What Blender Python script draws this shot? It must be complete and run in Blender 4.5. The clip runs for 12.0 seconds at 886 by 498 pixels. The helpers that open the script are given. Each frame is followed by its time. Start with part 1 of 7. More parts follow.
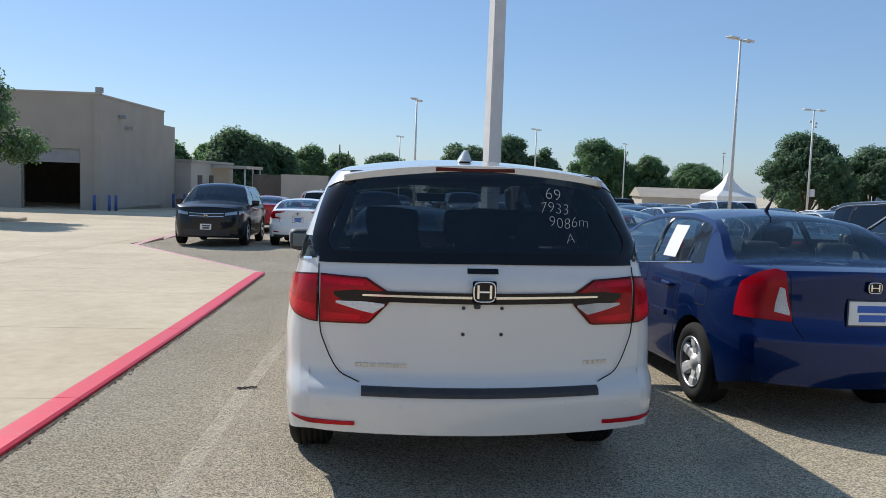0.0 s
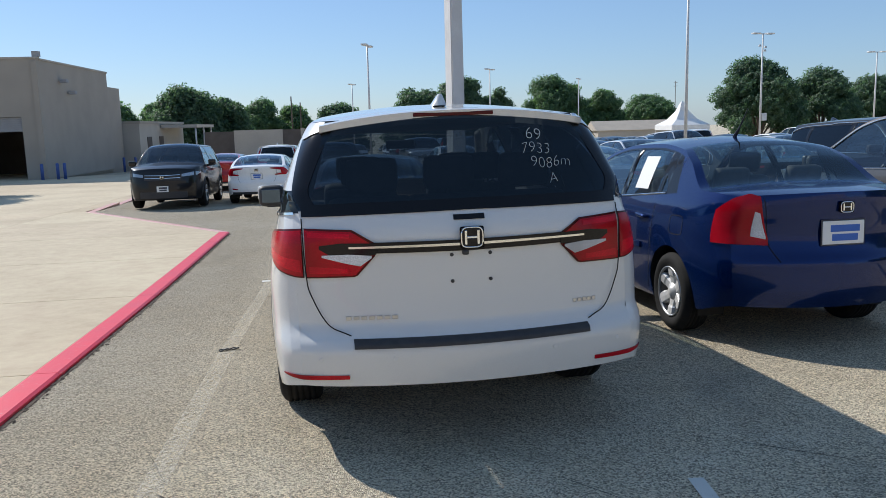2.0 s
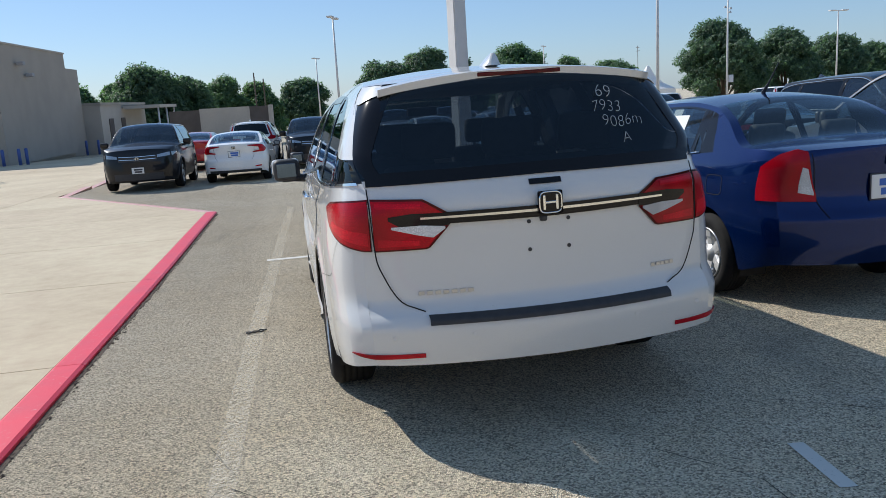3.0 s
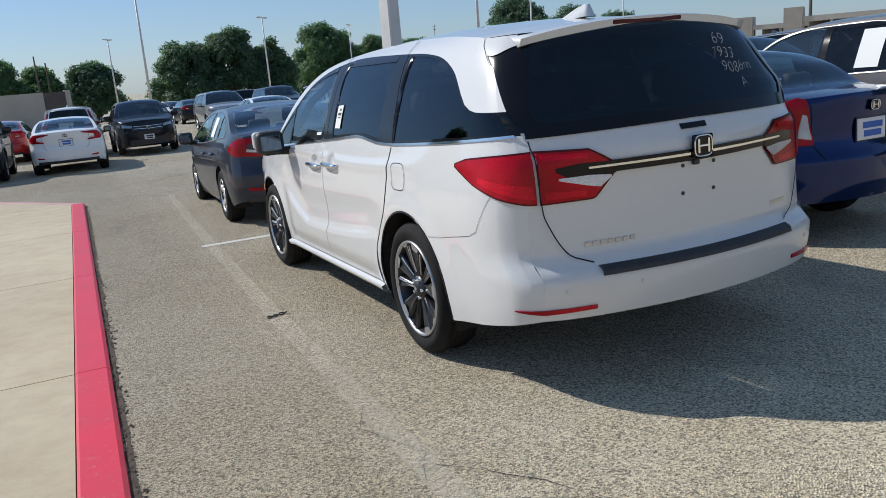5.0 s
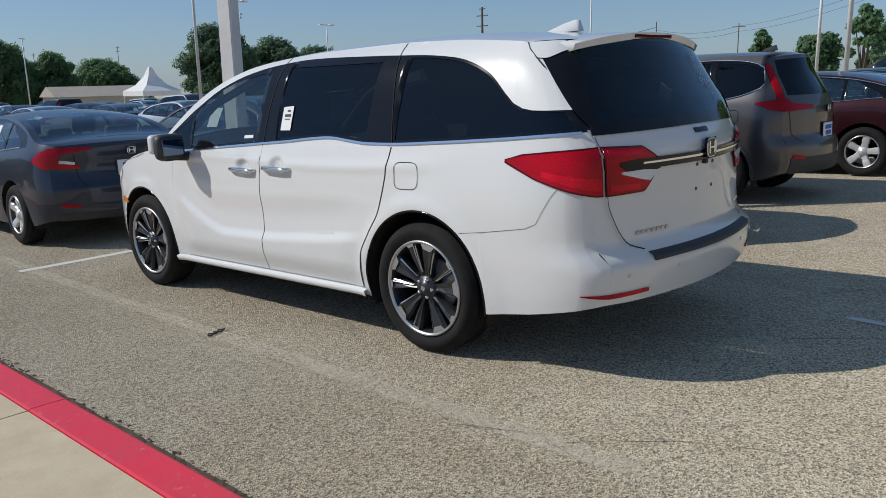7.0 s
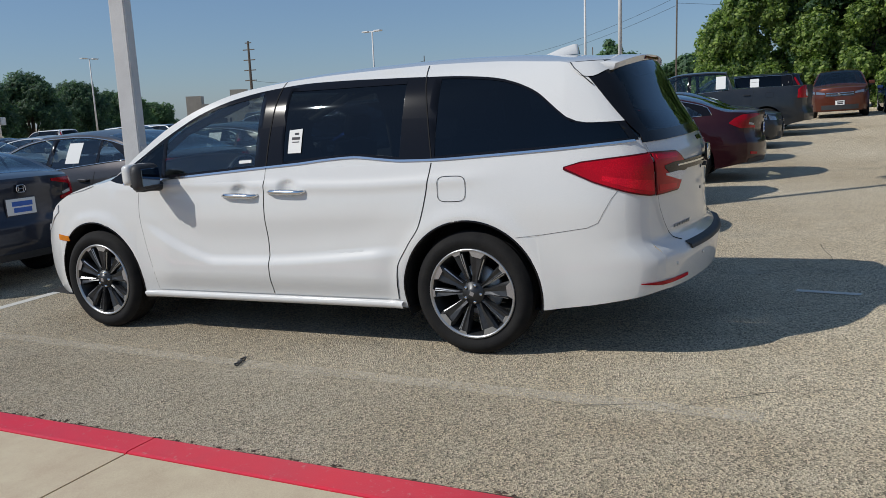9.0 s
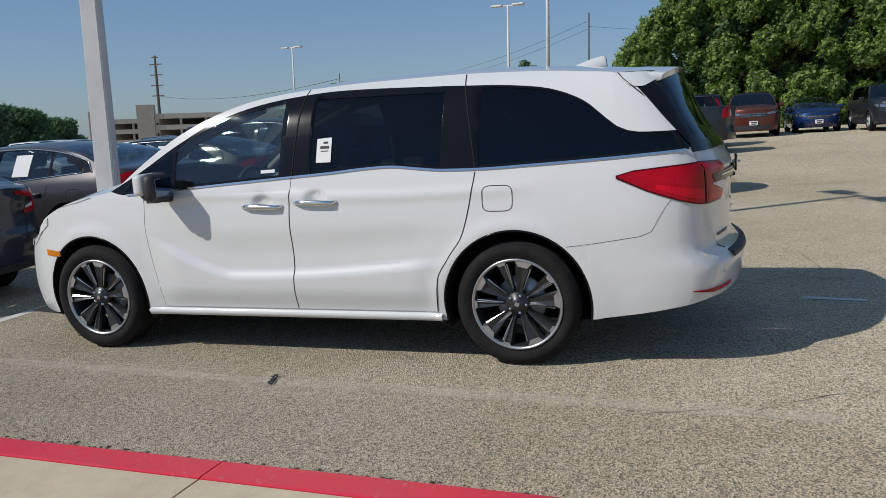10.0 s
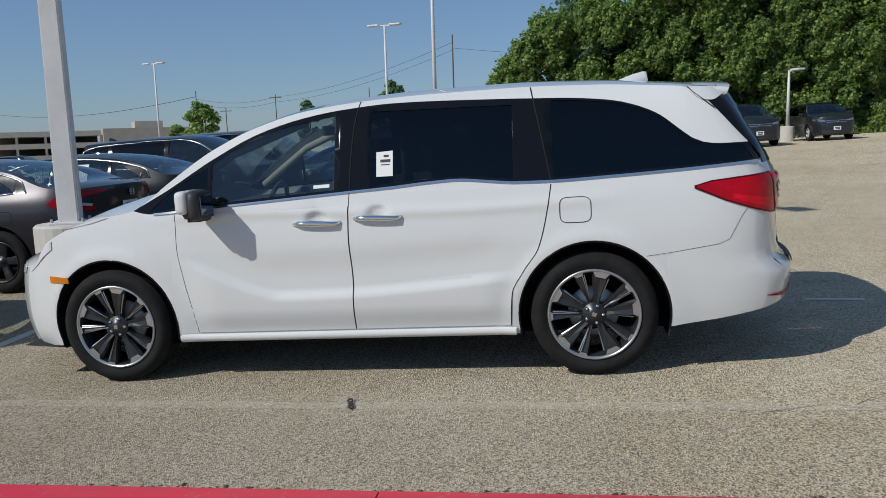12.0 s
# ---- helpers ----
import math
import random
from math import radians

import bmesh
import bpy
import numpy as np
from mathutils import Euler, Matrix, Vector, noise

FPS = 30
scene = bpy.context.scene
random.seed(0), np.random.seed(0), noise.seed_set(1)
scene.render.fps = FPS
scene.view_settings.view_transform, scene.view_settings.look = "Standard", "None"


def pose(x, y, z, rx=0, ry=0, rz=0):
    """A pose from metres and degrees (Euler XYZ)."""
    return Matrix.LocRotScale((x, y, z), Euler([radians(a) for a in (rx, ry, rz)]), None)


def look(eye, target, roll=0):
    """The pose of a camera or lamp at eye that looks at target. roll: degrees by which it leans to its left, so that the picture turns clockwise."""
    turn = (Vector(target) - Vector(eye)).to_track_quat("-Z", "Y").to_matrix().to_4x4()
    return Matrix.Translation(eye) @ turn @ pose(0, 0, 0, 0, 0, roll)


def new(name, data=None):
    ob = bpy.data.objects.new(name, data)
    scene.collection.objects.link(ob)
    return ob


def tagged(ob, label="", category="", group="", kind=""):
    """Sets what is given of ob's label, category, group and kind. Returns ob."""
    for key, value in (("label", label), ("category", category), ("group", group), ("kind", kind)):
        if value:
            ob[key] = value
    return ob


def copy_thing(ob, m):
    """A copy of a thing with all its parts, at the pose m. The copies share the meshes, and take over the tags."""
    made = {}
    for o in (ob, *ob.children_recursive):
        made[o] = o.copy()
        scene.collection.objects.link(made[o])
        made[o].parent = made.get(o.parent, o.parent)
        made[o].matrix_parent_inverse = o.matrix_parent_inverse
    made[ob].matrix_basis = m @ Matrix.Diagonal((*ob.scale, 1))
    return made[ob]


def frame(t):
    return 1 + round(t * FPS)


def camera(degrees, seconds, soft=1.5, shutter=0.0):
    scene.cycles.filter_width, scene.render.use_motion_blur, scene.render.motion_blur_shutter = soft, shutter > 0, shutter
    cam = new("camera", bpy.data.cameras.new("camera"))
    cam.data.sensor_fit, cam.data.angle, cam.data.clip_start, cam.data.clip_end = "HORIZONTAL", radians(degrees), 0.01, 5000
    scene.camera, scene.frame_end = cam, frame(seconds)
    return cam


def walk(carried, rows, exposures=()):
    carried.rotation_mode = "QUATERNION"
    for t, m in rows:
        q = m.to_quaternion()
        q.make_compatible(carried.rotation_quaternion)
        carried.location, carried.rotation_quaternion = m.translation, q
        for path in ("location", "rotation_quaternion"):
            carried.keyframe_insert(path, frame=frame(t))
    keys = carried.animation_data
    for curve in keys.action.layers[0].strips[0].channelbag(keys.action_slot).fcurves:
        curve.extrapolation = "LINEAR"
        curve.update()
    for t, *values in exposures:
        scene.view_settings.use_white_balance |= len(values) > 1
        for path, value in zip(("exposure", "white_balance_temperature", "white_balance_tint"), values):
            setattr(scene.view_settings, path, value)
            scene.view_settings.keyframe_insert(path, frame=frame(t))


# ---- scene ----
# the lot falls away gently along +y
FALL = math.tan(radians(1.8))
SLOPE = Matrix.Rotation(-radians(1.8), 4, "X")
cam = camera(58.7, 12.0, 0.45)
PATH = [
    (0, (-0.59, -4.802, 1.475), (-0.382, -2.816, 1.362), 1.8),
    (0.5, (-0.525, -4.784, 1.477), (-0.38, -2.795, 1.317), 0.3),
    (1, (-0.516, -4.759, 1.476), (-0.39, -2.774, 1.273), -0.6),
    (1.5, (-0.551, -4.75, 1.475), (-0.37, -2.771, 1.247), -1.2),
    (2, (-0.698, -4.738, 1.477), (-0.394, -2.777, 1.227), -1.8),
    (2.5, (-0.892, -4.665, 1.464), (-0.539, -2.717, 1.179), -2.8),
    (3, (-1.138, -4.452, 1.454), (-0.759, -2.515, 1.132), -3.7),
    (3.5, (-1.449, -4.326, 1.434), (-1.0, -2.41, 1.074), -4.7),
    (3.7, (-1.599, -4.292, 1.454), (-1.112, -2.387, 1.085), -4.9),
    (5.3, (-2.794, -3.723, 1.425), (-1.875, -1.995, 1.015), -5.2),
    (5.5, (-2.939, -3.623, 1.406), (-1.959, -1.929, 0.995), -5.0),
    (6, (-3.344, -3.419, 1.401), (-2.211, -1.821, 0.995), -4.0),
    (6.5, (-3.703, -3.227, 1.396), (-2.401, -1.76, 1.002), -3.1),
    (7, (-3.962, -2.911, 1.39), (-2.514, -1.584, 1.01), -2.6),
    (7.2, (-4.115, -2.813, 1.376), (-2.616, -1.542, 1.006), -2.6),
    (8.8, (-4.941, -1.938, 1.387), (-3.193, -1.026, 1.049), -4.0),
    (9, (-5.02, -1.831, 1.391), (-3.25, -0.961, 1.059), -4.0),
    (9.5, (-5.089, -1.461, 1.391), (-3.27, -0.694, 1.071), -4.0),
    (10, (-5.241, -1.105, 1.384), (-3.38, -0.439, 1.083), -3.5),
    (10.5, (-5.315, -0.772, 1.399), (-3.42, -0.201, 1.11), -3.1),
    (11, (-5.351, -0.393, 1.402), (-3.429, 0.086, 1.123), -2.9),
    (11.5, (-5.486, -0.119, 1.416), (-3.545, 0.277, 1.141), -3.0),
    (12, (-5.478, 0.116, 1.42), (-3.524, 0.437, 1.145), -3.6),
]
walk(cam, [(t, SLOPE @ look(eye, target, roll)) for t, eye, target, roll in PATH], [(0, 0.51, 6230, 9), (3.5, 0.46, 6100, 9), (6.0, 0.12, 6150, 9), (9.0, -0.08, 6200, 9), (12, -0.13, 6080, 8)])

# ---- light ----
world = bpy.data.worlds.new("world")
scene.world = world
world.use_nodes = True
wn = world.node_tree.nodes
sky = wn.new("ShaderNodeTexSky")
sky.sky_type, sky.sun_disc = "NISHITA", False
sky.sun_elevation, sky.sun_rotation = radians(40.4), radians(318)
sky.air_density, sky.dust_density, sky.ozone_density = 1.0, 0.3, 1.2
tone = wn.new("ShaderNodeMix")
tone.data_type, tone.blend_type = "RGBA", "MULTIPLY"
tone.inputs[0].default_value, tone.inputs[7].default_value = 1.0, (0.80, 0.91, 1.14, 1)
world.node_tree.links.new(sky.outputs[0], tone.inputs[6])
haze = wn.new("ShaderNodeMix")
haze.data_type, haze.blend_type = "RGBA", "MIX"
haze.inputs[0].default_value, haze.inputs[7].default_value = 0.38, (2.5, 3.9, 5.4, 1)
world.node_tree.links.new(tone.outputs[2], haze.inputs[6])
world.node_tree.links.new(haze.outputs[2], wn["Background"].inputs[0])
wn["Background"].inputs[1].default_value = 0.079
sun_data = bpy.data.lights.new("sun", "SUN")
sun_data.energy, sun_data.angle, sun_data.color = 3.65, radians(0.53), (1.0, 0.93, 0.83)
sun = new("sun", sun_data)
sun.matrix_world = SLOPE @ look((-0.79 * 40, 0.87 * 40, 40), (0, 0, 0))


# ---- materials ----
def node(nt, kind, **kw):
    n = nt.nodes.new(kind)
    for k, v in kw.items():
        n.inputs[k.replace("_", " ")].default_value = v
    return n


def rgba(c):
    return (c[0], c[1], c[2], 1.0)


def base_material(name, colour, rough=0.6, metal=0.0, coat=0.0, spec=0.5):
    m = bpy.data.materials.new(name)
    m.use_nodes = True
    b = m.node_tree.nodes["Principled BSDF"]
    b.inputs["Base Color"].default_value = rgba(colour)
    b.inputs["Roughness"].default_value = rough
    b.inputs["Metallic"].default_value = metal
    b.inputs["Coat Weight"].default_value = coat
    b.inputs["Coat Roughness"].default_value = 0.04
    b.inputs["Specular IOR Level"].default_value = spec
    b.inputs["Diffuse Roughness"].default_value = 0.25 if rough >= 0.8 else 0.0
    return m, m.node_tree, b


def coords(nt, scale=1.0, space="Object"):
    tc = nt.nodes.new("ShaderNodeTexCoord")
    mp = nt.nodes.new("ShaderNodeMapping")
    mp.inputs["Scale"].default_value = (scale, scale, scale) if isinstance(scale, (int, float)) else scale
    nt.links.new(tc.outputs[space], mp.inputs["Vector"])
    return mp.outputs[0]


def noise_tex(nt, vec, scale, detail=4.0, rough=0.55):
    n = nt.nodes.new("ShaderNodeTexNoise")
    n.inputs["Scale"].default_value, n.inputs["Detail"].default_value, n.inputs["Roughness"].default_value = scale, detail, rough
    nt.links.new(vec, n.inputs["Vector"])
    return n.outputs["Fac"]


def ramp(nt, fac, stops):
    r = nt.nodes.new("ShaderNodeValToRGB")
    e = r.color_ramp.elements
    while len(e) < len(stops):
        e.new(0.5)
    for el, (p, c) in zip(e, stops):
        el.position = p
        el.color = rgba(c) if not isinstance(c, (int, float)) else (c, c, c, 1)
    nt.links.new(fac, r.inputs[0])
    return r.outputs[0]


def mix(nt, a, b, fac, mode="MIX"):
    m = nt.nodes.new("ShaderNodeMix")
    m.data_type, m.blend_type = "RGBA", mode
    for sock, v in ((m.inputs[0], fac), (m.inputs[6], a), (m.inputs[7], b)):
        if isinstance(v, bpy.types.NodeSocket):
            nt.links.new(v, sock)
        elif isinstance(v, (int, float)):
            sock.default_value = v
        else:
            sock.default_value = rgba(v)
    return m.outputs[2]


def bump(nt, b, height, strength=0.3, distance=0.01):
    n = nt.nodes.new("ShaderNodeBump")
    n.inputs["Strength"].default_value, n.inputs["Distance"].default_value = strength, distance
    nt.links.new(height, n.inputs["Height"])
    nt.links.new(n.outputs[0], b.inputs["Normal"])


def worn(name, colour, colour2, scale=2.0, fine=60.0, rough=0.8, strength=0.2, dist=0.004, metal=0.0):
    """A matt surface with broad blotches and fine grain."""
    m, nt, b = base_material(name, colour, rough, metal)
    v = coords(nt)
    big, small = noise_tex(nt, v, scale, 5), noise_tex(nt, v, fine, 3)
    c = mix(nt, colour, colour2, ramp(nt, big, [(0.35, 0.0), (0.65, 1.0)]))
    c = mix(nt, c, (0.5, 0.5, 0.5), 0.25, "OVERLAY")
    g = ramp(nt, small, [(0.3, 0.35), (0.7, 0.65)])
    c = mix(nt, c, g, 0.35, "OVERLAY")
    nt.links.new(c, b.inputs["Base Color"])
    bump(nt, b, small, strength, dist)
    return m


def paint(name, colour, flake=0.25, rough=0.32, dust=0.05, coat=1.0):
    """Car paint: clear coat over a slightly metallic base, with a film of dust."""
    m, nt, b = base_material(name, colour, rough, flake, coat, 0.12)
    v = coords(nt)
    d = ramp(nt, noise_tex(nt, v, 3.0, 6), [(0.4, 0.0), (0.8, 1.0)])
    f = noise_tex(nt, v, 900.0, 1)
    c = mix(nt, colour, [min(1, x * 1.2 + 0.001) for x in colour], ramp(nt, f, [(0.4, 0.0), (0.6, 1.0)]))
    mm = nt.nodes.new("ShaderNodeMath")
    mm.operation = "MULTIPLY"
    nt.links.new(d, mm.inputs[0])
    mm.inputs[1].default_value = dust
    c = mix(nt, c, (0.42, 0.38, 0.32), mm.outputs[0])
    nt.links.new(c, b.inputs["Base Color"])
    b.inputs["Coat IOR"].default_value = 1.5
    r = ramp(nt, d, [(0.0, 0.02), (1.0, 0.06)])
    nt.links.new(r, b.inputs["Coat Roughness"])
    return m


def glass(name, tint, f0=0.045):
    """Window glass: tinted see-through with a mirror film."""
    m = bpy.data.materials.new(name)
    m.use_nodes = True
    nt = m.node_tree
    nt.nodes.remove(nt.nodes["Principled BSDF"])
    out = nt.nodes["Material Output"]
    lw = node(nt, "ShaderNodeLayerWeight", Blend=0.5)
    power = nt.nodes.new("ShaderNodeMath")
    power.operation, power.inputs[1].default_value = "POWER", 5.0
    nt.links.new(lw.outputs["Facing"], power.inputs[0])
    fr = nt.nodes.new("ShaderNodeMath")
    fr.operation, fr.inputs[1].default_value, fr.inputs[2].default_value = "MULTIPLY_ADD", 1.0 - f0, f0
    nt.links.new(power.outputs[0], fr.inputs[0])
    tr = node(nt, "ShaderNodeBsdfTransparent", Color=rgba(tint))
    gl = node(nt, "ShaderNodeBsdfGlossy", Color=(0.78, 0.9, 1.0, 1), Roughness=0.015)
    mx = nt.nodes.new("ShaderNodeMixShader")
    nt.links.new(fr.outputs[0], mx.inputs[0])
    nt.links.new(tr.outputs[0], mx.inputs[1])
    nt.links.new(gl.outputs[0], mx.inputs[2])
    nt.links.new(mx.outputs[0], out.inputs[0])
    return m


def lens(name, colour):
    """Ribbed lamp glass over a reflector."""
    m, nt, b = base_material(name, colour, 0.15, 0.0, 0.12, 0.2)
    v = coords(nt)
    c = mix(nt, [x * 0.6 for x in colour], [min(1, x * 1.2) for x in colour], ramp(nt, noise_tex(nt, v, 5, 1), [(0.35, 0.0), (0.65, 1.0)]))
    rib = nt.nodes.new("ShaderNodeTexWave")
    rib.bands_direction = "Z"
    rib.inputs["Scale"].default_value = 16.0
    nt.links.new(v, rib.inputs["Vector"])
    c = mix(nt, c, [x * 0.45 for x in colour], ramp(nt, rib.outputs["Fac"], [(0.6, 0.0), (0.9, 0.10)]))
    vo = nt.nodes.new("ShaderNodeTexVoronoi")
    vo.inputs["Scale"].default_value = 140.0
    nt.links.new(v, vo.inputs["Vector"])
    c = mix(nt, c, [x * 0.6 for x in colour], ramp(nt, vo.outputs["Distance"], [(0.2, 0.0), (0.6, 0.5)]))
    nt.links.new(c, b.inputs["Base Color"])
    bump(nt, b, vo.outputs["Distance"], 0.25, 0.002)
    return m


def asphalt():
    m, nt, b = base_material("asphalt", (0.2, 0.19, 0.17), 0.9)
    v = coords(nt)
    vo = nt.nodes.new("ShaderNodeTexVoronoi")
    vo.inputs["Scale"].default_value = 134.0
    nt.links.new(v, vo.inputs["Vector"])
    sep = nt.nodes.new("ShaderNodeSeparateColor")
    nt.links.new(vo.outputs["Color"], sep.inputs[0])
    stone = ramp(nt, sep.outputs[0], [(0.0, (0.165, 0.137, 0.096)), (0.3, (0.432, 0.366, 0.263)), (0.7, (0.708, 0.608, 0.442)), (0.95, (0.88, 0.77, 0.576))])
    broad = ramp(nt, noise_tex(nt, v, 0.22, 6, 0.6), [(0.3, 0.33), (0.7, 0.66)])
    mid = ramp(nt, noise_tex(nt, v, 2.6, 5, 0.65), [(0.3, 0.38), (0.7, 0.6)])
    c = mix(nt, stone, broad, 0.6, "OVERLAY")
    c = mix(nt, c, mid, 0.5, "OVERLAY")
    oil = ramp(nt, noise_tex(nt, coords(nt, (1.0, 0.55, 1.0)), 0.9, 3), [(0.62, 0.0), (0.75, 0.4)])
    c = mix(nt, c, (0.15, 0.14, 0.12), oil)
    # the driving lane is worn paler than the stalls, the gutter along the kerb is greyer
    where = nt.nodes.new("ShaderNodeSeparateXYZ")
    nt.links.new(v, where.inputs[0])

    def across(sock, a, b_, lo, hi):
        mr = nt.nodes.new("ShaderNodeMapRange")
        mr.interpolation_type = "SMOOTHSTEP"
        for n, q in zip(("From Min", "From Max", "To Min", "To Max"), (a, b_, lo, hi)):
            mr.inputs[n].default_value = q
        nt.links.new(sock, mr.inputs["Value"])
        return mr.outputs["Result"]

    c = mix(nt, c, (1.13, 1.11, 1.07), across(where.outputs[1], -3.0, 1.5, 1.0, 0.0), "MULTIPLY")
    c = mix(nt, c, (0.89, 0.88, 0.87), across(where.outputs[0], -1.8, -1.25, 1.0, 0.0), "MULTIPLY")
    nt.links.new(c, b.inputs["Base Color"])
    bump(nt, b, vo.outputs["Distance"], 1.0, 0.013)
    b.inputs["Diffuse Roughness"].default_value = 0.4
    return m


def concrete():
    m, nt, b = base_material("concrete", (0.5, 0.42, 0.3), 0.9)
    v = coords(nt)
    big, mid, small = noise_tex(nt, v, 0.5, 6), noise_tex(nt, v, 5.0, 6, 0.7), noise_tex(nt, v, 180.0, 2)
    c = mix(nt, (0.53, 0.43, 0.29), (0.65, 0.545, 0.38), ramp(nt, big, [(0.3, 0.0), (0.7, 1.0)]))
    c = mix(nt, c, ramp(nt, mid, [(0.3, 0.36), (0.7, 0.6)]), 0.5, "OVERLAY")
    c = mix(nt, c, ramp(nt, small, [(0.3, 0.4), (0.7, 0.58)]), 0.5, "OVERLAY")
    info = nt.nodes.new("ShaderNodeObjectInfo")
    c = mix(nt, c, ramp(nt, info.outputs["Random"], [(0.0, 0.44), (1.0, 0.55)]), 0.6, "OVERLAY")
    nt.links.new(c, b.inputs["Base Color"])
    bump(nt, b, small, 0.25, 0.002)
    return m


def kerb_paint(name="kerb_paint", worn_from=0.585, worn_most=0.55):
    m, nt, b = base_material(name, (0.6, 0.06, 0.08), 0.42)
    v = coords(nt)
    c = mix(nt, (0.72, 0.028, 0.055), (0.62, 0.04, 0.068), ramp(nt, noise_tex(nt, v, 3, 5), [(0.3, 0.0), (0.7, 1.0)]))
    wear = ramp(nt, noise_tex(nt, v, 28, 8, 0.75), [(worn_from, 0.0), (worn_from + 0.1, worn_most)])
    c = mix(nt, c, (0.55, 0.42, 0.36), wear)
    nt.links.new(c, b.inputs["Base Color"])
    bump(nt, b, noise_tex(nt, v, 150, 2), 0.3, 0.002)
    return m


def line_paint(name, colour, amount):
    """Old road paint, worn through to the asphalt."""
    m, nt, b = base_material(name, colour, 0.85)
    v = coords(nt)
    nt.links.new(ramp(nt, noise_tex(nt, v, 45, 8, 0.8), [(0.56 - amount * 0.3, 0.0), (0.66 - amount * 0.3, amount)]), b.inputs["Alpha"])
    return m


def leaves(name, dark, light, knee=0.6):
    m, nt, b = base_material(name, dark, 0.55)
    geo = nt.nodes.new("ShaderNodeNewGeometry")
    c = ramp(nt, geo.outputs["Random Per Island"], [(0.0, dark), (knee, [(x + y) / 2 for x, y in zip(dark, light)]), (1.0, light)])
    nt.links.new(c, b.inputs["Base Color"])
    tl = node(nt, "ShaderNodeBsdfTranslucent")
    nt.links.new(mix(nt, c, (1.25, 1.42, 0.85), 1.0, "MULTIPLY"), tl.inputs[0])
    mx = nt.nodes.new("ShaderNodeMixShader")
    mx.inputs[0].default_value = 0.55
    nt.links.new(b.outputs[0], mx.inputs[1])
    nt.links.new(tl.outputs[0], mx.inputs[2])
    nt.links.new(mx.outputs[0], nt.nodes["Material Output"].inputs[0])
    return m


M_ASPHALT, M_CONCRETE, M_KERB = asphalt(), concrete(), kerb_paint()
M_OLDKERB = kerb_paint("old_kerb_paint", 0.36, 0.8)
M_LINE, M_FAINT = line_paint("line_paint", (0.7, 0.68, 0.62), 0.9), line_paint("faded_line", (0.76, 0.69, 0.55), 0.40)
M_CRACK = base_material("crack", (0.03, 0.028, 0.025), 0.95)[0]
M_DIRT = worn("dirt", (0.05, 0.035, 0.025), (0.11, 0.08, 0.055), 20, 120, 0.95)
M_WHITE = paint("pearl_white_paint", (0.60, 0.604, 0.598), 0.0, 0.30, 0.03)
M_TRIM = base_material("black_trim", (0.006, 0.006, 0.008), 0.1, 0, 0.0, 0.3)[0]
M_PLASTIC = worn("black_plastic", (0.025, 0.026, 0.03), (0.035, 0.036, 0.04), 30, 400, 0.55, 0.15, 0.001)
M_GAP = base_material("panel_gap", (0.006, 0.006, 0.007), 0.9)[0]
M_RUBBER = worn("tyre_rubber", (0.011, 0.011, 0.012), (0.018, 0.0175, 0.017), 12, 90, 0.82, 0.2, 0.002)
M_CHROME = base_material("chrome", (0.78, 0.79, 0.8), 0.12, 1.0)[0]
M_BADGE = base_material("satin_badge", (0.45, 0.46, 0.48), 0.3, 0.9)[0]
M_ALLOY = worn("machined_alloy", (0.50, 0.51, 0.52), (0.44, 0.45, 0.46), 30, 300, 0.3, 0.05, 0.0005, 0.8)
M_DARKALLOY = worn("dark_alloy", (0.045, 0.047, 0.05), (0.06, 0.062, 0.066), 30, 300, 0.35, 0.05, 0.0005, 0.6)
M_SILVERALLOY = worn("silver_alloy", (0.68, 0.68, 0.67), (0.6, 0.6, 0.6), 30, 300, 0.35, 0.05, 0.0005, 0.4)
M_RED, M_CLEAR, M_AMBER = lens("red_lens", (0.46, 0.002, 0.012)), lens("clear_lens", (0.70, 0.70, 0.71)), lens("amber_lens", (0.75, 0.24, 0.01))
# brighter red that paints the glow inside the van's tail lamps
M_LENS_GLOW = lens("bright_red_lens", (0.66, 0.004, 0.02))
M_HEADLAMP = base_material("headlamp", (0.30, 0.31, 0.33), 0.12, 0.75, 1.0)[0]
M_BRAKE = lens("dark_red_lens", (0.10, 0.002, 0.004))
M_REARGLASS = glass("rear_glass", (0.17, 0.195, 0.23))
M_TINT, M_LIGHTGLASS, M_WSHIELD = glass("privacy_glass", (0.03, 0.036, 0.043), 0.04), glass("side_glass", (0.68, 0.75, 0.74), 0.085), glass("windscreen_glass", (0.62, 0.68, 0.66), 0.10)
M_RUBBER.node_tree.nodes["Principled BSDF"].inputs["Specular IOR Level"].default_value = 0.22
M_SEAT, M_BEIGE = worn("dark_seat", (0.035, 0.036, 0.04), (0.05, 0.05, 0.055), 15, 200, 0.75), worn("beige_trim", (0.48, 0.43, 0.34), (0.42, 0.38, 0.31), 15, 200, 0.8)
M_PAPER, M_PRINT, M_BLUE = base_material("paper", (0.82, 0.82, 0.8), 0.8)[0], base_material("print", (0.06, 0.06, 0.07), 0.8)[0], base_material("blue_print", (0.05, 0.14, 0.5), 0.6)[0]
M_MIRROR = base_material("mirror_glass", (0.10, 0.14, 0.20), 0.03, 1.0)[0]
M_CHALK = base_material("window_marker", (0.85, 0.85, 0.82), 0.9)[0]
M_UNDER = worn("underbody", (0.012, 0.012, 0.012), (0.02, 0.02, 0.02), 10, 90, 0.9)
M_POLE = worn("white_pole_paint", (0.70, 0.68, 0.66), (0.62, 0.60, 0.58), 4, 120, 0.5, 0.1, 0.001)
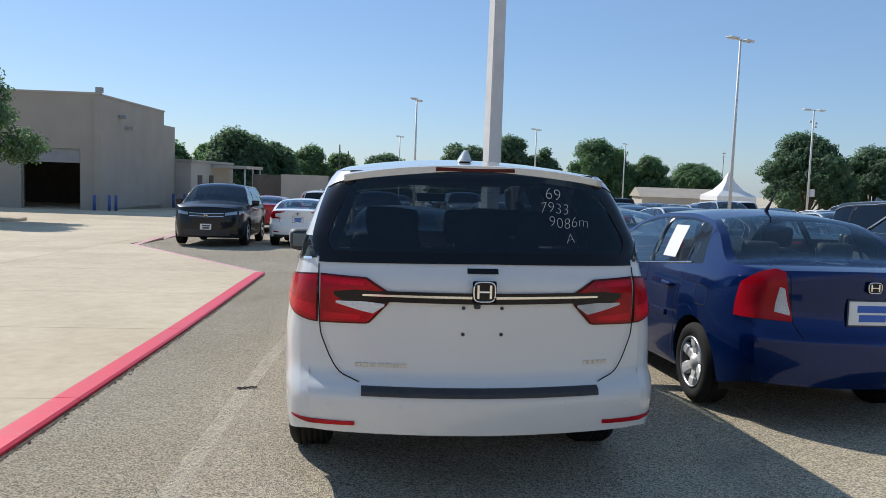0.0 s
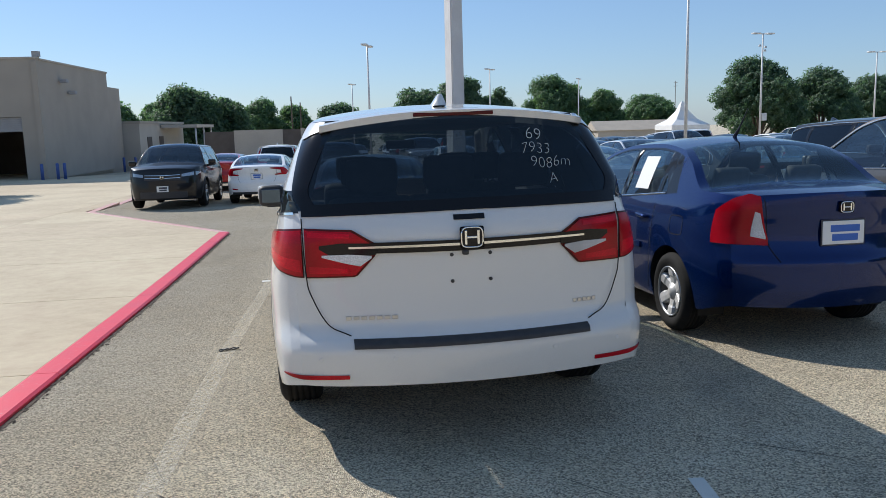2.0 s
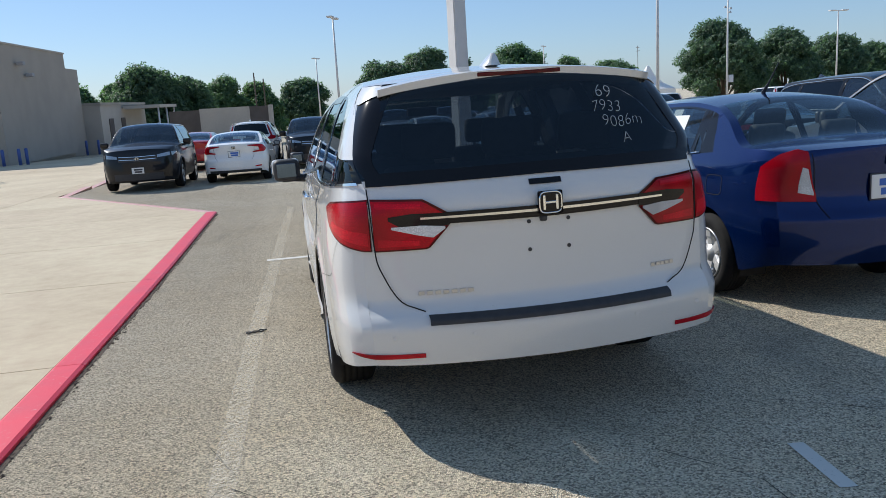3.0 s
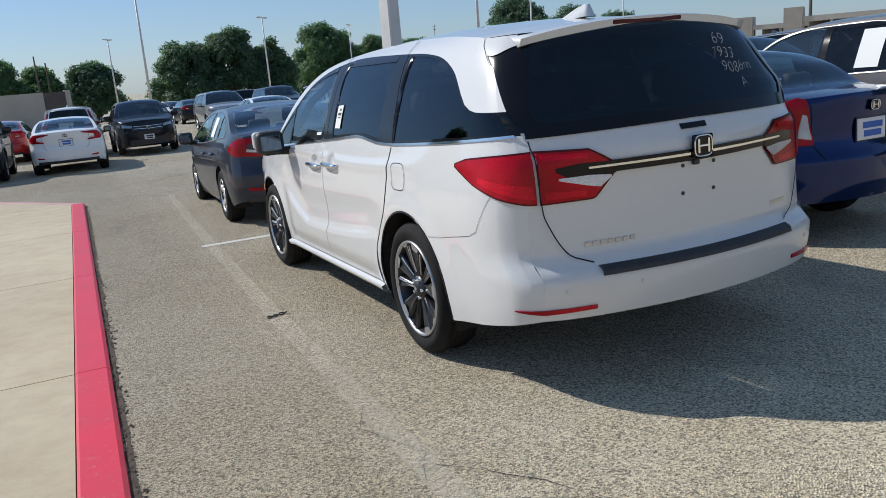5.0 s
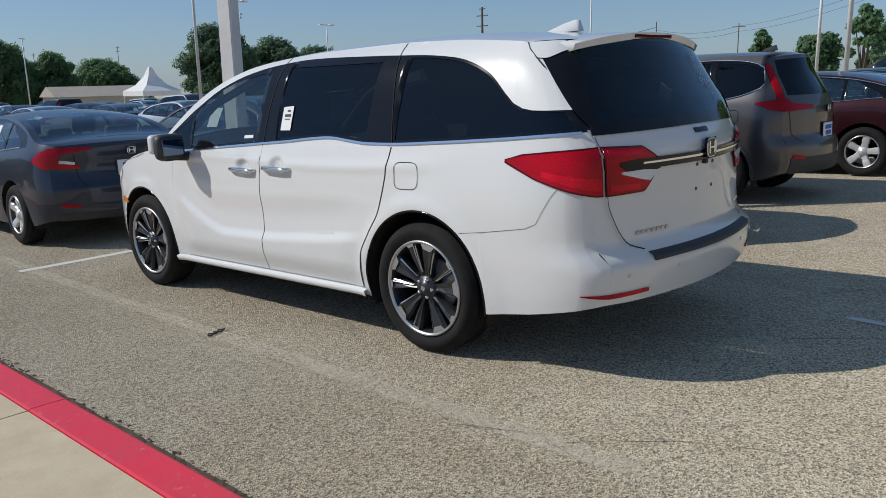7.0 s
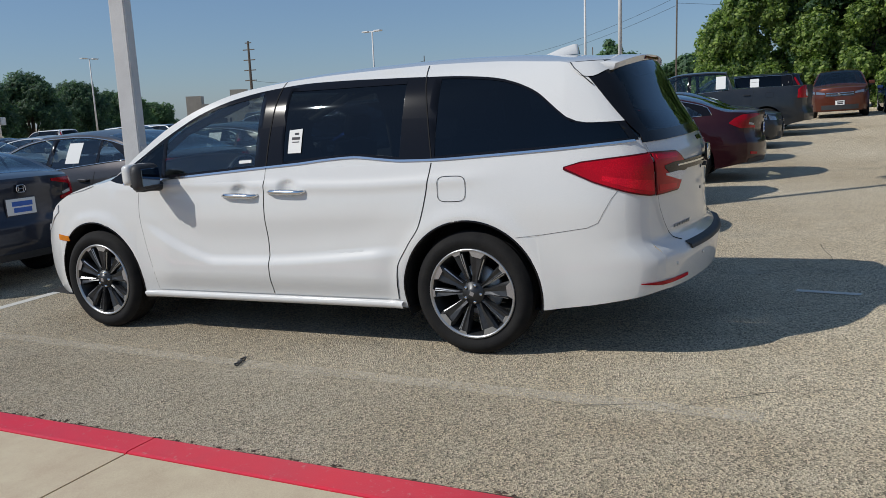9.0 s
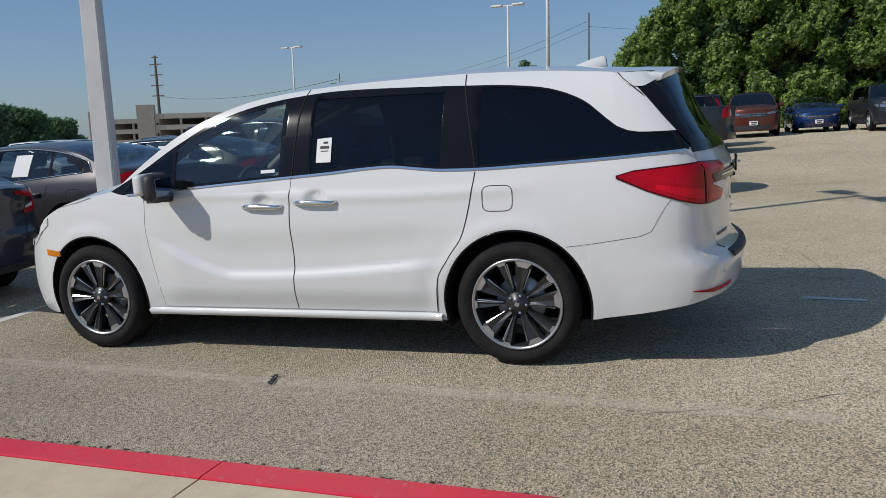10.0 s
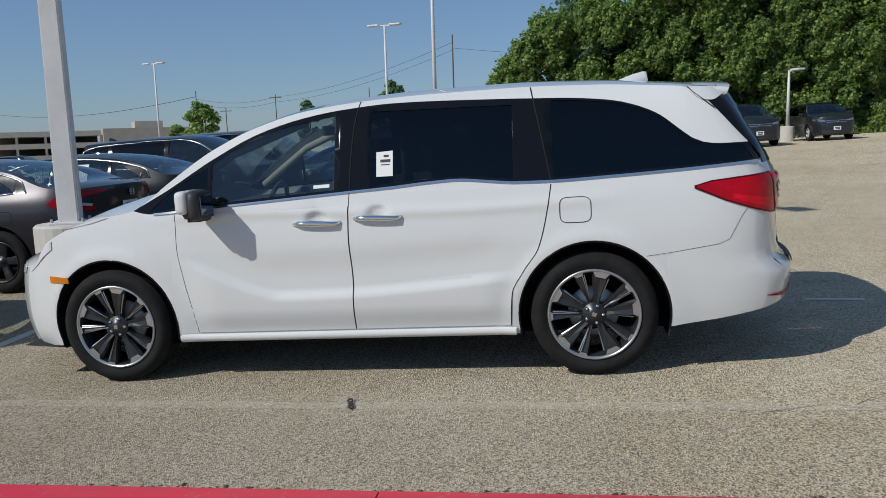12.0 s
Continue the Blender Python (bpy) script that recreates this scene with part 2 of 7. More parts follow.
M_GREYPOLE = worn("grey_pole", (0.42, 0.43, 0.44), (0.36, 0.37, 0.38), 4, 120, 0.5)
M_BASE = worn("pole_base_concrete", (0.62, 0.59, 0.53), (0.54, 0.51, 0.46), 6, 90, 0.9)
M_STUCCO = worn("tan_stucco", (0.42, 0.375, 0.32), (0.38, 0.34, 0.29), 0.6, 30, 0.9)
M_STUCCO2 = worn("pale_stucco", (0.50, 0.46, 0.40), (0.45, 0.41, 0.36), 0.6, 30, 0.9)
M_DARKWALL = worn("dark_brown_wall", (0.10, 0.085, 0.075), (0.13, 0.11, 0.10), 1.5, 30, 0.9)
M_ROLL = worn("roll_door", (0.36, 0.36, 0.37), (0.32, 0.32, 0.33), 2, 40, 0.6)
M_BOLLARD = worn("blue_bollard", (0.05, 0.10, 0.33), (0.08, 0.13, 0.36), 5, 60, 0.6)
M_BARK, M_WOODPOLE = worn("bark", (0.10, 0.075, 0.055), (0.16, 0.125, 0.095), 8, 60, 0.95, 0.6, 0.02), worn("wood_pole", (0.11, 0.085, 0.065), (0.15, 0.12, 0.095), 4, 60, 0.95)
M_WIRE = base_material("wire", (0.03, 0.03, 0.03), 0.7)[0]
M_TENT = worn("tent_canvas", (0.82, 0.81, 0.79), (0.76, 0.75, 0.74), 2, 60, 0.8)
# oak and far leaf greens lean to blue, with the distance haze mixed in
M_LEAF_DARK, M_LEAF_MID, M_LEAF_BRIGHT = leaves("oak_leaves", (0.062, 0.112, 0.078), (0.15, 0.235, 0.135)), leaves("far_leaves", (0.080, 0.148, 0.085), (0.18, 0.285, 0.140)), leaves("vine_leaves", (0.050, 0.105, 0.030), (0.46, 0.57, 0.165), 0.72)
M_ROOF = worn("shed_roof", (0.40, 0.35, 0.29), (0.35, 0.31, 0.26), 1, 20, 0.7)
M_GRASS = worn("dry_grass", (0.10, 0.105, 0.045), (0.16, 0.14, 0.075), 0.4, 12, 0.95)


# ---- building helpers ----
def pchip(pts):
    """A smooth monotone curve through (a, b) points, as a function."""
    p = sorted(pts)
    x, y = np.array([q[0] for q in p], float), np.array([q[1] for q in p], float)
    h, d = np.diff(x), np.diff(y) / np.diff(x)
    m = np.zeros(len(x))
    m[0], m[-1] = d[0], d[-1]
    for i in range(1, len(x) - 1):
        if d[i - 1] * d[i] > 0:
            m[i] = 2 / (1 / d[i - 1] + 1 / d[i])

    def f(t):
        t = np.clip(np.asarray(t, float), x[0], x[-1])
        i = np.clip(np.searchsorted(x, t) - 1, 0, len(h) - 1)
        u = (t - x[i]) / h[i]
        return ((1 + 2 * u) * (1 - u) ** 2 * y[i] + u * (1 - u) ** 2 * h[i] * m[i] + u * u * (3 - 2 * u) * y[i + 1] + u * u * (u - 1) * h[i] * m[i + 1])
    return f


def line(pts):
    p = sorted(pts)
    a, b = [q[0] for q in p], [q[1] for q in p]
    return lambda t: np.interp(t, a, b)


def smooth01(t):
    t = np.clip(t, 0, 1)
    return t * t * (3 - 2 * t)


def meshed(name, verts, faces, material, smooth=True):
    me = bpy.data.meshes.new(name)
    me.from_pydata([tuple(map(float, v)) for v in verts], [], faces)
    me.materials.append(material)
    if smooth:
        me.shade_smooth()
    me.update()
    return me


def part(name, verts, faces, material, parent, label="", smooth=True):
    used = sorted({i for q in faces for i in q})
    if len(used) < len(verts):
        at_ = {i: k for k, i in enumerate(used)}
        verts, faces = [verts[i] for i in used], [tuple(at_[i] for i in q) for q in faces]
    ob = new(name, meshed(name, verts, faces, material, smooth))
    ob.parent = parent
    return tagged(ob, label)


def part_bm(name, bm, material, parent, label="", smooth=False):
    me = bpy.data.meshes.new(name)
    bm.to_mesh(me)
    bm.free()
    me.materials.append(material)
    if smooth:
        me.shade_smooth()
    ob = new(name, me)
    ob.parent = parent
    return tagged(ob, label)


def thing(name, label, category, m=None, group="", kind=""):
    ob = new(name)
    ob.empty_display_size = 0.2
    if m is not None:
        ob.matrix_world = m
    return tagged(ob, label, category, group, kind)


def quads(nu, nv, flip=False):
    f = []
    for i in range(nu - 1):
        for j in range(nv - 1):
            a, b, c, d = i * nv + j, (i + 1) * nv + j, (i + 1) * nv + j + 1, i * nv + j + 1
            f.append((a, d, c, b) if flip else (a, b, c, d))
    return f


def slab(front, back, nu, nv, flip):
    """A grid patch (nu x nv points) with a thickness: its front, and a rim to its back."""
    f = quads(nu, nv, flip)
    n = nu * nv
    ring = [i * nv for i in range(nu)] + [(nu - 1) * nv + j for j in range(1, nv)] + [i * nv + nv - 1 for i in range(nu - 2, -1, -1)] + [j for j in range(nv - 2, 0, -1)]
    r = len(ring)
    v = np.concatenate([front, np.asarray(front)[ring], np.asarray(back)[ring]])
    for k in range(r):
        a, b = n + k, n + (k + 1) % r
        f.append((b, a, r + a, r + b) if not flip else (a, b, r + b, r + a))
    return v, f


def box_bm(sx, sy, sz, cx=0, cy=0, cz=0, bevel=0.0, seg=2):
    bm = bmesh.new()
    bmesh.ops.create_cube(bm, size=1, matrix=Matrix.Translation((cx, cy, cz)) @ Matrix.Diagonal((sx, sy, sz, 1)))
    if bevel:
        bmesh.ops.bevel(bm, geom=bm.edges[:], offset=bevel, segments=seg, affect="EDGES", profile=0.6)
    return bm


def tube_bm(points, radii, sides=10, caps=True):
    """A tube along points, with a radius at each."""
    bm = bmesh.new()
    rings = []
    pts = [Vector(p) for p in points]
    for i, p in enumerate(pts):
        t = (pts[min(i + 1, len(pts) - 1)] - pts[max(i - 1, 0)]).normalized()
        a = t.cross(Vector((0, 0, 1)) if abs(t.z) < 0.9 else Vector((1, 0, 0))).normalized()
        b = t.cross(a)
        rings.append([bm.verts.new(p + radii[i] * (math.cos(k * math.tau / sides) * a + math.sin(k * math.tau / sides) * b)) for k in range(sides)])
    for r0, r1 in zip(rings, rings[1:]):
        for k in range(sides):
            bm.faces.new((r0[k], r0[(k + 1) % sides], r1[(k + 1) % sides], r1[k]))
    if caps:
        bm.faces.new(rings[0][::-1])
        bm.faces.new(rings[-1])
    bmesh.ops.recalc_face_normals(bm, faces=bm.faces[:])
    return bm


def lathe(profile, sides):
    """Turns (radius, x) points about the x axis. Returns verts, faces."""
    n = len(profile)
    v = [(x, r * math.cos(k * math.tau / sides), r * math.sin(k * math.tau / sides)) for k in range(sides) for r, x in profile]
    f = [(k * n + i, k * n + i + 1, (k + 1) % sides * n + i + 1, (k + 1) % sides * n + i) for k in range(sides) for i in range(n - 1)]
    return v, f


GX, GY = pchip([(-60, 0), (-0.9, 0), (1.5, 0.03), (4, 0.06), (14, 0.05), (30, 0), (400, 0)]), pchip([(-200, 0), (3, 0), (10, 0.065), (20, 0.12), (30, 0.25), (42, 0.5), (60, 0.6), (400, 0.6)])


RISE = pchip([(-60, 0), (8, 0), (14, 0.07), (20, 0.17), (30, 0.33), (60, 0.35), (400, 0.35)])


def gz(x, y):
    """The height of the ground."""
    return float(GX(x) + GY(y) + RISE(x) * (1 - smooth01((y - 4.0) / 12.0)) - FALL * np.clip(y, -60, 240))


# ---- vehicles ----
CONTOUR_R = [(0, 0), (0.2, 0.011), (0.4, 0.045), (0.6, 0.10), (0.7, 0.14), (0.8, 0.19), (0.87, 0.25), (0.92, 0.32), (0.955, 0.42), (0.978, 0.56), (0.992, 0.8), (1.0, 1.2)]
CONTOUR_F = [(0, 0), (0.3, 0.025), (0.5, 0.07), (0.7, 0.15), (0.8, 0.23), (0.88, 0.35), (0.94, 0.52), (0.98, 0.78), (1.0, 1.15)]
REAR_INV, FRONT_INV = pchip(CONTOUR_R), pchip(CONTOUR_F)
_f = np.linspace(0, 1, 600)
_g = FRONT_INV(_f)
EDGE = 0.84


class Shape:
    """The surface of a vehicle: y ahead from the rear axle, z up, x across."""

    def __init__(self, s):
        self.s = s
        self.yr0, self.yf0 = s["yr0"], s["yf0"]
        self.W, self.yr, self.yf = pchip(s["W"]), pchip(s["yr"]), pchip(s["yf"])
        self.u, self.belt, self.bottom, self.crown = pchip(s["u"]), pchip(s["belt"]), line(s["bottom"]), pchip(s["crown"])
        self.arch, self.wz, self.wb = s["arch"], s["wheel"], s["wb"]
        self.rinv = pchip(s["contour"]) if "contour" in s else REAR_INV
        self.rgrid = self.rinv(_f)
        self.yend_r, self.yend_f = self.yr0 + float(self.rinv(EDGE)), self.yf0 - float(FRONT_INV(EDGE))
        self.feature = s.get("feature")
        self.upper = s.get("upper", 1.0)

    def k(self, z):
        """How much tighter the tail's corner turns above the belt."""
        return 1 - (1 - self.upper) * smooth01((np.asarray(z, float) - 1.12) / 0.2)

    def fe(self, z):
        return np.interp(float(self.rinv(EDGE)) / self.k(z), self.rgrid, _f)

    def fade(self, Y):
        fr = 1 - smooth01((Y - self.yend_r - 0.02) / max(0.08, -self.arch - 0.03 - self.yend_r - 0.02))
        ff = smooth01((Y - (self.wb + self.arch + 0.03)) / max(0.08, self.yend_f - self.wb - self.arch - 0.05))
        return fr, ff

    def side(self, Y, z, off=0.0, sign=-1):
        Y, z = np.asarray(Y, float), np.asarray(z, float)
        x = self.W(z) * np.interp((Y - self.yr0) / self.k(z), self.rgrid, _f) * np.interp(self.yf0 - Y, _g, _f)
        if self.feature:
            x = x + self.feature(Y, z)
        fr, ff = self.fade(Y)
        y = Y + fr * (self.yr(z) - self.yr0) + ff * (self.yf(z) - self.yf0)
        nx, ny = x + off * (1 - 0.5 * np.clip(fr + ff, 0, 1)), y - 0.7 * off * fr + 0.7 * off * ff
        return np.stack([sign * nx, ny, z], -1)

    def back(self, x, z, off=0.0, front=False):
        x, z = np.asarray(x, float), np.asarray(z, float)
        f = np.clip(np.abs(x) / self.W(z), 0, 1)
        y = self.yf(z) - FRONT_INV(f) + off if front else self.yr(z) + self.k(z) * self.rinv(f) - off
        return np.stack([x, y, z], -1)

    def low(self, Y):
        z = self.bottom(Y)
        for c in (0.0, self.wb):
            d = np.abs(Y - c)
            z = np.where(d < self.arch, np.maximum(z, self.wz + np.sqrt(np.maximum(self.arch ** 2 - d ** 2, 0))), z)
        return z


def side_panel(sh, name, lower, upper, off, mat, parent, label="", n=24, rows=6, both=True, thick=0.006, curve=True):
    """Panels on both flanks between a lower and an upper line of (y, z) points."""
    y0, y1 = max(min(p[0] for p in lower), min(p[0] for p in upper)), min(max(p[0] for p in lower), max(p[0] for p in upper))
    Y = np.linspace(y0, y1, n)
    lo, hi = (pchip(lower) if curve else line(lower))(Y), (pchip(upper) if curve else line(upper))(Y)
    out = []
    for sign in (-1, 1) if both else (-1,):
        v = np.linspace(0, 1, rows)
        yy = np.repeat(Y, rows)
        zz = (lo[:, None] + (hi - lo)[:, None] * v).ravel()
        vv, ff = slab(sh.side(yy, zz, off, sign), sh.side(yy, zz, off - thick, sign), n, rows, sign < 0)
        out.append(part(name, vv, ff, mat, parent, label))
    return out


def door_panel(sh, name, rear, front, off, mat, parent, label="", n=26, cols=12, thick=0.004, signs=(-1, 1), grow=0.0):
    """Panels between a rear and a front seam, each of (z, y) points."""
    z0, z1 = max(rear[0][0], front[0][0]) - grow, min(rear[-1][0], front[-1][0]) + grow
    Z = np.linspace(z0, z1, n)
    a, b = pchip(rear)(Z) - grow, pchip(front)(Z) + grow
    out = []
    for sign in signs:
        v = np.linspace(0, 1, cols)
        zz = np.repeat(Z, cols)
        yy = (a[:, None] + (b - a)[:, None] * v).ravel()
        vv, ff = slab(sh.side(yy, zz, off, sign), sh.side(yy, zz, off - thick, sign), n, cols, sign > 0)
        out.append(part(name, vv, ff, mat, parent, label))
    return out


def end_panel(sh, name, lower, upper, off, mat, parent, label="", n=20, rows=5, front=False, thick=0.006, mirror=False, curve=False):
    """A panel on the tail or the nose between two lines of (x, z) points."""
    made = []
    for sgn in (1, -1) if mirror else (1,):
        X = np.linspace(max(min(p[0] for p in lower), min(p[0] for p in upper)), min(max(p[0] for p in lower), max(p[0] for p in upper)), n)
        lo, hi = (pchip(lower) if curve else line(lower))(X), (pchip(upper) if curve else line(upper))(X)
        v = np.linspace(0, 1, rows)
        xx, zz = np.repeat(X, rows) * sgn, (lo[:, None] + (hi - lo)[:, None] * v).ravel()
        vv, ff = slab(sh.back(xx, zz, off, front), sh.back(xx, zz, off - thick, front), n, rows, (sgn < 0) != front)
        made.append(part(name, vv, ff, mat, parent, label))
    return made


def corner_panel(sh, name, lower, upper, off, mat, parent, label="", n=24, rows=6, thick=0.012, inner=None):
    """Panels wrapped round both rear corners: lines of (s, z), s metres from the corner, inwards below zero, forwards along the flank above."""
    S = np.linspace(max(lower[0][0], upper[0][0]), min(lower[-1][0], upper[-1][0]), n)
    lo, hi = line(lower)(S), line(upper)(S)
    v = np.linspace(0, 1, rows)
    ss, zz = np.repeat(S, rows), (lo[:, None] + (hi - lo)[:, None] * v).ravel()

    def surface(o, sign):
        flank = sh.side(sh.yend_r + np.maximum(ss, 0), zz, o, sign)
        x = sh.W(zz) * np.clip(EDGE + ss / float(sh.W(0.7)), 0, 1)
        if inner is not None:
            x = EDGE * sh.W(zz) + (EDGE * sh.W(zz) - inner) * np.minimum(ss, 0) / abs(S[0])
        tail = sh.back(sign * x, zz, 0.0)
        k = smooth01(1 + ss / 0.12)
        tail[:, 0] += sign * 0.5 * o * k
        tail[:, 1] -= o * (1 - 0.3 * k)
        return np.where((ss >= 0)[:, None], flank, tail)

    out = []
    for sign in (-1, 1):
        vv, ff = slab(surface(off, sign), surface(off - thick, sign), n, rows, sign < 0)
        out.append(part(name, vv, ff, mat, parent, label))
    return out


def ribbon(name, pts, width, mat, parent, normal, label=""):
    """A thin strip along points on a surface, widened across the given normal."""
    P = [Vector(p) for p in pts]
    v, f = [], []
    for i, p in enumerate(P):
        t = (P[min(i + 1, len(P) - 1)] - P[max(i - 1, 0)]).normalized()
        a = t.cross(Vector(normal)).normalized() * width / 2
        v += [p - a, p + a]
    for i in range(len(P) - 1):
        f.append((2 * i, 2 * i + 1, 2 * i + 3, 2 * i + 2))
    return part(name, v, f, mat, parent, label)


WHEELS = {}


def wheel_meshes(style, R, rim, width):
    """Tyre, barrel, spokes, lip and hub meshes, with the outer face towards -x."""
    key = (style, R, rim, width)
    if key in WHEELS:
        return WHEELS[key]
    h = width / 2
    prof = [(rim - 0.012, -h + 0.03), (rim + 0.004, -h + 0.012), (rim + 0.03, -h + 0.002), ((rim + R) / 2, -h - 0.006), (R - 0.035, -h + 0.002), (R - 0.012, -h + 0.016), (R - 0.003, -h + 0.036)]
    for k in range(5):
        c = -h + 0.05 + k * (width - 0.1) / 4
        prof += [(R, c - 0.012), (R, c + 0.008), (R - 0.008, c + 0.010), (R - 0.008, c + 0.014)]
    prof += [(R - 0.003, h - 0.036), (R - 0.012, h - 0.016), (R - 0.035, h - 0.002), ((rim + R) / 2, h + 0.004), (rim, h - 0.01), (rim - 0.012, h - 0.03)]
    tyre = meshed("wheel", *lathe(prof, 72), M_RUBBER)
    dark = style in ("van", "black")
    body = M_DARKALLOY if dark else M_SILVERALLOY
    barrel = meshed("barrel", *lathe([(rim - 0.006, -h + 0.008), (rim - 0.02, -h + 0.03), (rim - 0.03, -h + 0.1), (rim - 0.03, h - 0.03)], 60), M_DARKALLOY)
    lip = meshed("rim_edge", *lathe([(rim + 0.004, -h + 0.014), (rim + 0.002, -h + 0.003), (rim - 0.007, -h + 0.003), (rim - 0.014, -h + 0.015)], 72), M_ALLOY if style != "black" else M_DARKALLOY)
    disc = meshed("brake_disc", *lathe([(0.05, 0.0), (0.145, 0.0), (0.15, 0.01), (0.15, 0.02)], 40), M_SILVERALLOY)
    n = {"van": 10, "black": 5, "five": 5, "ten": 10, "six": 6}[style]
    v, f, tips_v, tips_f = [], [], [], []
    for k in range(n):
        a = k * math.tau / n + 0.16
        w0, w1 = ((0.024, 0.056) if k % 2 == 0 else (0.013, 0.034)) if style == "van" else ((0.045, 0.05) if n <= 6 else (0.022, 0.024))
        tw = 0.014 if style == "van" and k % 2 else -0.014 if style == "van" else 0
        prof_s = [(0.055, w0, -h + 0.035), (0.11, (w0 * 0.9), -h + 0.026), (rim * 0.66, (w0 + w1) / 2, -h + 0.018), (rim - 0.012, w1, -h + 0.012)]
        b0 = len(v)
        for r, w, x in prof_s:
            s = (r / rim) * tw
            for dw, dx in ((-w, 0.016), (-w * 0.72, 0.0), (0, -0.003 if style != "van" else 0.007), (w * 0.72, 0.0), (w, 0.016), (w, 0.05), (-w, 0.05)):
                d = dw + s
                v.append((x + dx, r * math.cos(a) - d * math.sin(a), r * math.sin(a) + d * math.cos(a)))
        for i in range(len(prof_s) - 1):
            for j in range(7):
                q = b0 + i * 7
                f.append((q + j, q + (j + 1) % 7, q + 7 + (j + 1) % 7, q + 7 + j))
        if style == "van":
            t0 = len(tips_v)
            r0, r1 = rim * (0.83 if k % 2 == 0 else 0.89), rim - 0.01
            for r, w in ((r0, w1 * 0.5), (r1, w1 * 0.95)):
                for dw in (-w, w):
                    d = dw + (r / rim) * tw
                    tips_v.append((-h + 0.0095, r * math.cos(a) - d * math.sin(a), r * math.sin(a) + d * math.cos(a)))
            tips_f.append((t0, t0 + 1, t0 + 3, t0 + 2))
            # silver sliver on one side of the spoke: machined edge with its highlight drawn in
            t0 = len(tips_v)
            for r, x, w in ((0.085, -h + 0.031, w0 * 0.92), (rim * 0.66, -h + 0.018, (w0 + w1) / 2), (r0, -h + 0.0135, w1 * 0.9)):
                for q in (0.86, 1.0) if k % 2 == 0 else (0.5, 1.0):
                    d = w * q + (r / rim) * tw
                    tips_v.append((x - 0.001 + 0.016 * max(0.0, q - 0.72) / 0.28 * 0.5, r * math.cos(a) - d * math.sin(a), r * math.sin(a) + d * math.cos(a)))
            tips_f += [(t0, t0 + 1, t0 + 3, t0 + 2), (t0 + 2, t0 + 3, t0 + 5, t0 + 4)]
    spokes = meshed("spokes", v, f, body, False)
    tip_list = [meshed("machined_tip", [tips_v[i] for i in q], [(0, 1, 2, 3)], M_ALLOY, False) for q in tips_f]
    hub = meshed("hub_cap", *lathe([(0.0, -h + 0.012), (0.03, -h + 0.012), (0.036, -h + 0.02), (0.065, -h + 0.03), (0.075, -h + 0.05), (0.06, -h + 0.09)], 32), body)
    nuts = []
    for k in range(5 if style == "van" else 0):
        a = k * math.tau / 5 + 0.3
        cv, cf = lathe([(0.0, -h + 0.014), (0.009, -h + 0.015), (0.010, -h + 0.05)], 8)
        nuts.append(meshed("wheel_nut", [(x, y + 0.052 * math.cos(a), z + 0.052 * math.sin(a)) for x, y, z in cv], cf, M_CHROME))
    mark = meshed("cap_mark", [(-h + 0.009, y, z) for y, z in ((-0.012, -0.012), (0.012, -0.012), (0.014, 0.012), (-0.014, 0.012))], [(0, 1, 2, 3)], M_ALLOY)
    WHEELS[key] = (tyre, [m for m in (spokes, lip, barrel, hub, *((disc, mark) if style == "van" else ()), *nuts, *tip_list)])
    return WHEELS[key]


def add_wheels(root, sh, style, rim, width, track, far=False):
    tyre, rest = wheel_meshes(style, sh.wz, rim, width)
    for yy in (0.0, sh.wb):
        for sign in (-1, 1):
            w = new("wheel", tyre)
            w.parent = root
            w.matrix_local = pose(sign * track / 2, yy, sh.wz, 0, 0, 0 if sign < 0 else 180) @ pose(0, 0, 0, 23 * (yy + 1))
            for me in rest[:2] if far else rest:
                o = new(me.name.split(".")[0], me)
                o.parent = w
    for yy in (0.0, sh.wb):
        for sign in (-1, 1):
            A = np.linspace(-0.35, math.pi + 0.35, 20)
            R = sh.arch + 0.012
            ins = np.stack([np.full(20, sign * (track / 2 - width * 0.75)), yy + R * np.cos(A), sh.wz + R * np.sin(A)], -1)
            outer = ins.copy()
            outer[:, 0] = np.sign(sign) * (np.abs(sh.side(np.clip(yy + R * np.cos(A), yy - R, yy + R), sh.wz + np.maximum(R * np.sin(A), -0.1))[:, 0]) - 0.012)
            v = np.concatenate([ins, outer, [[sign * (track / 2 - width * 0.75), yy, sh.wz]]])
            f = [(i, i + 1, 21 + i, 20 + i) for i in range(19)] + [(i, i + 1, 40) for i in range(19)]
            part("wheel_well", v, f, M_UNDER, root)


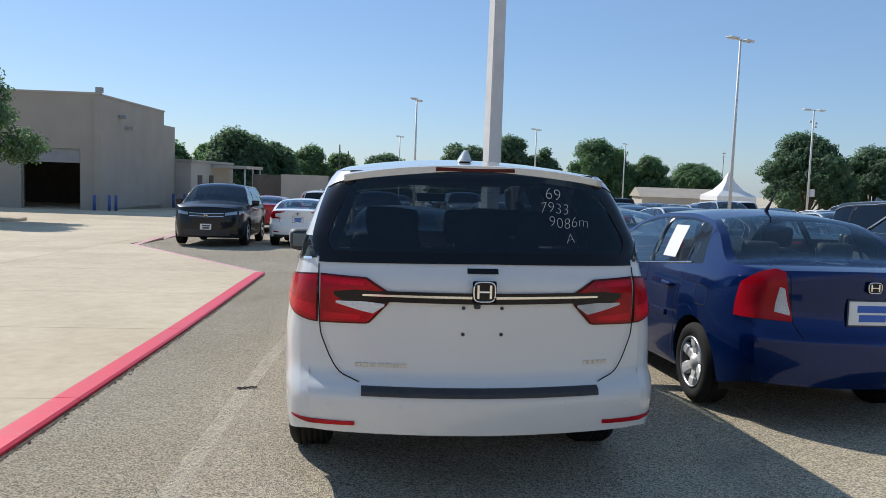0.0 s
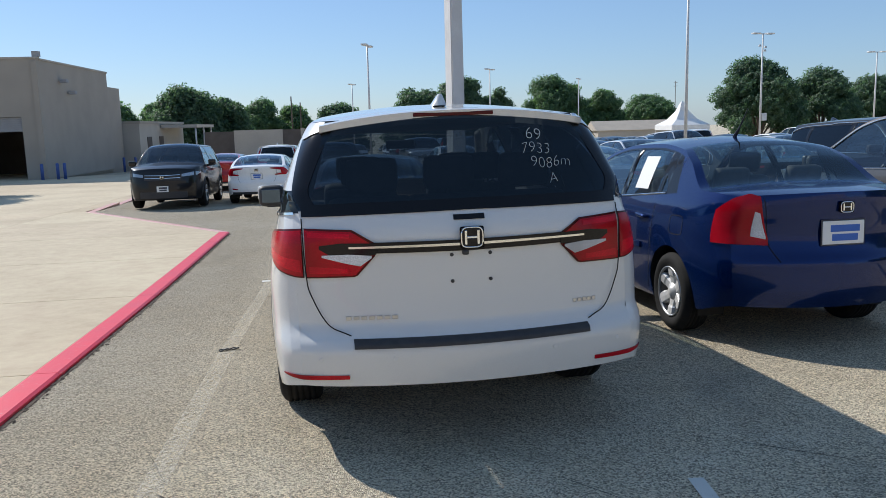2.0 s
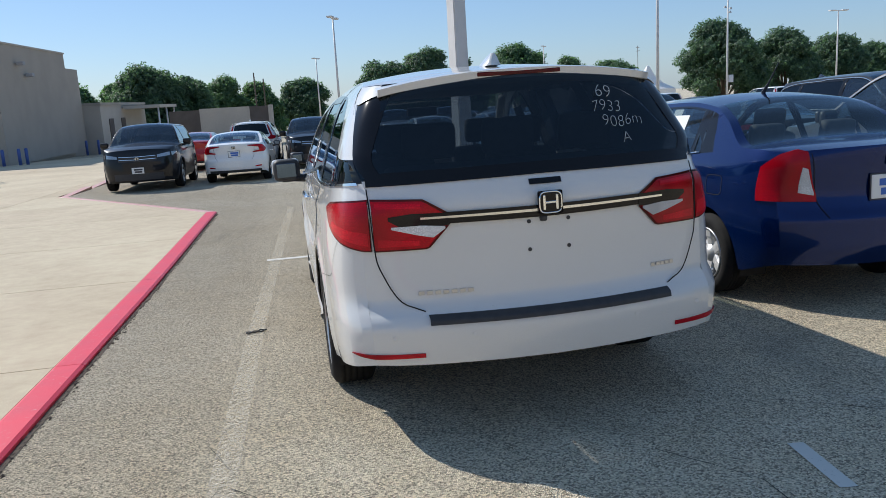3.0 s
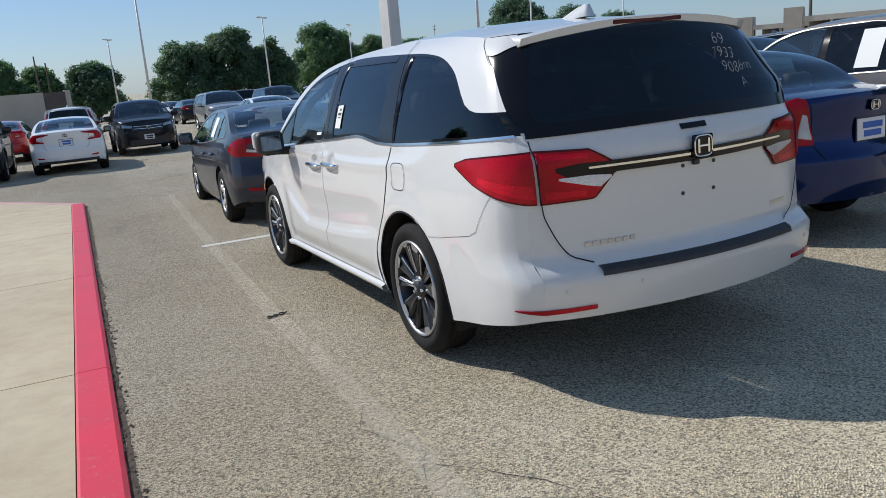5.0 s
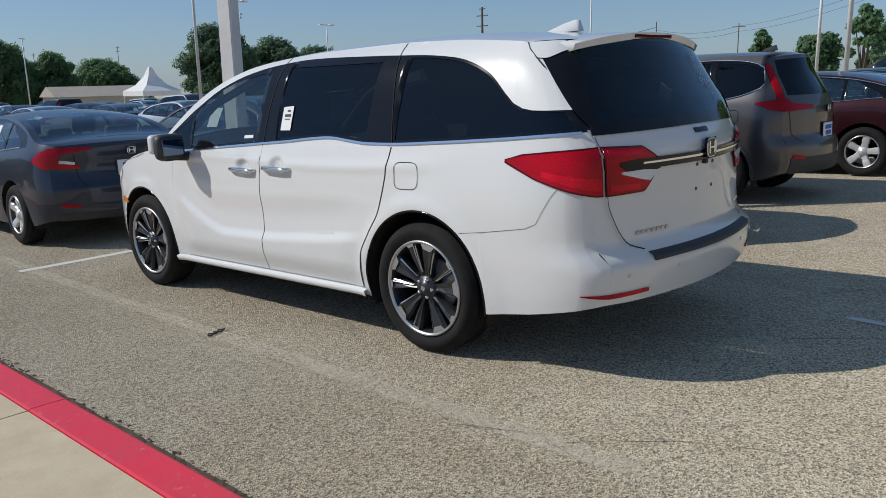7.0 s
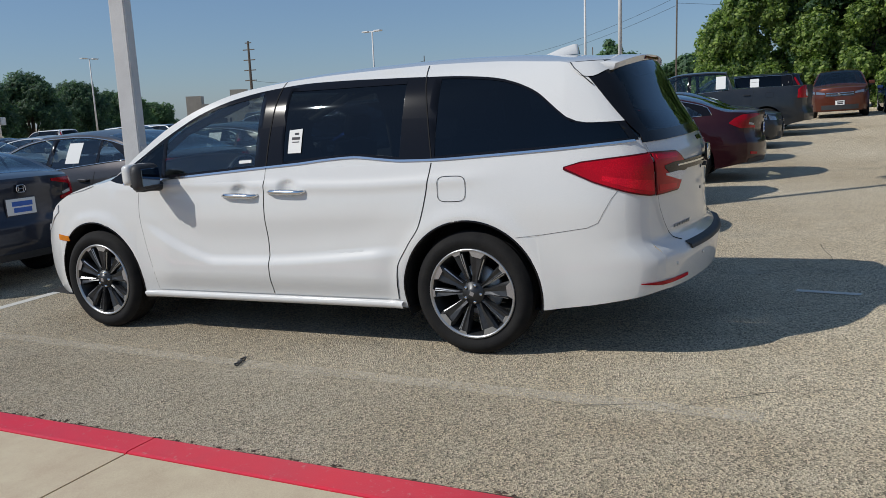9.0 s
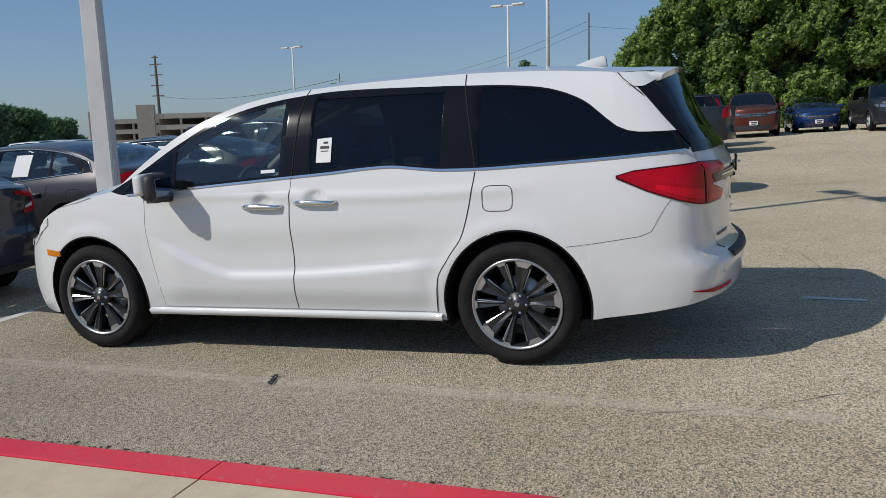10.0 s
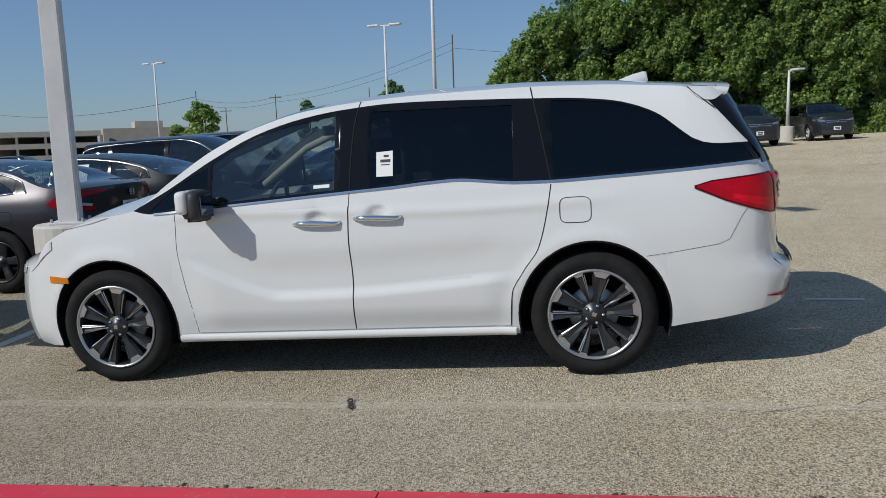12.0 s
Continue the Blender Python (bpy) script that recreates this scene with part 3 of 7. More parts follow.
def shell(root, sh, paint_mat, s):
    """Body, roof, glass and pillars."""
    keys = [s["wt"], s["wbase"], s["bt"], s["bbase"]] + [p[0] for w in s["windows"] for p in (w["lower"][0], w["lower"][-1])]
    Y = list(np.linspace(sh.yend_r, sh.yend_f, 60))
    for c in (0, sh.wb):
        Y += [c + sh.arch * q for q in np.sin(np.linspace(-1, 1, 21) * math.pi / 2)] + [c - sh.arch - 0.002, c + sh.arch + 0.002]
    for k in keys:
        Y += [k - 0.001, k + 0.001]
    Y = np.array(sorted(y for y in Y if sh.yend_r <= y <= sh.yend_f))
    u, low = sh.u(Y), sh.low(Y)
    belt = np.minimum(sh.belt(Y), u)
    # flanks below the belt
    rows = 18
    t = np.linspace(0, 1, rows)
    zz = low[:, None] + (belt - low)[:, None] * t
    yy = np.repeat(Y[:, None], rows, 1)
    body_v, body_f = [], []

    def add(grid_pts, nu, nv, flip):
        o = len(body_v)
        body_v.extend(grid_pts.reshape(-1, 3))
        body_f.extend(tuple(i + o for i in q) for q in quads(nu, nv, flip))

    for sign in (-1, 1):
        start = len(body_f)
        add(sh.side(yy, zz, 0, sign), len(Y), rows, sign < 0)
        if s.get("hole"):
            y0, y1, z0, z1 = s["hole"]
            body_f[start:] = [q for q in body_f[start:] if not (y0 < sum(body_v[i][1] for i in q) / 4 < y1 and z0 < sum(body_v[i][2] for i in q) / 4 < z1)]
    # roof, bonnet and boot lid, with the screens taken out
    q = np.concatenate([[-1, -0.985, -0.95, -0.9], np.linspace(-0.8, 0.8, 13), [0.9, 0.95, 0.985, 1]])
    nq = len(q)
    edge = sh.side(Y, u, 0, 1)
    fr, ff = sh.fade(Y)
    top = np.zeros((len(Y), nq, 3))
    top[:, :, 0] = edge[:, 0:1] * q
    bow = float(sh.k(sh.u(sh.yend_r))) * np.interp(np.abs(q) * float(sh.fe(sh.u(sh.yend_r))), _f, sh.rgrid) - sh.rinv(EDGE)
    bowf = np.interp(np.abs(q) * EDGE, _f, _g) - FRONT_INV(EDGE)
    top[:, :, 1] = edge[:, 1:2] + fr[:, None] * bow - ff[:, None] * bowf
    top[:, :, 2] = u[:, None] + sh.crown(Y)[:, None] * (1 - np.abs(q) ** 2.2)
    wq = 0.93
    glass_f, back_f, o = [], [], len(body_v)
    body_v.extend(top.reshape(-1, 3))
    wsv = list(top.reshape(-1, 3))
    for i in range(len(Y) - 1):
        ym = (Y[i] + Y[i + 1]) / 2
        for j in range(nq - 1):
            qm = abs(q[j] + q[j + 1]) / 2
            face = (i * nq + j, i * nq + j + 1, (i + 1) * nq + j + 1, (i + 1) * nq + j)
            if s["wt"] < ym < s["wbase"] and qm < wq:
                glass_f.append(face)
            elif s["bbase"] < ym < s["bt"] and qm < s.get("back_q", wq) and s["sedan"]:
                back_f.append(face)
            else:
                body_f.append(tuple(k + o for k in face))
    # tail and nose
    for front in (False, True):
        ye = sh.yend_f if front else sh.yend_r
        zt, zl, cr = float(sh.u(ye)), float(sh.low(ye)), float(sh.crown(ye))
        X = np.linspace(-EDGE, EDGE, 21)
        T = np.linspace(0, 1, 34)
        pts = np.zeros((21, 34, 3))
        rowz = zl + (zt - zl) * T
        for i, f in enumerate(X):
            z = rowz + cr * (1 - (abs(f) / EDGE) ** 2.2) * smooth01((T - 0.8) / 0.2)
            g = f if front else f / EDGE * sh.fe(rowz)
            y = sh.yf(rowz) - FRONT_INV(abs(f)) if front else sh.yr(rowz) + sh.k(rowz) * sh.rinv(np.abs(g))
            pts[i] = np.stack([g * sh.W(rowz), y, z], -1)
        if front or not s.get("rear_glass"):
            add(pts, 21, 34, front)
        else:
            g0, g1 = s["rear_glass"]
            o2 = len(body_v)
            flat = pts.reshape(-1, 3)
            body_v.extend(flat)
            gf = []
            for i in range(20):
                for j in range(33):
                    zm = (rowz[j] + rowz[j + 1]) / 2
                    face = (i * 34 + j, (i + 1) * 34 + j, (i + 1) * 34 + j + 1, i * 34 + j + 1)
                    if g0 < zm < g1 and (s.get("rear_full") or 1 <= i <= 18):
                        gf.append(face)
                    else:
                        body_f.append(tuple(k + o2 for k in face))
            part("rear_window", flat, gf, s["dark_glass"], root, "dark tinted rear window")
    # flank above the belt: windows, black surround, roof rail
    K = np.minimum(pchip(s["black"])(Y), u)
    K = np.maximum(K, belt)
    mid = (belt + K) / 2
    lo, hi = mid.copy(), mid.copy()
    for w in s["windows"]:
        a, b = w["lower"][0][0], w["lower"][-1][0]
        a, b = min(a, b), max(a, b)
        inside = (Y >= a) & (Y <= b)
        lo = np.where(inside, np.clip(pchip(w["lower"])(Y), belt, K), lo)
        hi = np.where(inside, np.clip(pchip(w["upper"])(Y), belt, K), hi)
    hi = np.maximum(hi, lo)
    for sign in (-1, 1):
        for z0, z1, black in ((belt, lo, True), (hi, K, True), (K, u, False)):
            tt = np.linspace(0, 1, 5)
            z = z0[:, None] + (z1 - z0)[:, None] * tt
            g = sh.side(np.repeat(Y[:, None], 5, 1), z, 0.0, sign).reshape(-1, 3)
            keep = np.maximum(z1 - z0, 0) > 0.0008
            fs = [fc for n, fc in enumerate(quads(len(Y), 5, sign < 0)) if keep[n // 4] or keep[n // 4 + 1]]
            if black:
                part("window_surround", g, fs, s.get("surround", M_TRIM), root, "black window surround")
            else:
                off = len(body_v)
                body_v.extend(g)
                body_f.extend(tuple(k + off for k in fc) for fc in fs)
    part("body", body_v, body_f, paint_mat, root)
    part("windscreen", wsv, glass_f, M_WSHIELD, root)
    if back_f:
        part("rear_window", wsv, back_f, s["back_glass"], root)
    for w in s["windows"]:
        side_panel(sh, "side_window", w["lower"], w["upper"], -0.004, w["glass"], root, w.get("label", ""), n=30, rows=7, thick=0.0)
    # floor pan
    pan = [(sx * sh.W(0.35) * 0.93, y, z) for y, z in ((sh.yr0 + 0.38, 0.43), (-0.5, 0.27), (sh.wb + 0.45, 0.22), (sh.yf0 - 0.25, 0.24)) for sx in (-1, 1)]
    part("floor_pan", pan, [(0, 1, 3, 2), (2, 3, 5, 4), (4, 5, 7, 6)], M_UNDER, root)


def interior(root, s, sh, seats, beige=False, far=False):
    """Seats, dashboard and steering wheel."""
    m = M_BEIGE if beige else M_SEAT
    zs, hw = s["seat_z"], sh.W(1.0) * 0.78
    for y, xs in seats:
        for x in xs:
            if not far:
                bm = box_bm(0.5, 0.5, 0.16, x * hw, y + 0.2, zs, 0.05)
                part_bm("seat_cushion", bm, m, root, smooth=True)
            zb_ = zs - (0.1 if s["sedan"] and y < 0.6 else 0)
            bm = box_bm(0.48, 0.15, 0.62, 0, 0, 0.32, 0.06)
            bmesh.ops.transform(bm, matrix=pose(x * hw, y - 0.08, zb_, 14), verts=bm.verts[:])
            part_bm("seat_back", bm, m, root, smooth=True)
            bm = box_bm(0.27, 0.1, 0.18, 0, 0, 0.75, 0.04)
            bmesh.ops.transform(bm, matrix=pose(x * hw, y - 0.06, zb_, 14), verts=bm.verts[:])
            part_bm("headrest", bm, m, root, smooth=True)
    yd = s["wbase"] - 0.35
    part_bm("dashboard", box_bm(sh.W(1.0) * 1.72, 0.55, 0.3, 0, yd, float(sh.belt(yd)) - 0.19, 0.07), M_SEAT, root, smooth=True)
    if far:
        return
    r = 0.18
    part_bm("steering_wheel", tube_bm([Vector((-0.38, s["wbase"] - 0.72, float(sh.belt(yd)) - 0.07)) + Vector((r * math.cos(a), -0.06 * math.sin(a), r * math.sin(a))) for a in np.linspace(0, math.tau, 21)], [0.016] * 21, 6, False), M_PLASTIC, root, smooth=True)


def mirror(root, sh, y, z, cap_mat, size=1.0):
    for sign in (-1, 1):
        x0 = abs(float(sh.side(y, z)[0]))
        c = Vector((sign * (x0 + 0.17 * size), y - 0.03, z + 0.05))
        bm = box_bm(0.24 * size, 0.15 * size, 0.20 * size, 0, 0, 0, 0.07 * size, 4)
        for v in bm.verts:
            if v.co.y > 0:
                v.co.x *= 0.82
                v.co.z *= 0.84
        bmesh.ops.translate(bm, vec=c, verts=bm.verts[:])
        low = bmesh.new()
        bmesh.ops.create_cube(low, size=1, matrix=Matrix.Translation(c + Vector((-sign * 0.03, -0.0, -0.075 * size))) @ Matrix.Diagonal((0.2 * size, 0.13 * size, 0.06 * size, 1)))
        bmesh.ops.bevel(low, geom=low.edges[:], offset=0.022 * size, segments=2, affect="EDGES")
        house = part_bm("wing_mirror", bm, M_PLASTIC, root, "", True)
        cap = box_bm(0.245 * size, 0.085 * size, 0.15 * size, c.x + sign * 0.006, c.y + 0.046 * size, c.z + 0.024 * size, 0.042 * size, 4)
        part_bm("mirror_cap", cap, cap_mat, house, "painted mirror cap", True)
        part_bm("mirror_base", low, M_PLASTIC, house, smooth=True)
        part_bm("mirror_arm", tube_bm([(sign * (x0 - 0.03), y - 0.02, z - 0.03), (sign * (x0 + 0.1), y - 0.03, z - 0.02)], [0.035, 0.03], 8), M_PLASTIC, house, smooth=True)
        g = box_bm(0.17 * size, 0.008, 0.125 * size, c.x, c.y - 0.0745 * size, c.z, 0.0035, 1)
        part_bm("mirror_glass", g, M_MIRROR, house)


def handle(root, sh, y, z, mat, signs=(-1, 1), length=0.26):
    for sign in signs:
        Y = np.linspace(y - length / 2, y + length / 2, 9)
        P = sh.side(Y, np.full(9, z) + np.linspace(-0.006, 0.006, 9), 0.028, sign)
        P[0], P[-1] = sh.side(Y[0], z, 0.004, sign), sh.side(Y[-1], z, 0.004, sign)
        part_bm("door_handle", tube_bm(P, [0.010, 0.015, 0.017, 0.018, 0.018, 0.018, 0.017, 0.015, 0.010], 8), mat, root, smooth=True)


def plate(root, sh, x, z, front=False, dealer=True, w=0.3, h=0.155):
    y = float(sh.back(0, z, 0.012, front)[1])
    sgn = 1 if front else -1
    p = part_bm("number_plate", box_bm(w, 0.008, h, x, y, z, 0.003, 1), M_PAPER, root, "white number plate in a dark frame")
    part_bm("plate_frame", box_bm(w + 0.02, 0.006, h + 0.02, x, y - sgn * 0.004, z, 0.003, 1), M_PRINT, p)
    mat = M_BLUE if dealer else M_PRINT
    for dz, ww, hh in ((0.028, 0.7, 0.045), (-0.032, 0.62, 0.045)):
        part_bm("print_bar", box_bm(w * ww, 0.003, hh, x - 0.01 * sgn, y + sgn * 0.005, z + dz, 0), mat, p)


def badge(root, sh, x, z, w, h, mat, off=0.006, front=False):
    y = float(sh.back(x, z, off, front)[1])
    return part_bm("badge", box_bm(w, 0.008, h, x, y, z, min(w, h) * 0.2, 2), mat, root)


def emblem(root, sh, z, w=0.11, h=0.09, front=False, off=0.012):
    """A chrome ring with an upright shape inside on a dark field."""
    y = float(sh.back(0, z, off, front)[1])
    sgn = 1 if front else -1
    e = part_bm("emblem", box_bm(w, 0.012, h, 0, y, z, 0.012, 3), M_TRIM, root, "chrome emblem on a dark field")
    for bx, bz, bw, bh in ((-0.26, 0, 0.10, 0.64), (0.26, 0, 0.10, 0.64), (0, 0, 0.44, 0.10)):
        part_bm("emblem_bar", box_bm(w * bw, 0.008, h * bh, bx * w, y + sgn * 0.008, z + bz * h, 0.002, 1), M_CHROME, e)
    ring = tube_bm([(math.copysign(abs(math.cos(a)) ** 0.5, math.cos(a)) * w * 0.45, y + sgn * 0.006, z + math.copysign(abs(math.sin(a)) ** 0.5, math.sin(a)) * h * 0.45) for a in np.linspace(0, math.tau, 33)], [0.004] * 33, 6, False)
    part_bm("emblem_ring", ring, M_CHROME, e, smooth=True)


def generic(kind, L, hw, H, wb, ro, wheel, belt0, hood, deck, wbase, wt, bt, bbase, arch=None, quarter=0.28, back_q=0.93):
    """A vehicle's outline from its main sizes."""
    fo = L - wb - ro
    yr0, yf0 = -ro, wb + fo
    sedan = kind == "sedan"
    r = H / 1.44
    s = dict(sedan=sedan, yr0=yr0, yf0=yf0, wb=wb, wheel=wheel, back_q=back_q, arch=arch or wheel + 0.055, wbase=wbase, wt=wt, bt=bt, bbase=bbase, seat_z=0.5 * r)
    s["W"] = [(0.12, hw * 0.9), (0.25 * r, hw * 0.955), (0.4 * r, hw * 0.985), (0.58 * r, hw), (0.75 * r, hw * 0.99), (belt0, hw * 0.955), (belt0 + 0.3 * (H - belt0), hw * 0.88), (belt0 + 0.7 * (H - belt0), hw * 0.77), (H - 0.04, hw * 0.66), (H + 0.05, hw * 0.6)]
    if sedan:
        s["yr"] = [(0.15, yr0 + 0.14), (0.3, yr0 + 0.04), (0.45, yr0), (0.6, yr0), (0.68, yr0 + 0.03), (0.8, yr0 + 0.05), (deck - 0.06, yr0 + 0.02), (deck, yr0 + 0.03), (deck + 0.1, yr0 + 0.2)]
    else:
        s["yr"] = [(0.2, yr0 + 0.14), (0.35, yr0 + 0.03), (0.5, yr0), (0.66, yr0 + 0.01), (0.74, yr0 + 0.07), (1.0, yr0 + 0.07), (belt0 + 0.02, yr0 + 0.10), (H - 0.25, yr0 + 0.27), (H - 0.03, yr0 + 0.36), (H + 0.1, yr0 + 0.42)]
    s["yf"] = [(0.15, yf0 - 0.1), (0.3, yf0 - 0.01), (0.5, yf0), (0.62, yf0 - 0.02), (hood * 0.8, yf0 - 0.06), (hood * 0.92, yf0 - 0.14), (hood + 0.1, yf0 - 0.4)]
    if not sedan:
        s["yf"] = [(0.15, yf0 - 0.1), (0.3, yf0 - 0.01), (0.5, yf0), (0.66, yf0 - 0.005), (hood * 0.82, yf0 - 0.03), (hood * 0.93, yf0 - 0.07), (hood * 0.98, yf0 - 0.14), (hood + 0.1, yf0 - 0.3)]
    fe, re = yf0 - float(FRONT_INV(EDGE)), yr0 + float(REAR_INV(EDGE))
    he = H - 0.055
    front = [(fe, hood * (0.80 if sedan else 0.90)), (fe - 0.25, hood * (0.88 if sedan else 0.965)), ((wbase + fe) / 2, hood * 0.96), (wbase + 0.02, hood)]
    roof = [(wbase - 0.35 * (wbase - wt), hood + 0.42 * (he - hood)), (wt + 0.05, he - 0.035), (wt - 0.25, he)]
    if sedan:
        rear = [((wt + bt) / 2 - 0.1, he + 0.005), (bt, he - 0.04), (bt - 0.45 * (bt - bbase), deck + 0.6 * (he - deck)), (bbase, deck + 0.01), ((bbase + re) / 2, deck), (re, deck - 0.02)]
    else:
        rear = [((wt + bt) / 2, he + 0.005), (bt, he - 0.02), (re, he - 0.045)]
    s["u"] = front + roof + rear
    bl = [(fe, hood), (wbase + 0.02, hood), (wbase - 0.1, hood - 0.015), (wbase - 0.5, belt0 - 0.01)]
    s["belt"] = bl + ([(bbase + 0.1, deck - 0.015), (re, deck)] if sedan else [(0.3, belt0 + 0.035), (re, belt0 + 0.06)])
    s["bottom"] = [(re, 0.3 * r), (-s["arch"] - 0.05, 0.23 * r), (s["arch"], 0.2 * r), (wb, 0.2 * r), (fe, 0.2 * r)]
    s["crown"] = [(re, 0.02), (bbase, 0.04), (bt, 0.05), (wt, 0.05), (wbase, 0.07), ((wbase + fe) / 2, 0.06), (fe, 0.03)] if sedan else [(re, 0.03), (bt, 0.05), (wt, 0.055), (wbase, 0.08), ((wbase + fe) / 2, 0.07), (fe, 0.04)]
    u, b = pchip(s["u"]), pchip(s["belt"])
    top = lambda y: float(u(y)) - 0.045
    bot = lambda y: float(b(y)) + 0.018
    yb = (wt + wbase) / 2 - (wbase - wt) * 0.5 - 0.42
    ya = wbase - 0.30
    rear_end = bbase + quarter if sedan else 0.28 - ro + 0.42
    qd = 0.32 if sedan else -0.18
    wins = []

    def win(y0, y1, g, cut0=0.0):
        ys = np.linspace(y0, y1, 9)
        up = [(float(y), max(top(y), bot(y) + 0.006)) for y in ys]
        if cut0:
            k = [(1 - max(0.0, 1 - (y - y0) / cut0)) ** 0.6 for y in ys]
            up = [(y, bot(y) + 0.006 + (z - bot(y) - 0.006) * kk) for (y, z), kk in zip(up, k)]
        wins.append(dict(lower=[(float(y), bot(y)) for y in ys], upper=up, glass=g))

    gl = s["side_glass"] = M_LIGHTGLASS if sedan else M_TINT
    win(yb + 0.05, ya, M_LIGHTGLASS)
    win(qd, yb - 0.05, gl)
    win(rear_end, qd - 0.05, gl, 0.35 if sedan else 0.55)
    s["windows"] = wins
    s["black"] = [(float(y), float(u(y)) - 0.03) for y in np.linspace(rear_end - 0.1, wbase, 14)] + [(rear_end - 0.15, float(b(rear_end - 0.15)))]
    s["yb"], s["qd"] = yb, qd
    s["dark_glass"], s["back_glass"] = M_TINT, M_LIGHTGLASS
    if not sedan:
        s["rear_glass"] = (belt0 + 0.06, H - 0.15)
    s["hood"], s["deck"], s["H"], s["hw"], s["belt0"] = hood, deck, H, hw, belt0
    return s


def seam(sh, root, zy, width=0.006, signs=(-1, 1), normal=(1, 0, 0)):
    for sign in signs:
        z = np.linspace(zy[0][0], zy[-1][0], 20)
        ribbon("door_gap", sh.side(pchip(zy)(z), z, 0.002, sign), width, M_GAP, root, normal)


def make_car(name, label, m, s, mat, style="five", rim=0.21, tail="sedan", near=True, sticker=True, beige=False, dealer=True, category="car", group="", far=False):
    """A whole car of the generic kind."""
    sh = Shape(s)
    root = thing(name, label, category, m, group)
    shell(root, sh, mat, s)
    add_wheels(root, sh, style, rim, 0.215, 2 * s["hw"] - 0.235, far)
    hw, hood, deck, H, b0 = s["hw"], s["hood"], s["deck"], s["H"], s["belt0"]
    interior(root, s, sh, [(s["wb"] * 0.44, (-0.5, 0.5)), (s["wb"] * 0.1, (-0.5, 0.5))], beige, far)
    mirror(root, sh, s["wbase"] - 0.32, float(sh.belt(s["wbase"] - 0.3)) + 0.02, mat, 0.85)
    r = H / 1.44
    if not far:
        for zy in ([(0.26 * r, s["wbase"] - 0.02), (hood - 0.03, s["wbase"] - 0.06)], [(0.26 * r, s["yb"]), (b0 - 0.01, s["yb"])], [(0.26 * r, s["arch"] + 0.07), (0.55 * r, s["arch"] - 0.02), (b0, s["qd"] - 0.02)]):
            seam(sh, root, zy)
        handle(root, sh, s["yb"] + 0.17, b0 - 0.12, mat, length=0.2)
        handle(root, sh, s["qd"] + 0.17, b0 - 0.10, mat, length=0.2)
    if not far and not s["sedan"]:
        side_panel(sh, "cladding", [(s["arch"] + 0.03, 0.235 * r), (s["wb"] - s["arch"] - 0.03, 0.235 * r)], [(s["arch"] + 0.03, 0.35 * r), (s["wb"] - s["arch"] - 0.03, 0.35 * r)], 0.012, M_PLASTIC, root, "black sill cladding", 20, 4)
        end_panel(sh, "rear_cladding", [(-hw * 0.8, 0.30 * r), (hw * 0.8, 0.30 * r)], [(-hw * 0.8, 0.44 * r), (hw * 0.8, 0.44 * r)], 0.006, M_PLASTIC, root, "black lower bumper", 20, 4)
        for sign in (-1, 1):
            for yc in (0.0, s["wb"]):
                A = np.linspace(-0.1, math.pi + 0.1, 26)
                part_bm("arch_cladding", tube_bm([sh.side(yc + (s["arch"] + 0.015) * math.cos(a), max(0.27, sh.wz + (s["arch"] + 0.015) * math.sin(a)), 0.0, sign) for a in A], [0.022] * 26, 6, False), M_PLASTIC, root, smooth=True)
    if not far:
        for sign in (-1, 1):
            yw = np.linspace(s["windows"][2]["lower"][0][0], s["windows"][0]["lower"][-1][0], 30)
            part_bm("window_trim", tube_bm(sh.side(yw, sh.belt(yw) + 0.008, 0.003, sign), [0.008] * 30, 5), M_CHROME, root, "chrome window trim", True)
            if s.get("chrome_top"):
                yw = np.linspace(s["black"][-1][0], s["windows"][0]["lower"][-1][0], 40)
                part_bm("window_trim", tube_bm(sh.side(yw, pchip(s["black"])(yw), 0.003, sign), [0.009] * 40, 5), M_CHROME, root, "", True)
            yf_ = -0.16 if not s["sedan"] else -0.10
            zf_ = b0 - 0.13
            ribbon("fuel_flap_gap", [sh.side(yf_ + 0.10 * math.copysign(abs(math.cos(a)) ** 0.4, math.cos(a)), zf_ + 0.07 * math.copysign(abs(math.sin(a)) ** 0.4, math.sin(a)), 0.003, sign) for a in np.linspace(0, math.tau, 29)], 0.005, M_GAP, root, (1, 0, 0))
    # side lamps of the tail wrap round into the tail itself
    lab = "red tail lamp"
    if tail == "sedan":
        lamp = corner_panel(sh, "tail_lamp", [(-0.06, deck - 0.245), (0.05, deck - 0.245), (0.24, deck - 0.165)], [(-0.06, deck - 0.035), (0.05, deck - 0.04), (0.16, deck - 0.085), (0.24, deck - 0.15)], 0.010, M_RED, root, lab, 20, 6)
        corner_panel(sh, "tail_lamp", [(-0.34, deck - 0.065), (-0.062, deck - 0.11)], [(-0.34, deck - 0.04), (-0.062, deck - 0.035)], 0.010, M_RED, root, lab, 12, 4)
        corner_panel(sh, "tail_lamp", [(-0.24, deck - 0.255), (-0.062, deck - 0.245)], [(-0.24, deck - 0.225), (-0.062, deck - 0.195)], 0.010, M_RED, root, lab, 12, 4)
        corner_panel(sh, "reversing_lamp", [(-0.20, deck - 0.21), (-0.062, deck - 0.193)], [(-0.20, deck - 0.185), (-0.062, deck - 0.16)], 0.006, M_CLEAR, root, "clear reversing lamp", 8, 3)
    elif tail == "block":
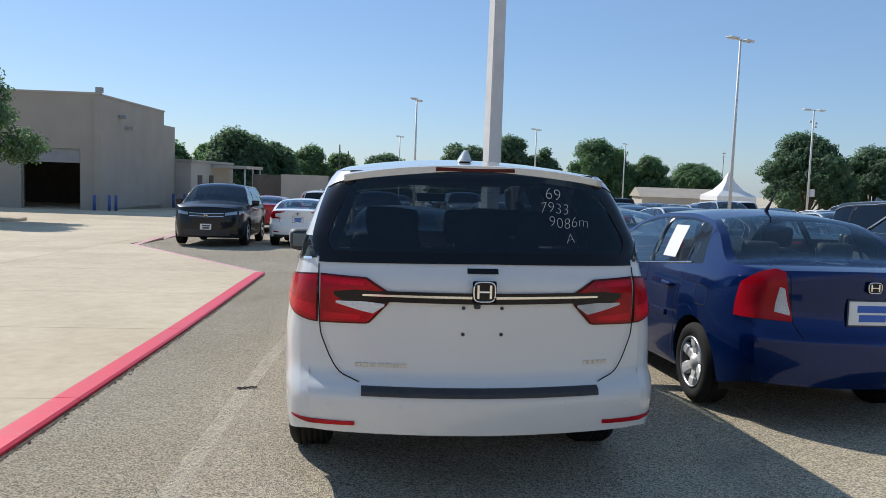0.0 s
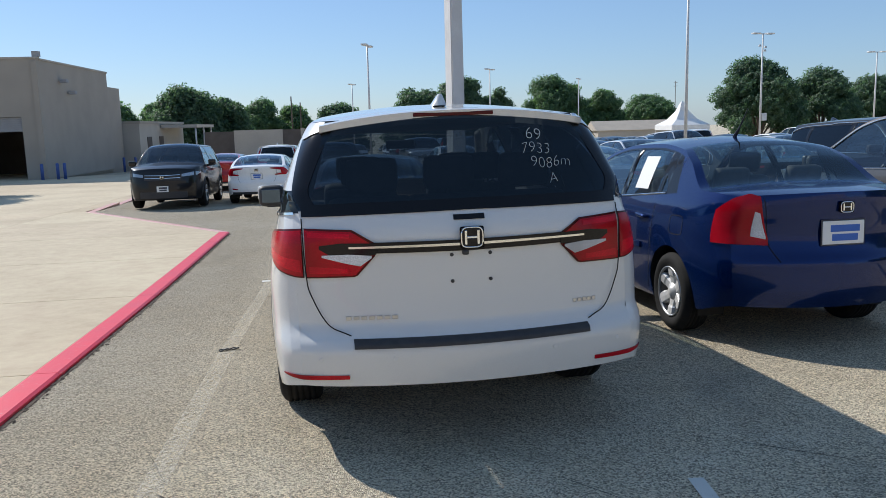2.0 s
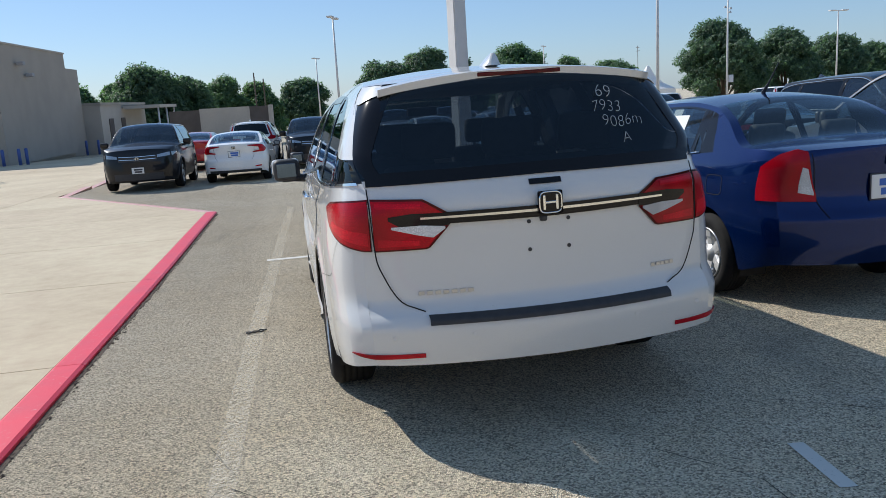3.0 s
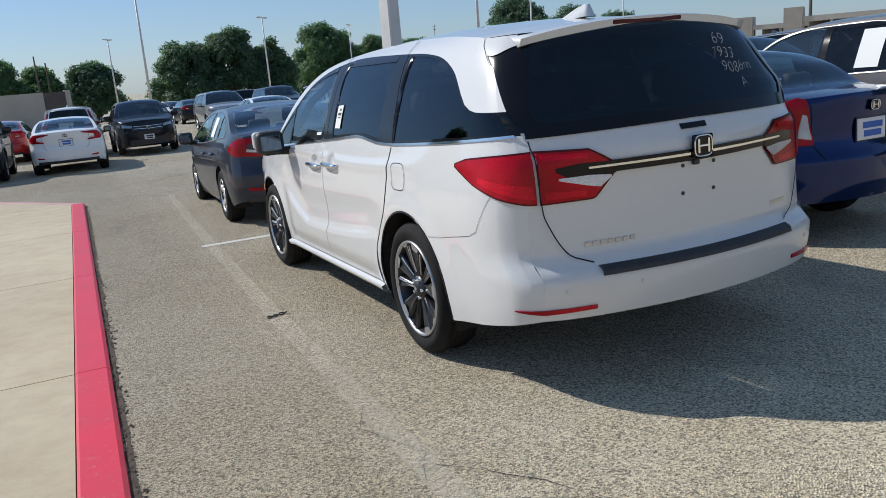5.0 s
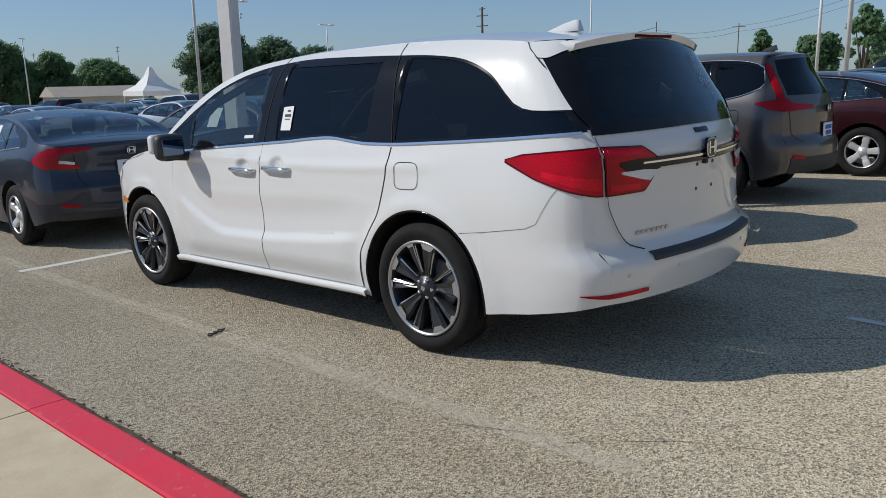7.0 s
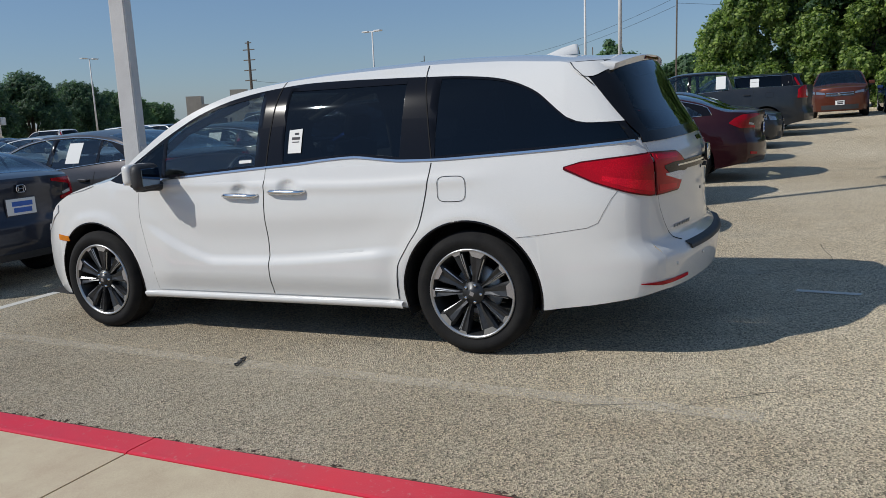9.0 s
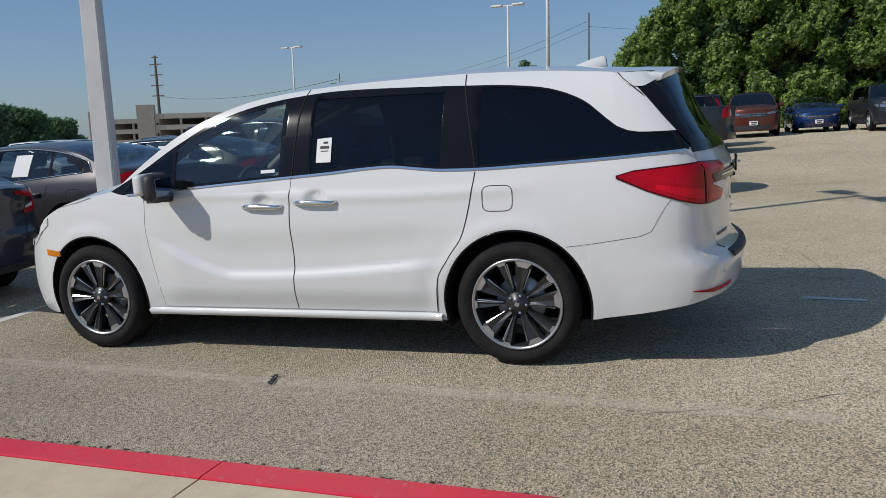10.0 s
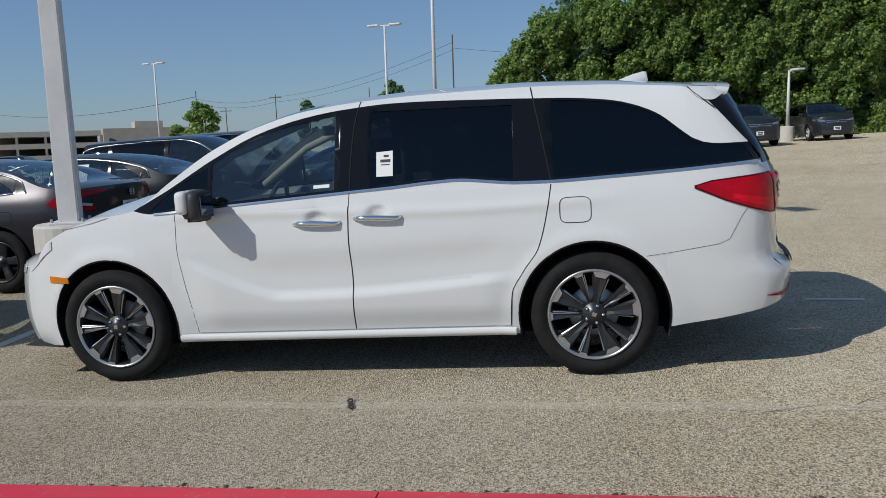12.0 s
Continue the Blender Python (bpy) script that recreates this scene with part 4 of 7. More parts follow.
        corner_panel(sh, "tail_lamp", [(-0.20, deck - 0.345), (0.13, deck - 0.335)], [(-0.20, deck - 0.30), (-0.11, deck - 0.02), (-0.05, deck + 0.0), (0.03, deck - 0.03), (0.13, deck - 0.11)], 0.012, M_RED, root, lab, 26, 7)
        corner_panel(sh, "reversing_lamp", [(-0.185, deck - 0.305), (-0.10, deck - 0.285)], [(-0.185, deck - 0.285), (-0.13, deck - 0.13), (-0.10, deck - 0.12)], 0.016, M_CLEAR, root, "clear reversing lamp", 10, 4, thick=0.006)
    elif tail == "suv":
        corner_panel(sh, "tail_lamp", [(-0.42, b0 - 0.075), (0.0, b0 - 0.09), (0.15, b0 - 0.06), (0.33, b0 + 0.0)], [(-0.42, b0 - 0.03), (-0.12, b0 - 0.01), (-0.05, b0 + 0.05), (0.05, b0 + 0.04), (0.33, b0 + 0.015)], 0.010, M_RED, root, lab, 30, 5)
        corner_panel(sh, "upper_lamp", [(-0.035, b0 + 0.04), (0.03, b0 + 0.04)], [(-0.035, b0 + 0.27 * r), (-0.015, b0 + 0.36 * r), (0.015, b0 + 0.37 * r), (0.03, b0 + 0.34 * r)], 0.012, M_RED, root, "red upright lamp", 10, 10)
    # nose
    fe = sh.yend_f
    zf = hood * (0.72 if s["sedan"] else 0.78)
    end_panel(sh, "headlamp", [(hw * 0.50, zf - 0.05), (hw * 0.80, zf - (0.04 if s["sedan"] else 0.02))], [(hw * 0.50, zf - (0.0 if s["sedan"] else -0.02)), (hw * 0.80, zf + 0.075)], 0.012, M_HEADLAMP, root, "clear headlamp", 10, 5, front=True, mirror=True)
    side_panel(sh, "headlamp", [(fe - 0.25, zf + 0.04), (fe, zf - 0.03)], [(fe - 0.25, zf + 0.08), (fe, zf + 0.075)], 0.010, M_HEADLAMP, root, "clear headlamp", 8, 5)
    end_panel(sh, "grille", [(-hw * 0.48, zf - 0.13), (hw * 0.48, zf - 0.13)], [(-hw * 0.5, zf + 0.0), (hw * 0.5, zf + 0.0)], 0.006, M_PLASTIC, root, "black grille", 14, 5, front=True)
    if not s["sedan"]:
        end_panel(sh, "bumper_guard", [(-hw * 0.7, 0.24 * r), (hw * 0.7, 0.24 * r)], [(-hw * 0.62, 0.38 * r), (hw * 0.62, 0.38 * r)], 0.008, M_PLASTIC, root, "dark lower bumper", 14, 4, front=True)
    for dz in (-0.06,) if far or s["sedan"] else (-0.09, -0.015):
        end_panel(sh, "grille_bar", [(-hw * 0.46, zf + dz + 0.012), (0, zf + dz), (hw * 0.46, zf + dz + 0.012)], [(-hw * 0.47, zf + dz + 0.024), (0, zf + dz + 0.013), (hw * 0.47, zf + dz + 0.024)], 0.014, M_CHROME, root, "chrome grille bar", 14, 2, front=True)
    end_panel(sh, "lower_intake", [(-hw * 0.6, 0.27 * r), (hw * 0.6, 0.27 * r)], [(-hw * 0.55, 0.38 * r), (hw * 0.55, 0.38 * r)], 0.004, M_PLASTIC, root, "", 14, 4, front=True)
    if not far:
        emblem(root, sh, zf - 0.06, 0.11, 0.09, True, 0.02)
        plate(root, sh, 0, 0.44 * r, True, False)
        # tail fittings
        ze = deck - 0.10 if s["sedan"] else b0 - 0.08
        emblem(root, sh, ze, 0.10, 0.075)
        if dealer:
            plate(root, sh, 0, (deck - 0.27) if s["sedan"] else b0 - 0.32)
        if tail != "block":
            end_panel(sh, "lower_bumper", [(-hw * 0.8, 0.29 * r), (hw * 0.8, 0.29 * r)], [(-hw * 0.78, 0.36 * r), (hw * 0.78, 0.36 * r)], 0.004, M_PLASTIC, root, "", 16, 3)
        if tail != "block":
            end_panel(sh, "reflector", [(hw * 0.6, 0.42 * r), (hw * 0.78, 0.43 * r)], [(hw * 0.6, 0.45 * r), (hw * 0.78, 0.47 * r)], 0.006, M_RED, root, "red reflector", 6, 3, mirror=True)
        if s["sedan"]:
            z = np.linspace(0.62, deck - 0.03, 14)
            for sgn in (1, -1):
                ribbon("boot_gap", sh.back(sgn * np.interp(z, [0.6, 0.72, deck], [hw * 0.5, hw * 0.58, hw * 0.62]), z, 0.003), 0.006, M_GAP, root, (0, 1, 0))
        else:
            z = np.linspace(0.68, H - 0.2, 20)
            for sgn in (1, -1):
                ribbon("tailgate_gap", sh.back(sgn * np.interp(z, [0.66, 0.78, b0, H], [hw * 0.62, hw * 0.74, hw * 0.76, hw * 0.56]), z, 0.003), 0.006, M_GAP, root, (0, 1, 0))
            part_bm("shark_fin", fin_bm(0.0, -0.25, H - 0.01, 0.17, 0.06), mat, root, smooth=True)
    if sticker:
        yy = (s["yb"] + s["qd"]) / 2
        side_panel(sh, "price_sheet", [(yy - 0.13, float(sh.belt(yy)) + 0.06), (yy + 0.13, float(sh.belt(yy)) + 0.06)], [(yy - 0.13, float(sh.u(yy)) - 0.10), (yy + 0.13, float(sh.u(yy)) - 0.10)], 0.002, M_PAPER, root, "white price sheet in the window", 4, 3, both=False, thick=0.001)
    return root, sh


def fin_bm(x, y, z, length, height):
    bm = bmesh.new()
    prof = [(-length / 2, 0), (-length * 0.47, height * 0.95), (-length * 0.38, height), (-length * 0.1, height * 0.76), (length * 0.25, height * 0.3), (length / 2, 0)]
    rows = []
    for w in (-1, 0, 1):
        rows.append([bm.verts.new((x + w * (0.03 * (1 - h / (height * 1.2)) + 0.004), y + a, z + h)) for a, h in prof])
    for r0, r1 in ((rows[0], rows[2]),):
        for side_row, flip in ((r0, False), (r1, True)):
            bm.faces.new(side_row if flip else side_row[::-1])
        for i in range(len(prof) - 1):
            bm.faces.new((r0[i], r0[i + 1], r1[i + 1], r1[i]))
    for v in rows[1]:
        bm.verts.remove(v)
    bmesh.ops.recalc_face_normals(bm, faces=bm.faces[:])
    return bm


# ---- ground ----
def axis(*spans):
    out = []
    for a, b, n in spans:
        out += list(np.linspace(a, b, n, endpoint=False))
    return np.array(out + [spans[-1][1]])


gx, gy = axis((-900, -80, 6), (-80, -10, 12), (-10, 12, 44), (12, 60, 20), (60, 900, 8)), axis((-900, -40, 6), (-40, -6, 8), (-6, 14, 40), (14, 70, 36), (70, 900, 8))
pts = [(x, y, gz(x, y)) for x in gx for y in gy]
ground = tagged(new("ground", meshed("ground", pts, quads(len(gx), len(gy)), M_ASPHALT)), "worn light grey asphalt of a car park", "ground", kind="structure")


def ground_patch(name, poly, mat, lift, label, category, kind="structure", step=3.0):
    """A thin sheet over the ground inside a polygon given as rows of (y, x0, x1)."""
    ys = [p[0] for p in poly]
    Y = np.unique(np.concatenate([np.arange(ys[0], ys[-1], step), ys]))
    A, B = np.interp(Y, ys, [p[1] for p in poly]), np.interp(Y, ys, [p[2] for p in poly])
    n = 12
    v = [(a + (b - a) * k / (n - 1), y, gz(a + (b - a) * k / (n - 1), y) + lift) for y, a, b in zip(Y, A, B) for k in range(n)]
    return tagged(new(name, meshed(name, v, quads(len(Y), n, True), mat)), label, category, kind=kind)


def kerb_x(y):
    return -2.545 + 0.0175 * y if y < 10.2 else -2.366 - (y - 10.2) * 0.60


# red kerb, in cast lengths, and the concrete apron's slabs
kerb = thing("kerb", "low concrete kerb painted red along the asphalt", "kerb", kind="structure")
joints = [-14.0, -9.6, -5.2, -2.2, 0.92, 3.95, 6.95, 8.7, 10.2, 12.1, 14.0, 15.9, 17.4]
KW = 0.185


def kerb_mesh(y0, y1):
    bm = bmesh.new()
    rows = []
    for y in np.linspace(y0 + 0.004, y1 - 0.004, 7):
        x, z = kerb_x(y), gz(-2.6, y)
        rows.append([bm.verts.new((x + o, y, z + h)) for o, h in ((0.006, -0.05), (0.0, 0.018), (-0.02, 0.032), (-KW + 0.012, 0.034), (-KW, 0.03), (-KW, -0.05))])
    for a, b in zip(rows, rows[1:]):
        for i in range(5):
            bm.faces.new((a[i], a[i + 1], b[i + 1], b[i]))
    bm.faces.new(rows[0][::-1])
    bm.faces.new(rows[-1])
    bmesh.ops.recalc_face_normals(bm, faces=bm.faces[:])
    return bm


for a, b in zip(joints, joints[1:]):
    part_bm("kerb_stone", kerb_mesh(a, b), M_KERB if b < 10.3 else M_OLDKERB, kerb)
far_kerb = tagged(new("kerb", bpy.data.meshes.new("kerb")), "red painted kerb turning along the drive", "kerb", kind="structure")
bmk = bmesh.new()
for i in range(6):
    y0, y1 = 17.4 + i * 3.0, 17.4 + i * 3.0 + 2.99
    z = gz(-6.7, (y0 + y1) / 2)
    bmesh.ops.create_cube(bmk, size=1, matrix=Matrix.Translation((-6.78, (y0 + y1) / 2, z + 0.0)) @ Matrix.Diagonal((0.2, y1 - y0, 0.07, 1)))
bmk.to_mesh(far_kerb.data)
bmk.free()
far_kerb.data.materials.append(M_OLDKERB)

apron = thing("pavement", "tan concrete apron with straight cut joints", "pavement", kind="structure")
sx = [-2.75, -7.4, -12.0, -16.6, -21.2, -30.0, -44.0]
sy = [-14.0, -9.6, -5.2, -2.2, 0.92, 3.95, 6.95, 10.2, 14.0, 17.4, 22.0, 27.0, 32.0, 37.0, 42.0, 47.0]
for i in range(len(sx) - 1):
    for j in range(len(sy) - 1):
        y0, y1, x0, x1 = sy[j] + 0.006, sy[j + 1] - 0.006, sx[i + 1] + 0.006, sx[i] - 0.006
        n = 7
        v = []
        for y in np.linspace(y0, y1, n):
            lim = kerb_x(min(y, 17.4)) - KW - 0.006 if y < 17.4 else -6.89
            b = min(x1, lim) if i else lim
            b = max(b, x0 + 0.01)
            for k in range(4):
                x = x0 + (b - x0) * k / 3
                v.append((x, y, gz(x, y) + 0.028))
        o = len(v)
        v += [(p[0], p[1], p[2] - 0.06) for p in v]
        f = quads(n, 4, True)
        ring = [4 * k for k in range(n)] + [4 * (n - 1) + k for k in range(1, 4)] + [4 * k + 3 for k in range(n - 2, -1, -1)] + [2, 1]
        f += [(a, b2, b2 + o, a + o) for a, b2 in zip(ring, ring[1:] + ring[:1])]
        if max(p[0] for p in v) - min(p[0] for p in v) > 0.05:
            part("slab", v, f, M_CONCRETE, apron, smooth=False)

joint_base = ground_patch("joint_filler", [(-14, -44, -2.9), (10.2, -44, -2.7), (17.2, -44, -6.9), (47, -44, -6.95)], M_CRACK, 0.004, "dark filler in the joints of the concrete", "pavement")


def strip(name, pts, width, mat, label, category, lift=0.004, wobble=0.0, taper=False, kind="structure"):
    """A flat strip on the ground along points."""
    rng = random.Random(len(name) + int(100 * abs(pts[0][0])))
    P = []
    for (x0, y0), (x1, y1) in zip(pts, pts[1:]):
        n = max(2, int(math.hypot(x1 - x0, y1 - y0) / 0.12)) if wobble else 10
        for k in range(n):
            t = k / n
            P.append((x0 + (x1 - x0) * t, y0 + (y1 - y0) * t))
    P.append(pts[-1])
    v, f = [], []
    for i, (x, y) in enumerate(P):
        a, b = P[max(i - 1, 0)], P[min(i + 1, len(P) - 1)]
        d = Vector((b[0] - a[0], b[1] - a[1], 0)).normalized()
        nrm = Vector((-d.y, d.x, 0))
        w = width / 2 * ((0.35 + 0.9 * rng.random()) if wobble else 1)
        c = Vector((x, y, gz(x, y) + lift)) + nrm * rng.uniform(-wobble, wobble)
        v += [c - nrm * w, c + nrm * w]
    f = [(2 * i, 2 * i + 1, 2 * i + 3, 2 * i + 2) for i in range(len(P) - 1)]
    return tagged(new(name, meshed(name, v, f, mat)), label, category, kind=kind)


strip("stall_line", [(-1.41, 4.62), (1.7, 4.66)], 0.10, M_LINE, "worn white stall line on the asphalt", "road marking")
strip("stall_line", [(0.86, -1.66), (0.80, -2.06)], 0.07, M_LINE, "short worn white dash on the asphalt", "road marking")
strip("stall_line", [(-1.52, -1.6), (-1.44, 1.5), (-1.20, 7.0), (-1.05, 10.0)], 0.12, M_FAINT, "faded stall line almost worn away", "road marking")
strip("stall_line", [(3.9, 4.9), (3.86, 9.5)], 0.10, M_LINE, "worn white stall line on the asphalt", "road marking")
for pts in ([(-1.56, -1.35), (-1.46, -1.12), (-1.60, -0.75), (-1.5, -0.5)], [(-1.47, -1.25), (-1.2, -1.6), (-1.05, -2.0)], [(0.3, -1.5), (0.55, -1.9), (0.5, -2.6)], [(1.1, -1.2), (1.9, -1.9), (2.6, -1.8)], [(-1.5, 11.6), (0.5, 12.2), (1.6, 14.0)], [(-4.2, 12.9), (-0.5, 13.4), (0.6, 15.0)], [(-0.65, -0.72), (-0.55, -0.80)]):
    strip("crack", pts, 0.0045, M_CRACK, "thin dark crack in the asphalt", "crack", 0.003, 0.012)

# crumbs of dirt along the kerb
rng = random.Random(4)
dv, df = [], []
for k in range(1500):
    y = rng.uniform(-6, 10)
    x = kerb_x(y) + 0.008 + abs(rng.gauss(0, 0.022))
    s = rng.uniform(0.004, 0.015)
    o = len(dv)
    z = gz(x, y)
    a = rng.random() * 6.28
    dv += [(x + s * math.cos(a + q), y + 1.4 * s * math.sin(a + q), z + (0.001 if q < 7 else 0)) for q in (0, 2.1, 4.2)] + [(x, y, z + s * 0.6)]
    df += [(o, o + 1, o + 3), (o + 1, o + 2, o + 3), (o + 2, o, o + 3)]
tagged(new("leaf_litter", meshed("leaf_litter", dv, df, M_DIRT, False)), "dark dirt and leaf litter along the red kerb", "debris", kind="stuff")
strip("kerb_dirt", [(kerb_x(-8) + 0.02, -8), (kerb_x(0) + 0.02, 0), (kerb_x(10) + 0.02, 10)], 0.035, M_DIRT, "dark line of dirt at the foot of the kerb", "debris", 0.003, 0.008)

# a lost strap clip on the asphalt
clip = thing("strap_clip", "black plastic strap clip lying on the asphalt", "debris", pose(-1.44, 1.35, gz(-1.44, 1.35) + 0.012, 0, 0, 108))
for cy, r in ((-0.05, 0.028), (0.0, 0.02), (0.045, 0.026)):
    part_bm("loop", tube_bm([(r * 0.5 * math.cos(a) + 0.02 * cy, cy + r * math.sin(a), 0.004 * math.sin(2 * a)) for a in np.linspace(0, math.tau, 17)], [0.005] * 17, 6, False), M_PLASTIC, clip, smooth=True)


# ---- lamp posts ----
def lamp_post(x, y, height, heads=2, turn=0.0, mat=M_POLE, r=0.085, square=False, base=0.75, camera_box=False, label="pale metal lamp post with two flat heads on a concrete base"):
    y += 0.0 if square else FALL * height
    z = gz(x, y)
    root = thing("lamp_post", label, "lamp post", pose(x, y, z, 0, 0, turn), "lamp posts of the car park")
    if square:
        bm = bmesh.new()
        rings = []
        for zz, w in ((base, r), (height, r * 0.62)):
            rings.append([bm.verts.new((sx_ * w, sy_ * w, zz)) for sx_, sy_ in ((-1, -1), (1, -1), (1, 1), (-1, 1))])
        for k in range(4):
            bm.faces.new((rings[0][k], rings[0][(k + 1) % 4], rings[1][(k + 1) % 4], rings[1][k]))
        bm.faces.new(rings[1])
        bmesh.ops.bevel(bm, geom=[e for e in bm.edges if abs(e.verts[0].co.z - e.verts[1].co.z) > 1], offset=0.012, segments=2, affect="EDGES")
        part_bm("pole", bm, mat, root)
        part_bm("hand_hole_cover", box_bm(0.09, 0.012, 0.2, 0.0, -r - 0.001, base + 0.32, 0.004, 1), mat, root)
        part_bm("switch_box", box_bm(0.07, 0.05, 0.13, r + 0.02, -r * 0.4, base + 0.36, 0.006, 1), M_GREYPOLE, root)
        for sx_ in (-1, 1):
            for sy_ in (-1, 1):
                part_bm("anchor_bolt", tube_bm([(sx_ * r * 1.45, sy_ * r * 1.45, base), (sx_ * r * 1.45, sy_ * r * 1.45, base + 0.05)], [0.012, 0.012], 6), M_GREYPOLE, root)
        part_bm("base_plate", box_bm(r * 3.4, r * 3.4, 0.02, 0, 0, base + 0.01, 0.004, 1), mat, root)
    else:
        part_bm("pole", tube_bm([(0, 0, base), (0, 0, height)], [r, r * 0.6], 10), mat, root, smooth=True)
    part_bm("concrete_base", tube_bm([(0, 0, -0.05), (0, 0, base - 0.02), (0, 0, base)], [0.31, 0.31, 0.29], 24), M_BASE, root)
    part_bm("crossarm", box_bm(0.9 if heads > 1 else 0.5, 0.07, 0.07, 0 if heads > 1 else 0.22, 0, height, 0.01, 1), mat, root)
    for sgn in ((-1, 1) if heads > 1 else (1,)):
        hd = part_bm("lamp_head", box_bm(0.62, 0.36, 0.09, sgn * 0.62, 0, height + 0.03, 0.03, 2), mat, root)
        part_bm("diffuser", box_bm(0.46, 0.28, 0.02, sgn * 0.64, 0, height - 0.022, 0.006, 1), M_CLEAR, hd)
    if camera_box:
        part_bm("control_box", box_bm(0.4, 0.3, 0.55, 0.28, 0, 2.6, 0.02, 1), mat, root)
        for dz, dx in ((-0.9, -0.25), (-1.0, 0.25), (-1.25, 0.2)):
            part_bm("camera_dome", tube_bm([(dx, 0, height + dz + 0.14), (dx, 0, height + dz)], [0.07, 0.12], 10), M_GREYPOLE, root)
    return root


lamp_post(0.93, 4.54, 8.4, 2, 20, M_POLE, 0.088, True, 0.86, label="square white lamp post standing on a round concrete base")
lamp_post(2.75, 46.0, 7.5, 2, 72)
lamp_post(15.8, 69.5, 8.2, 2, 55)
lamp_post(3.3, 80.0, 7.9, 2, 70)
lamp_post(33.2, 95.0, 9.4, 2, 60)
lamp_post(17.35, 32.0, 9.5, 2, 30)
lamp_post(32.0, 50.0, 8.6, 2, 10, camera_box=True)
lamp_post(49.0, 60.0, 8.3, 2, 0)
lamp_post(47.0, 28.3, 7.65, 2, 75)
lamp_post(36.5, 9.4, 7.32, 2, 80)
lamp_post(25.0, 4.85, 9.5, 2, 80)
lamp_post(33.5, -10.06, 3.2, 1, 200, base=0.7, label="white lamp post lost among branches on a concrete base")


# ---- the white minivan ----
SCOOP = pchip([(-0.5, 0.66), (0.48, 0.61), (1.0, 0.565), (1.44, 0.54), (1.86, 0.535), (2.07, 0.59), (2.42, 0.75), (2.6, 0.82)])


def van_feature(Y, z):
    """Creases and the hollows behind the door handles."""
    cup = 0.0
    for yc, zc in ((1.61, 0.992), (1.235, 1.009)):
        cup = cup - 0.026 * np.exp(-(((Y - yc) / 0.062) ** 2 + ((z - zc) / 0.043) ** 2) ** 2)
    return van_creases(Y, z) + cup


def van_creases(Y, z):
    """Creases pressed into the doors."""
    inside = smooth01((Y - 0.35) / 0.3) * (1 - smooth01((Y - 2.25) / 0.3))
    c = SCOOP(Y)
    ledge = 0.026 * (1 - smooth01((z - c + 0.032) / 0.075)) * smooth01((z - 0.30) / 0.16)
    hollow = -0.010 * np.exp(-((z - c - 0.14) / 0.10) ** 2)
    shoulder = 0.010 * np.exp(-((z - (1.03 - 0.02 * np.cos(2.2 * (Y - 0.75)))) / 0.035) ** 2) * smooth01((Y + 0.3) / 0.4) * (1 - smooth01((Y - 2.4) / 0.5))
    flare = 0.0
    for yc in (0.0, 3.0):
        d = np.sqrt((Y - yc) ** 2 + (z - 0.365) ** 2)
        flare = flare + 0.014 * np.exp(-((d - 0.45) / 0.055) ** 2)
    return inside * (ledge + hollow) + shoulder + flare * (z < 0.95)


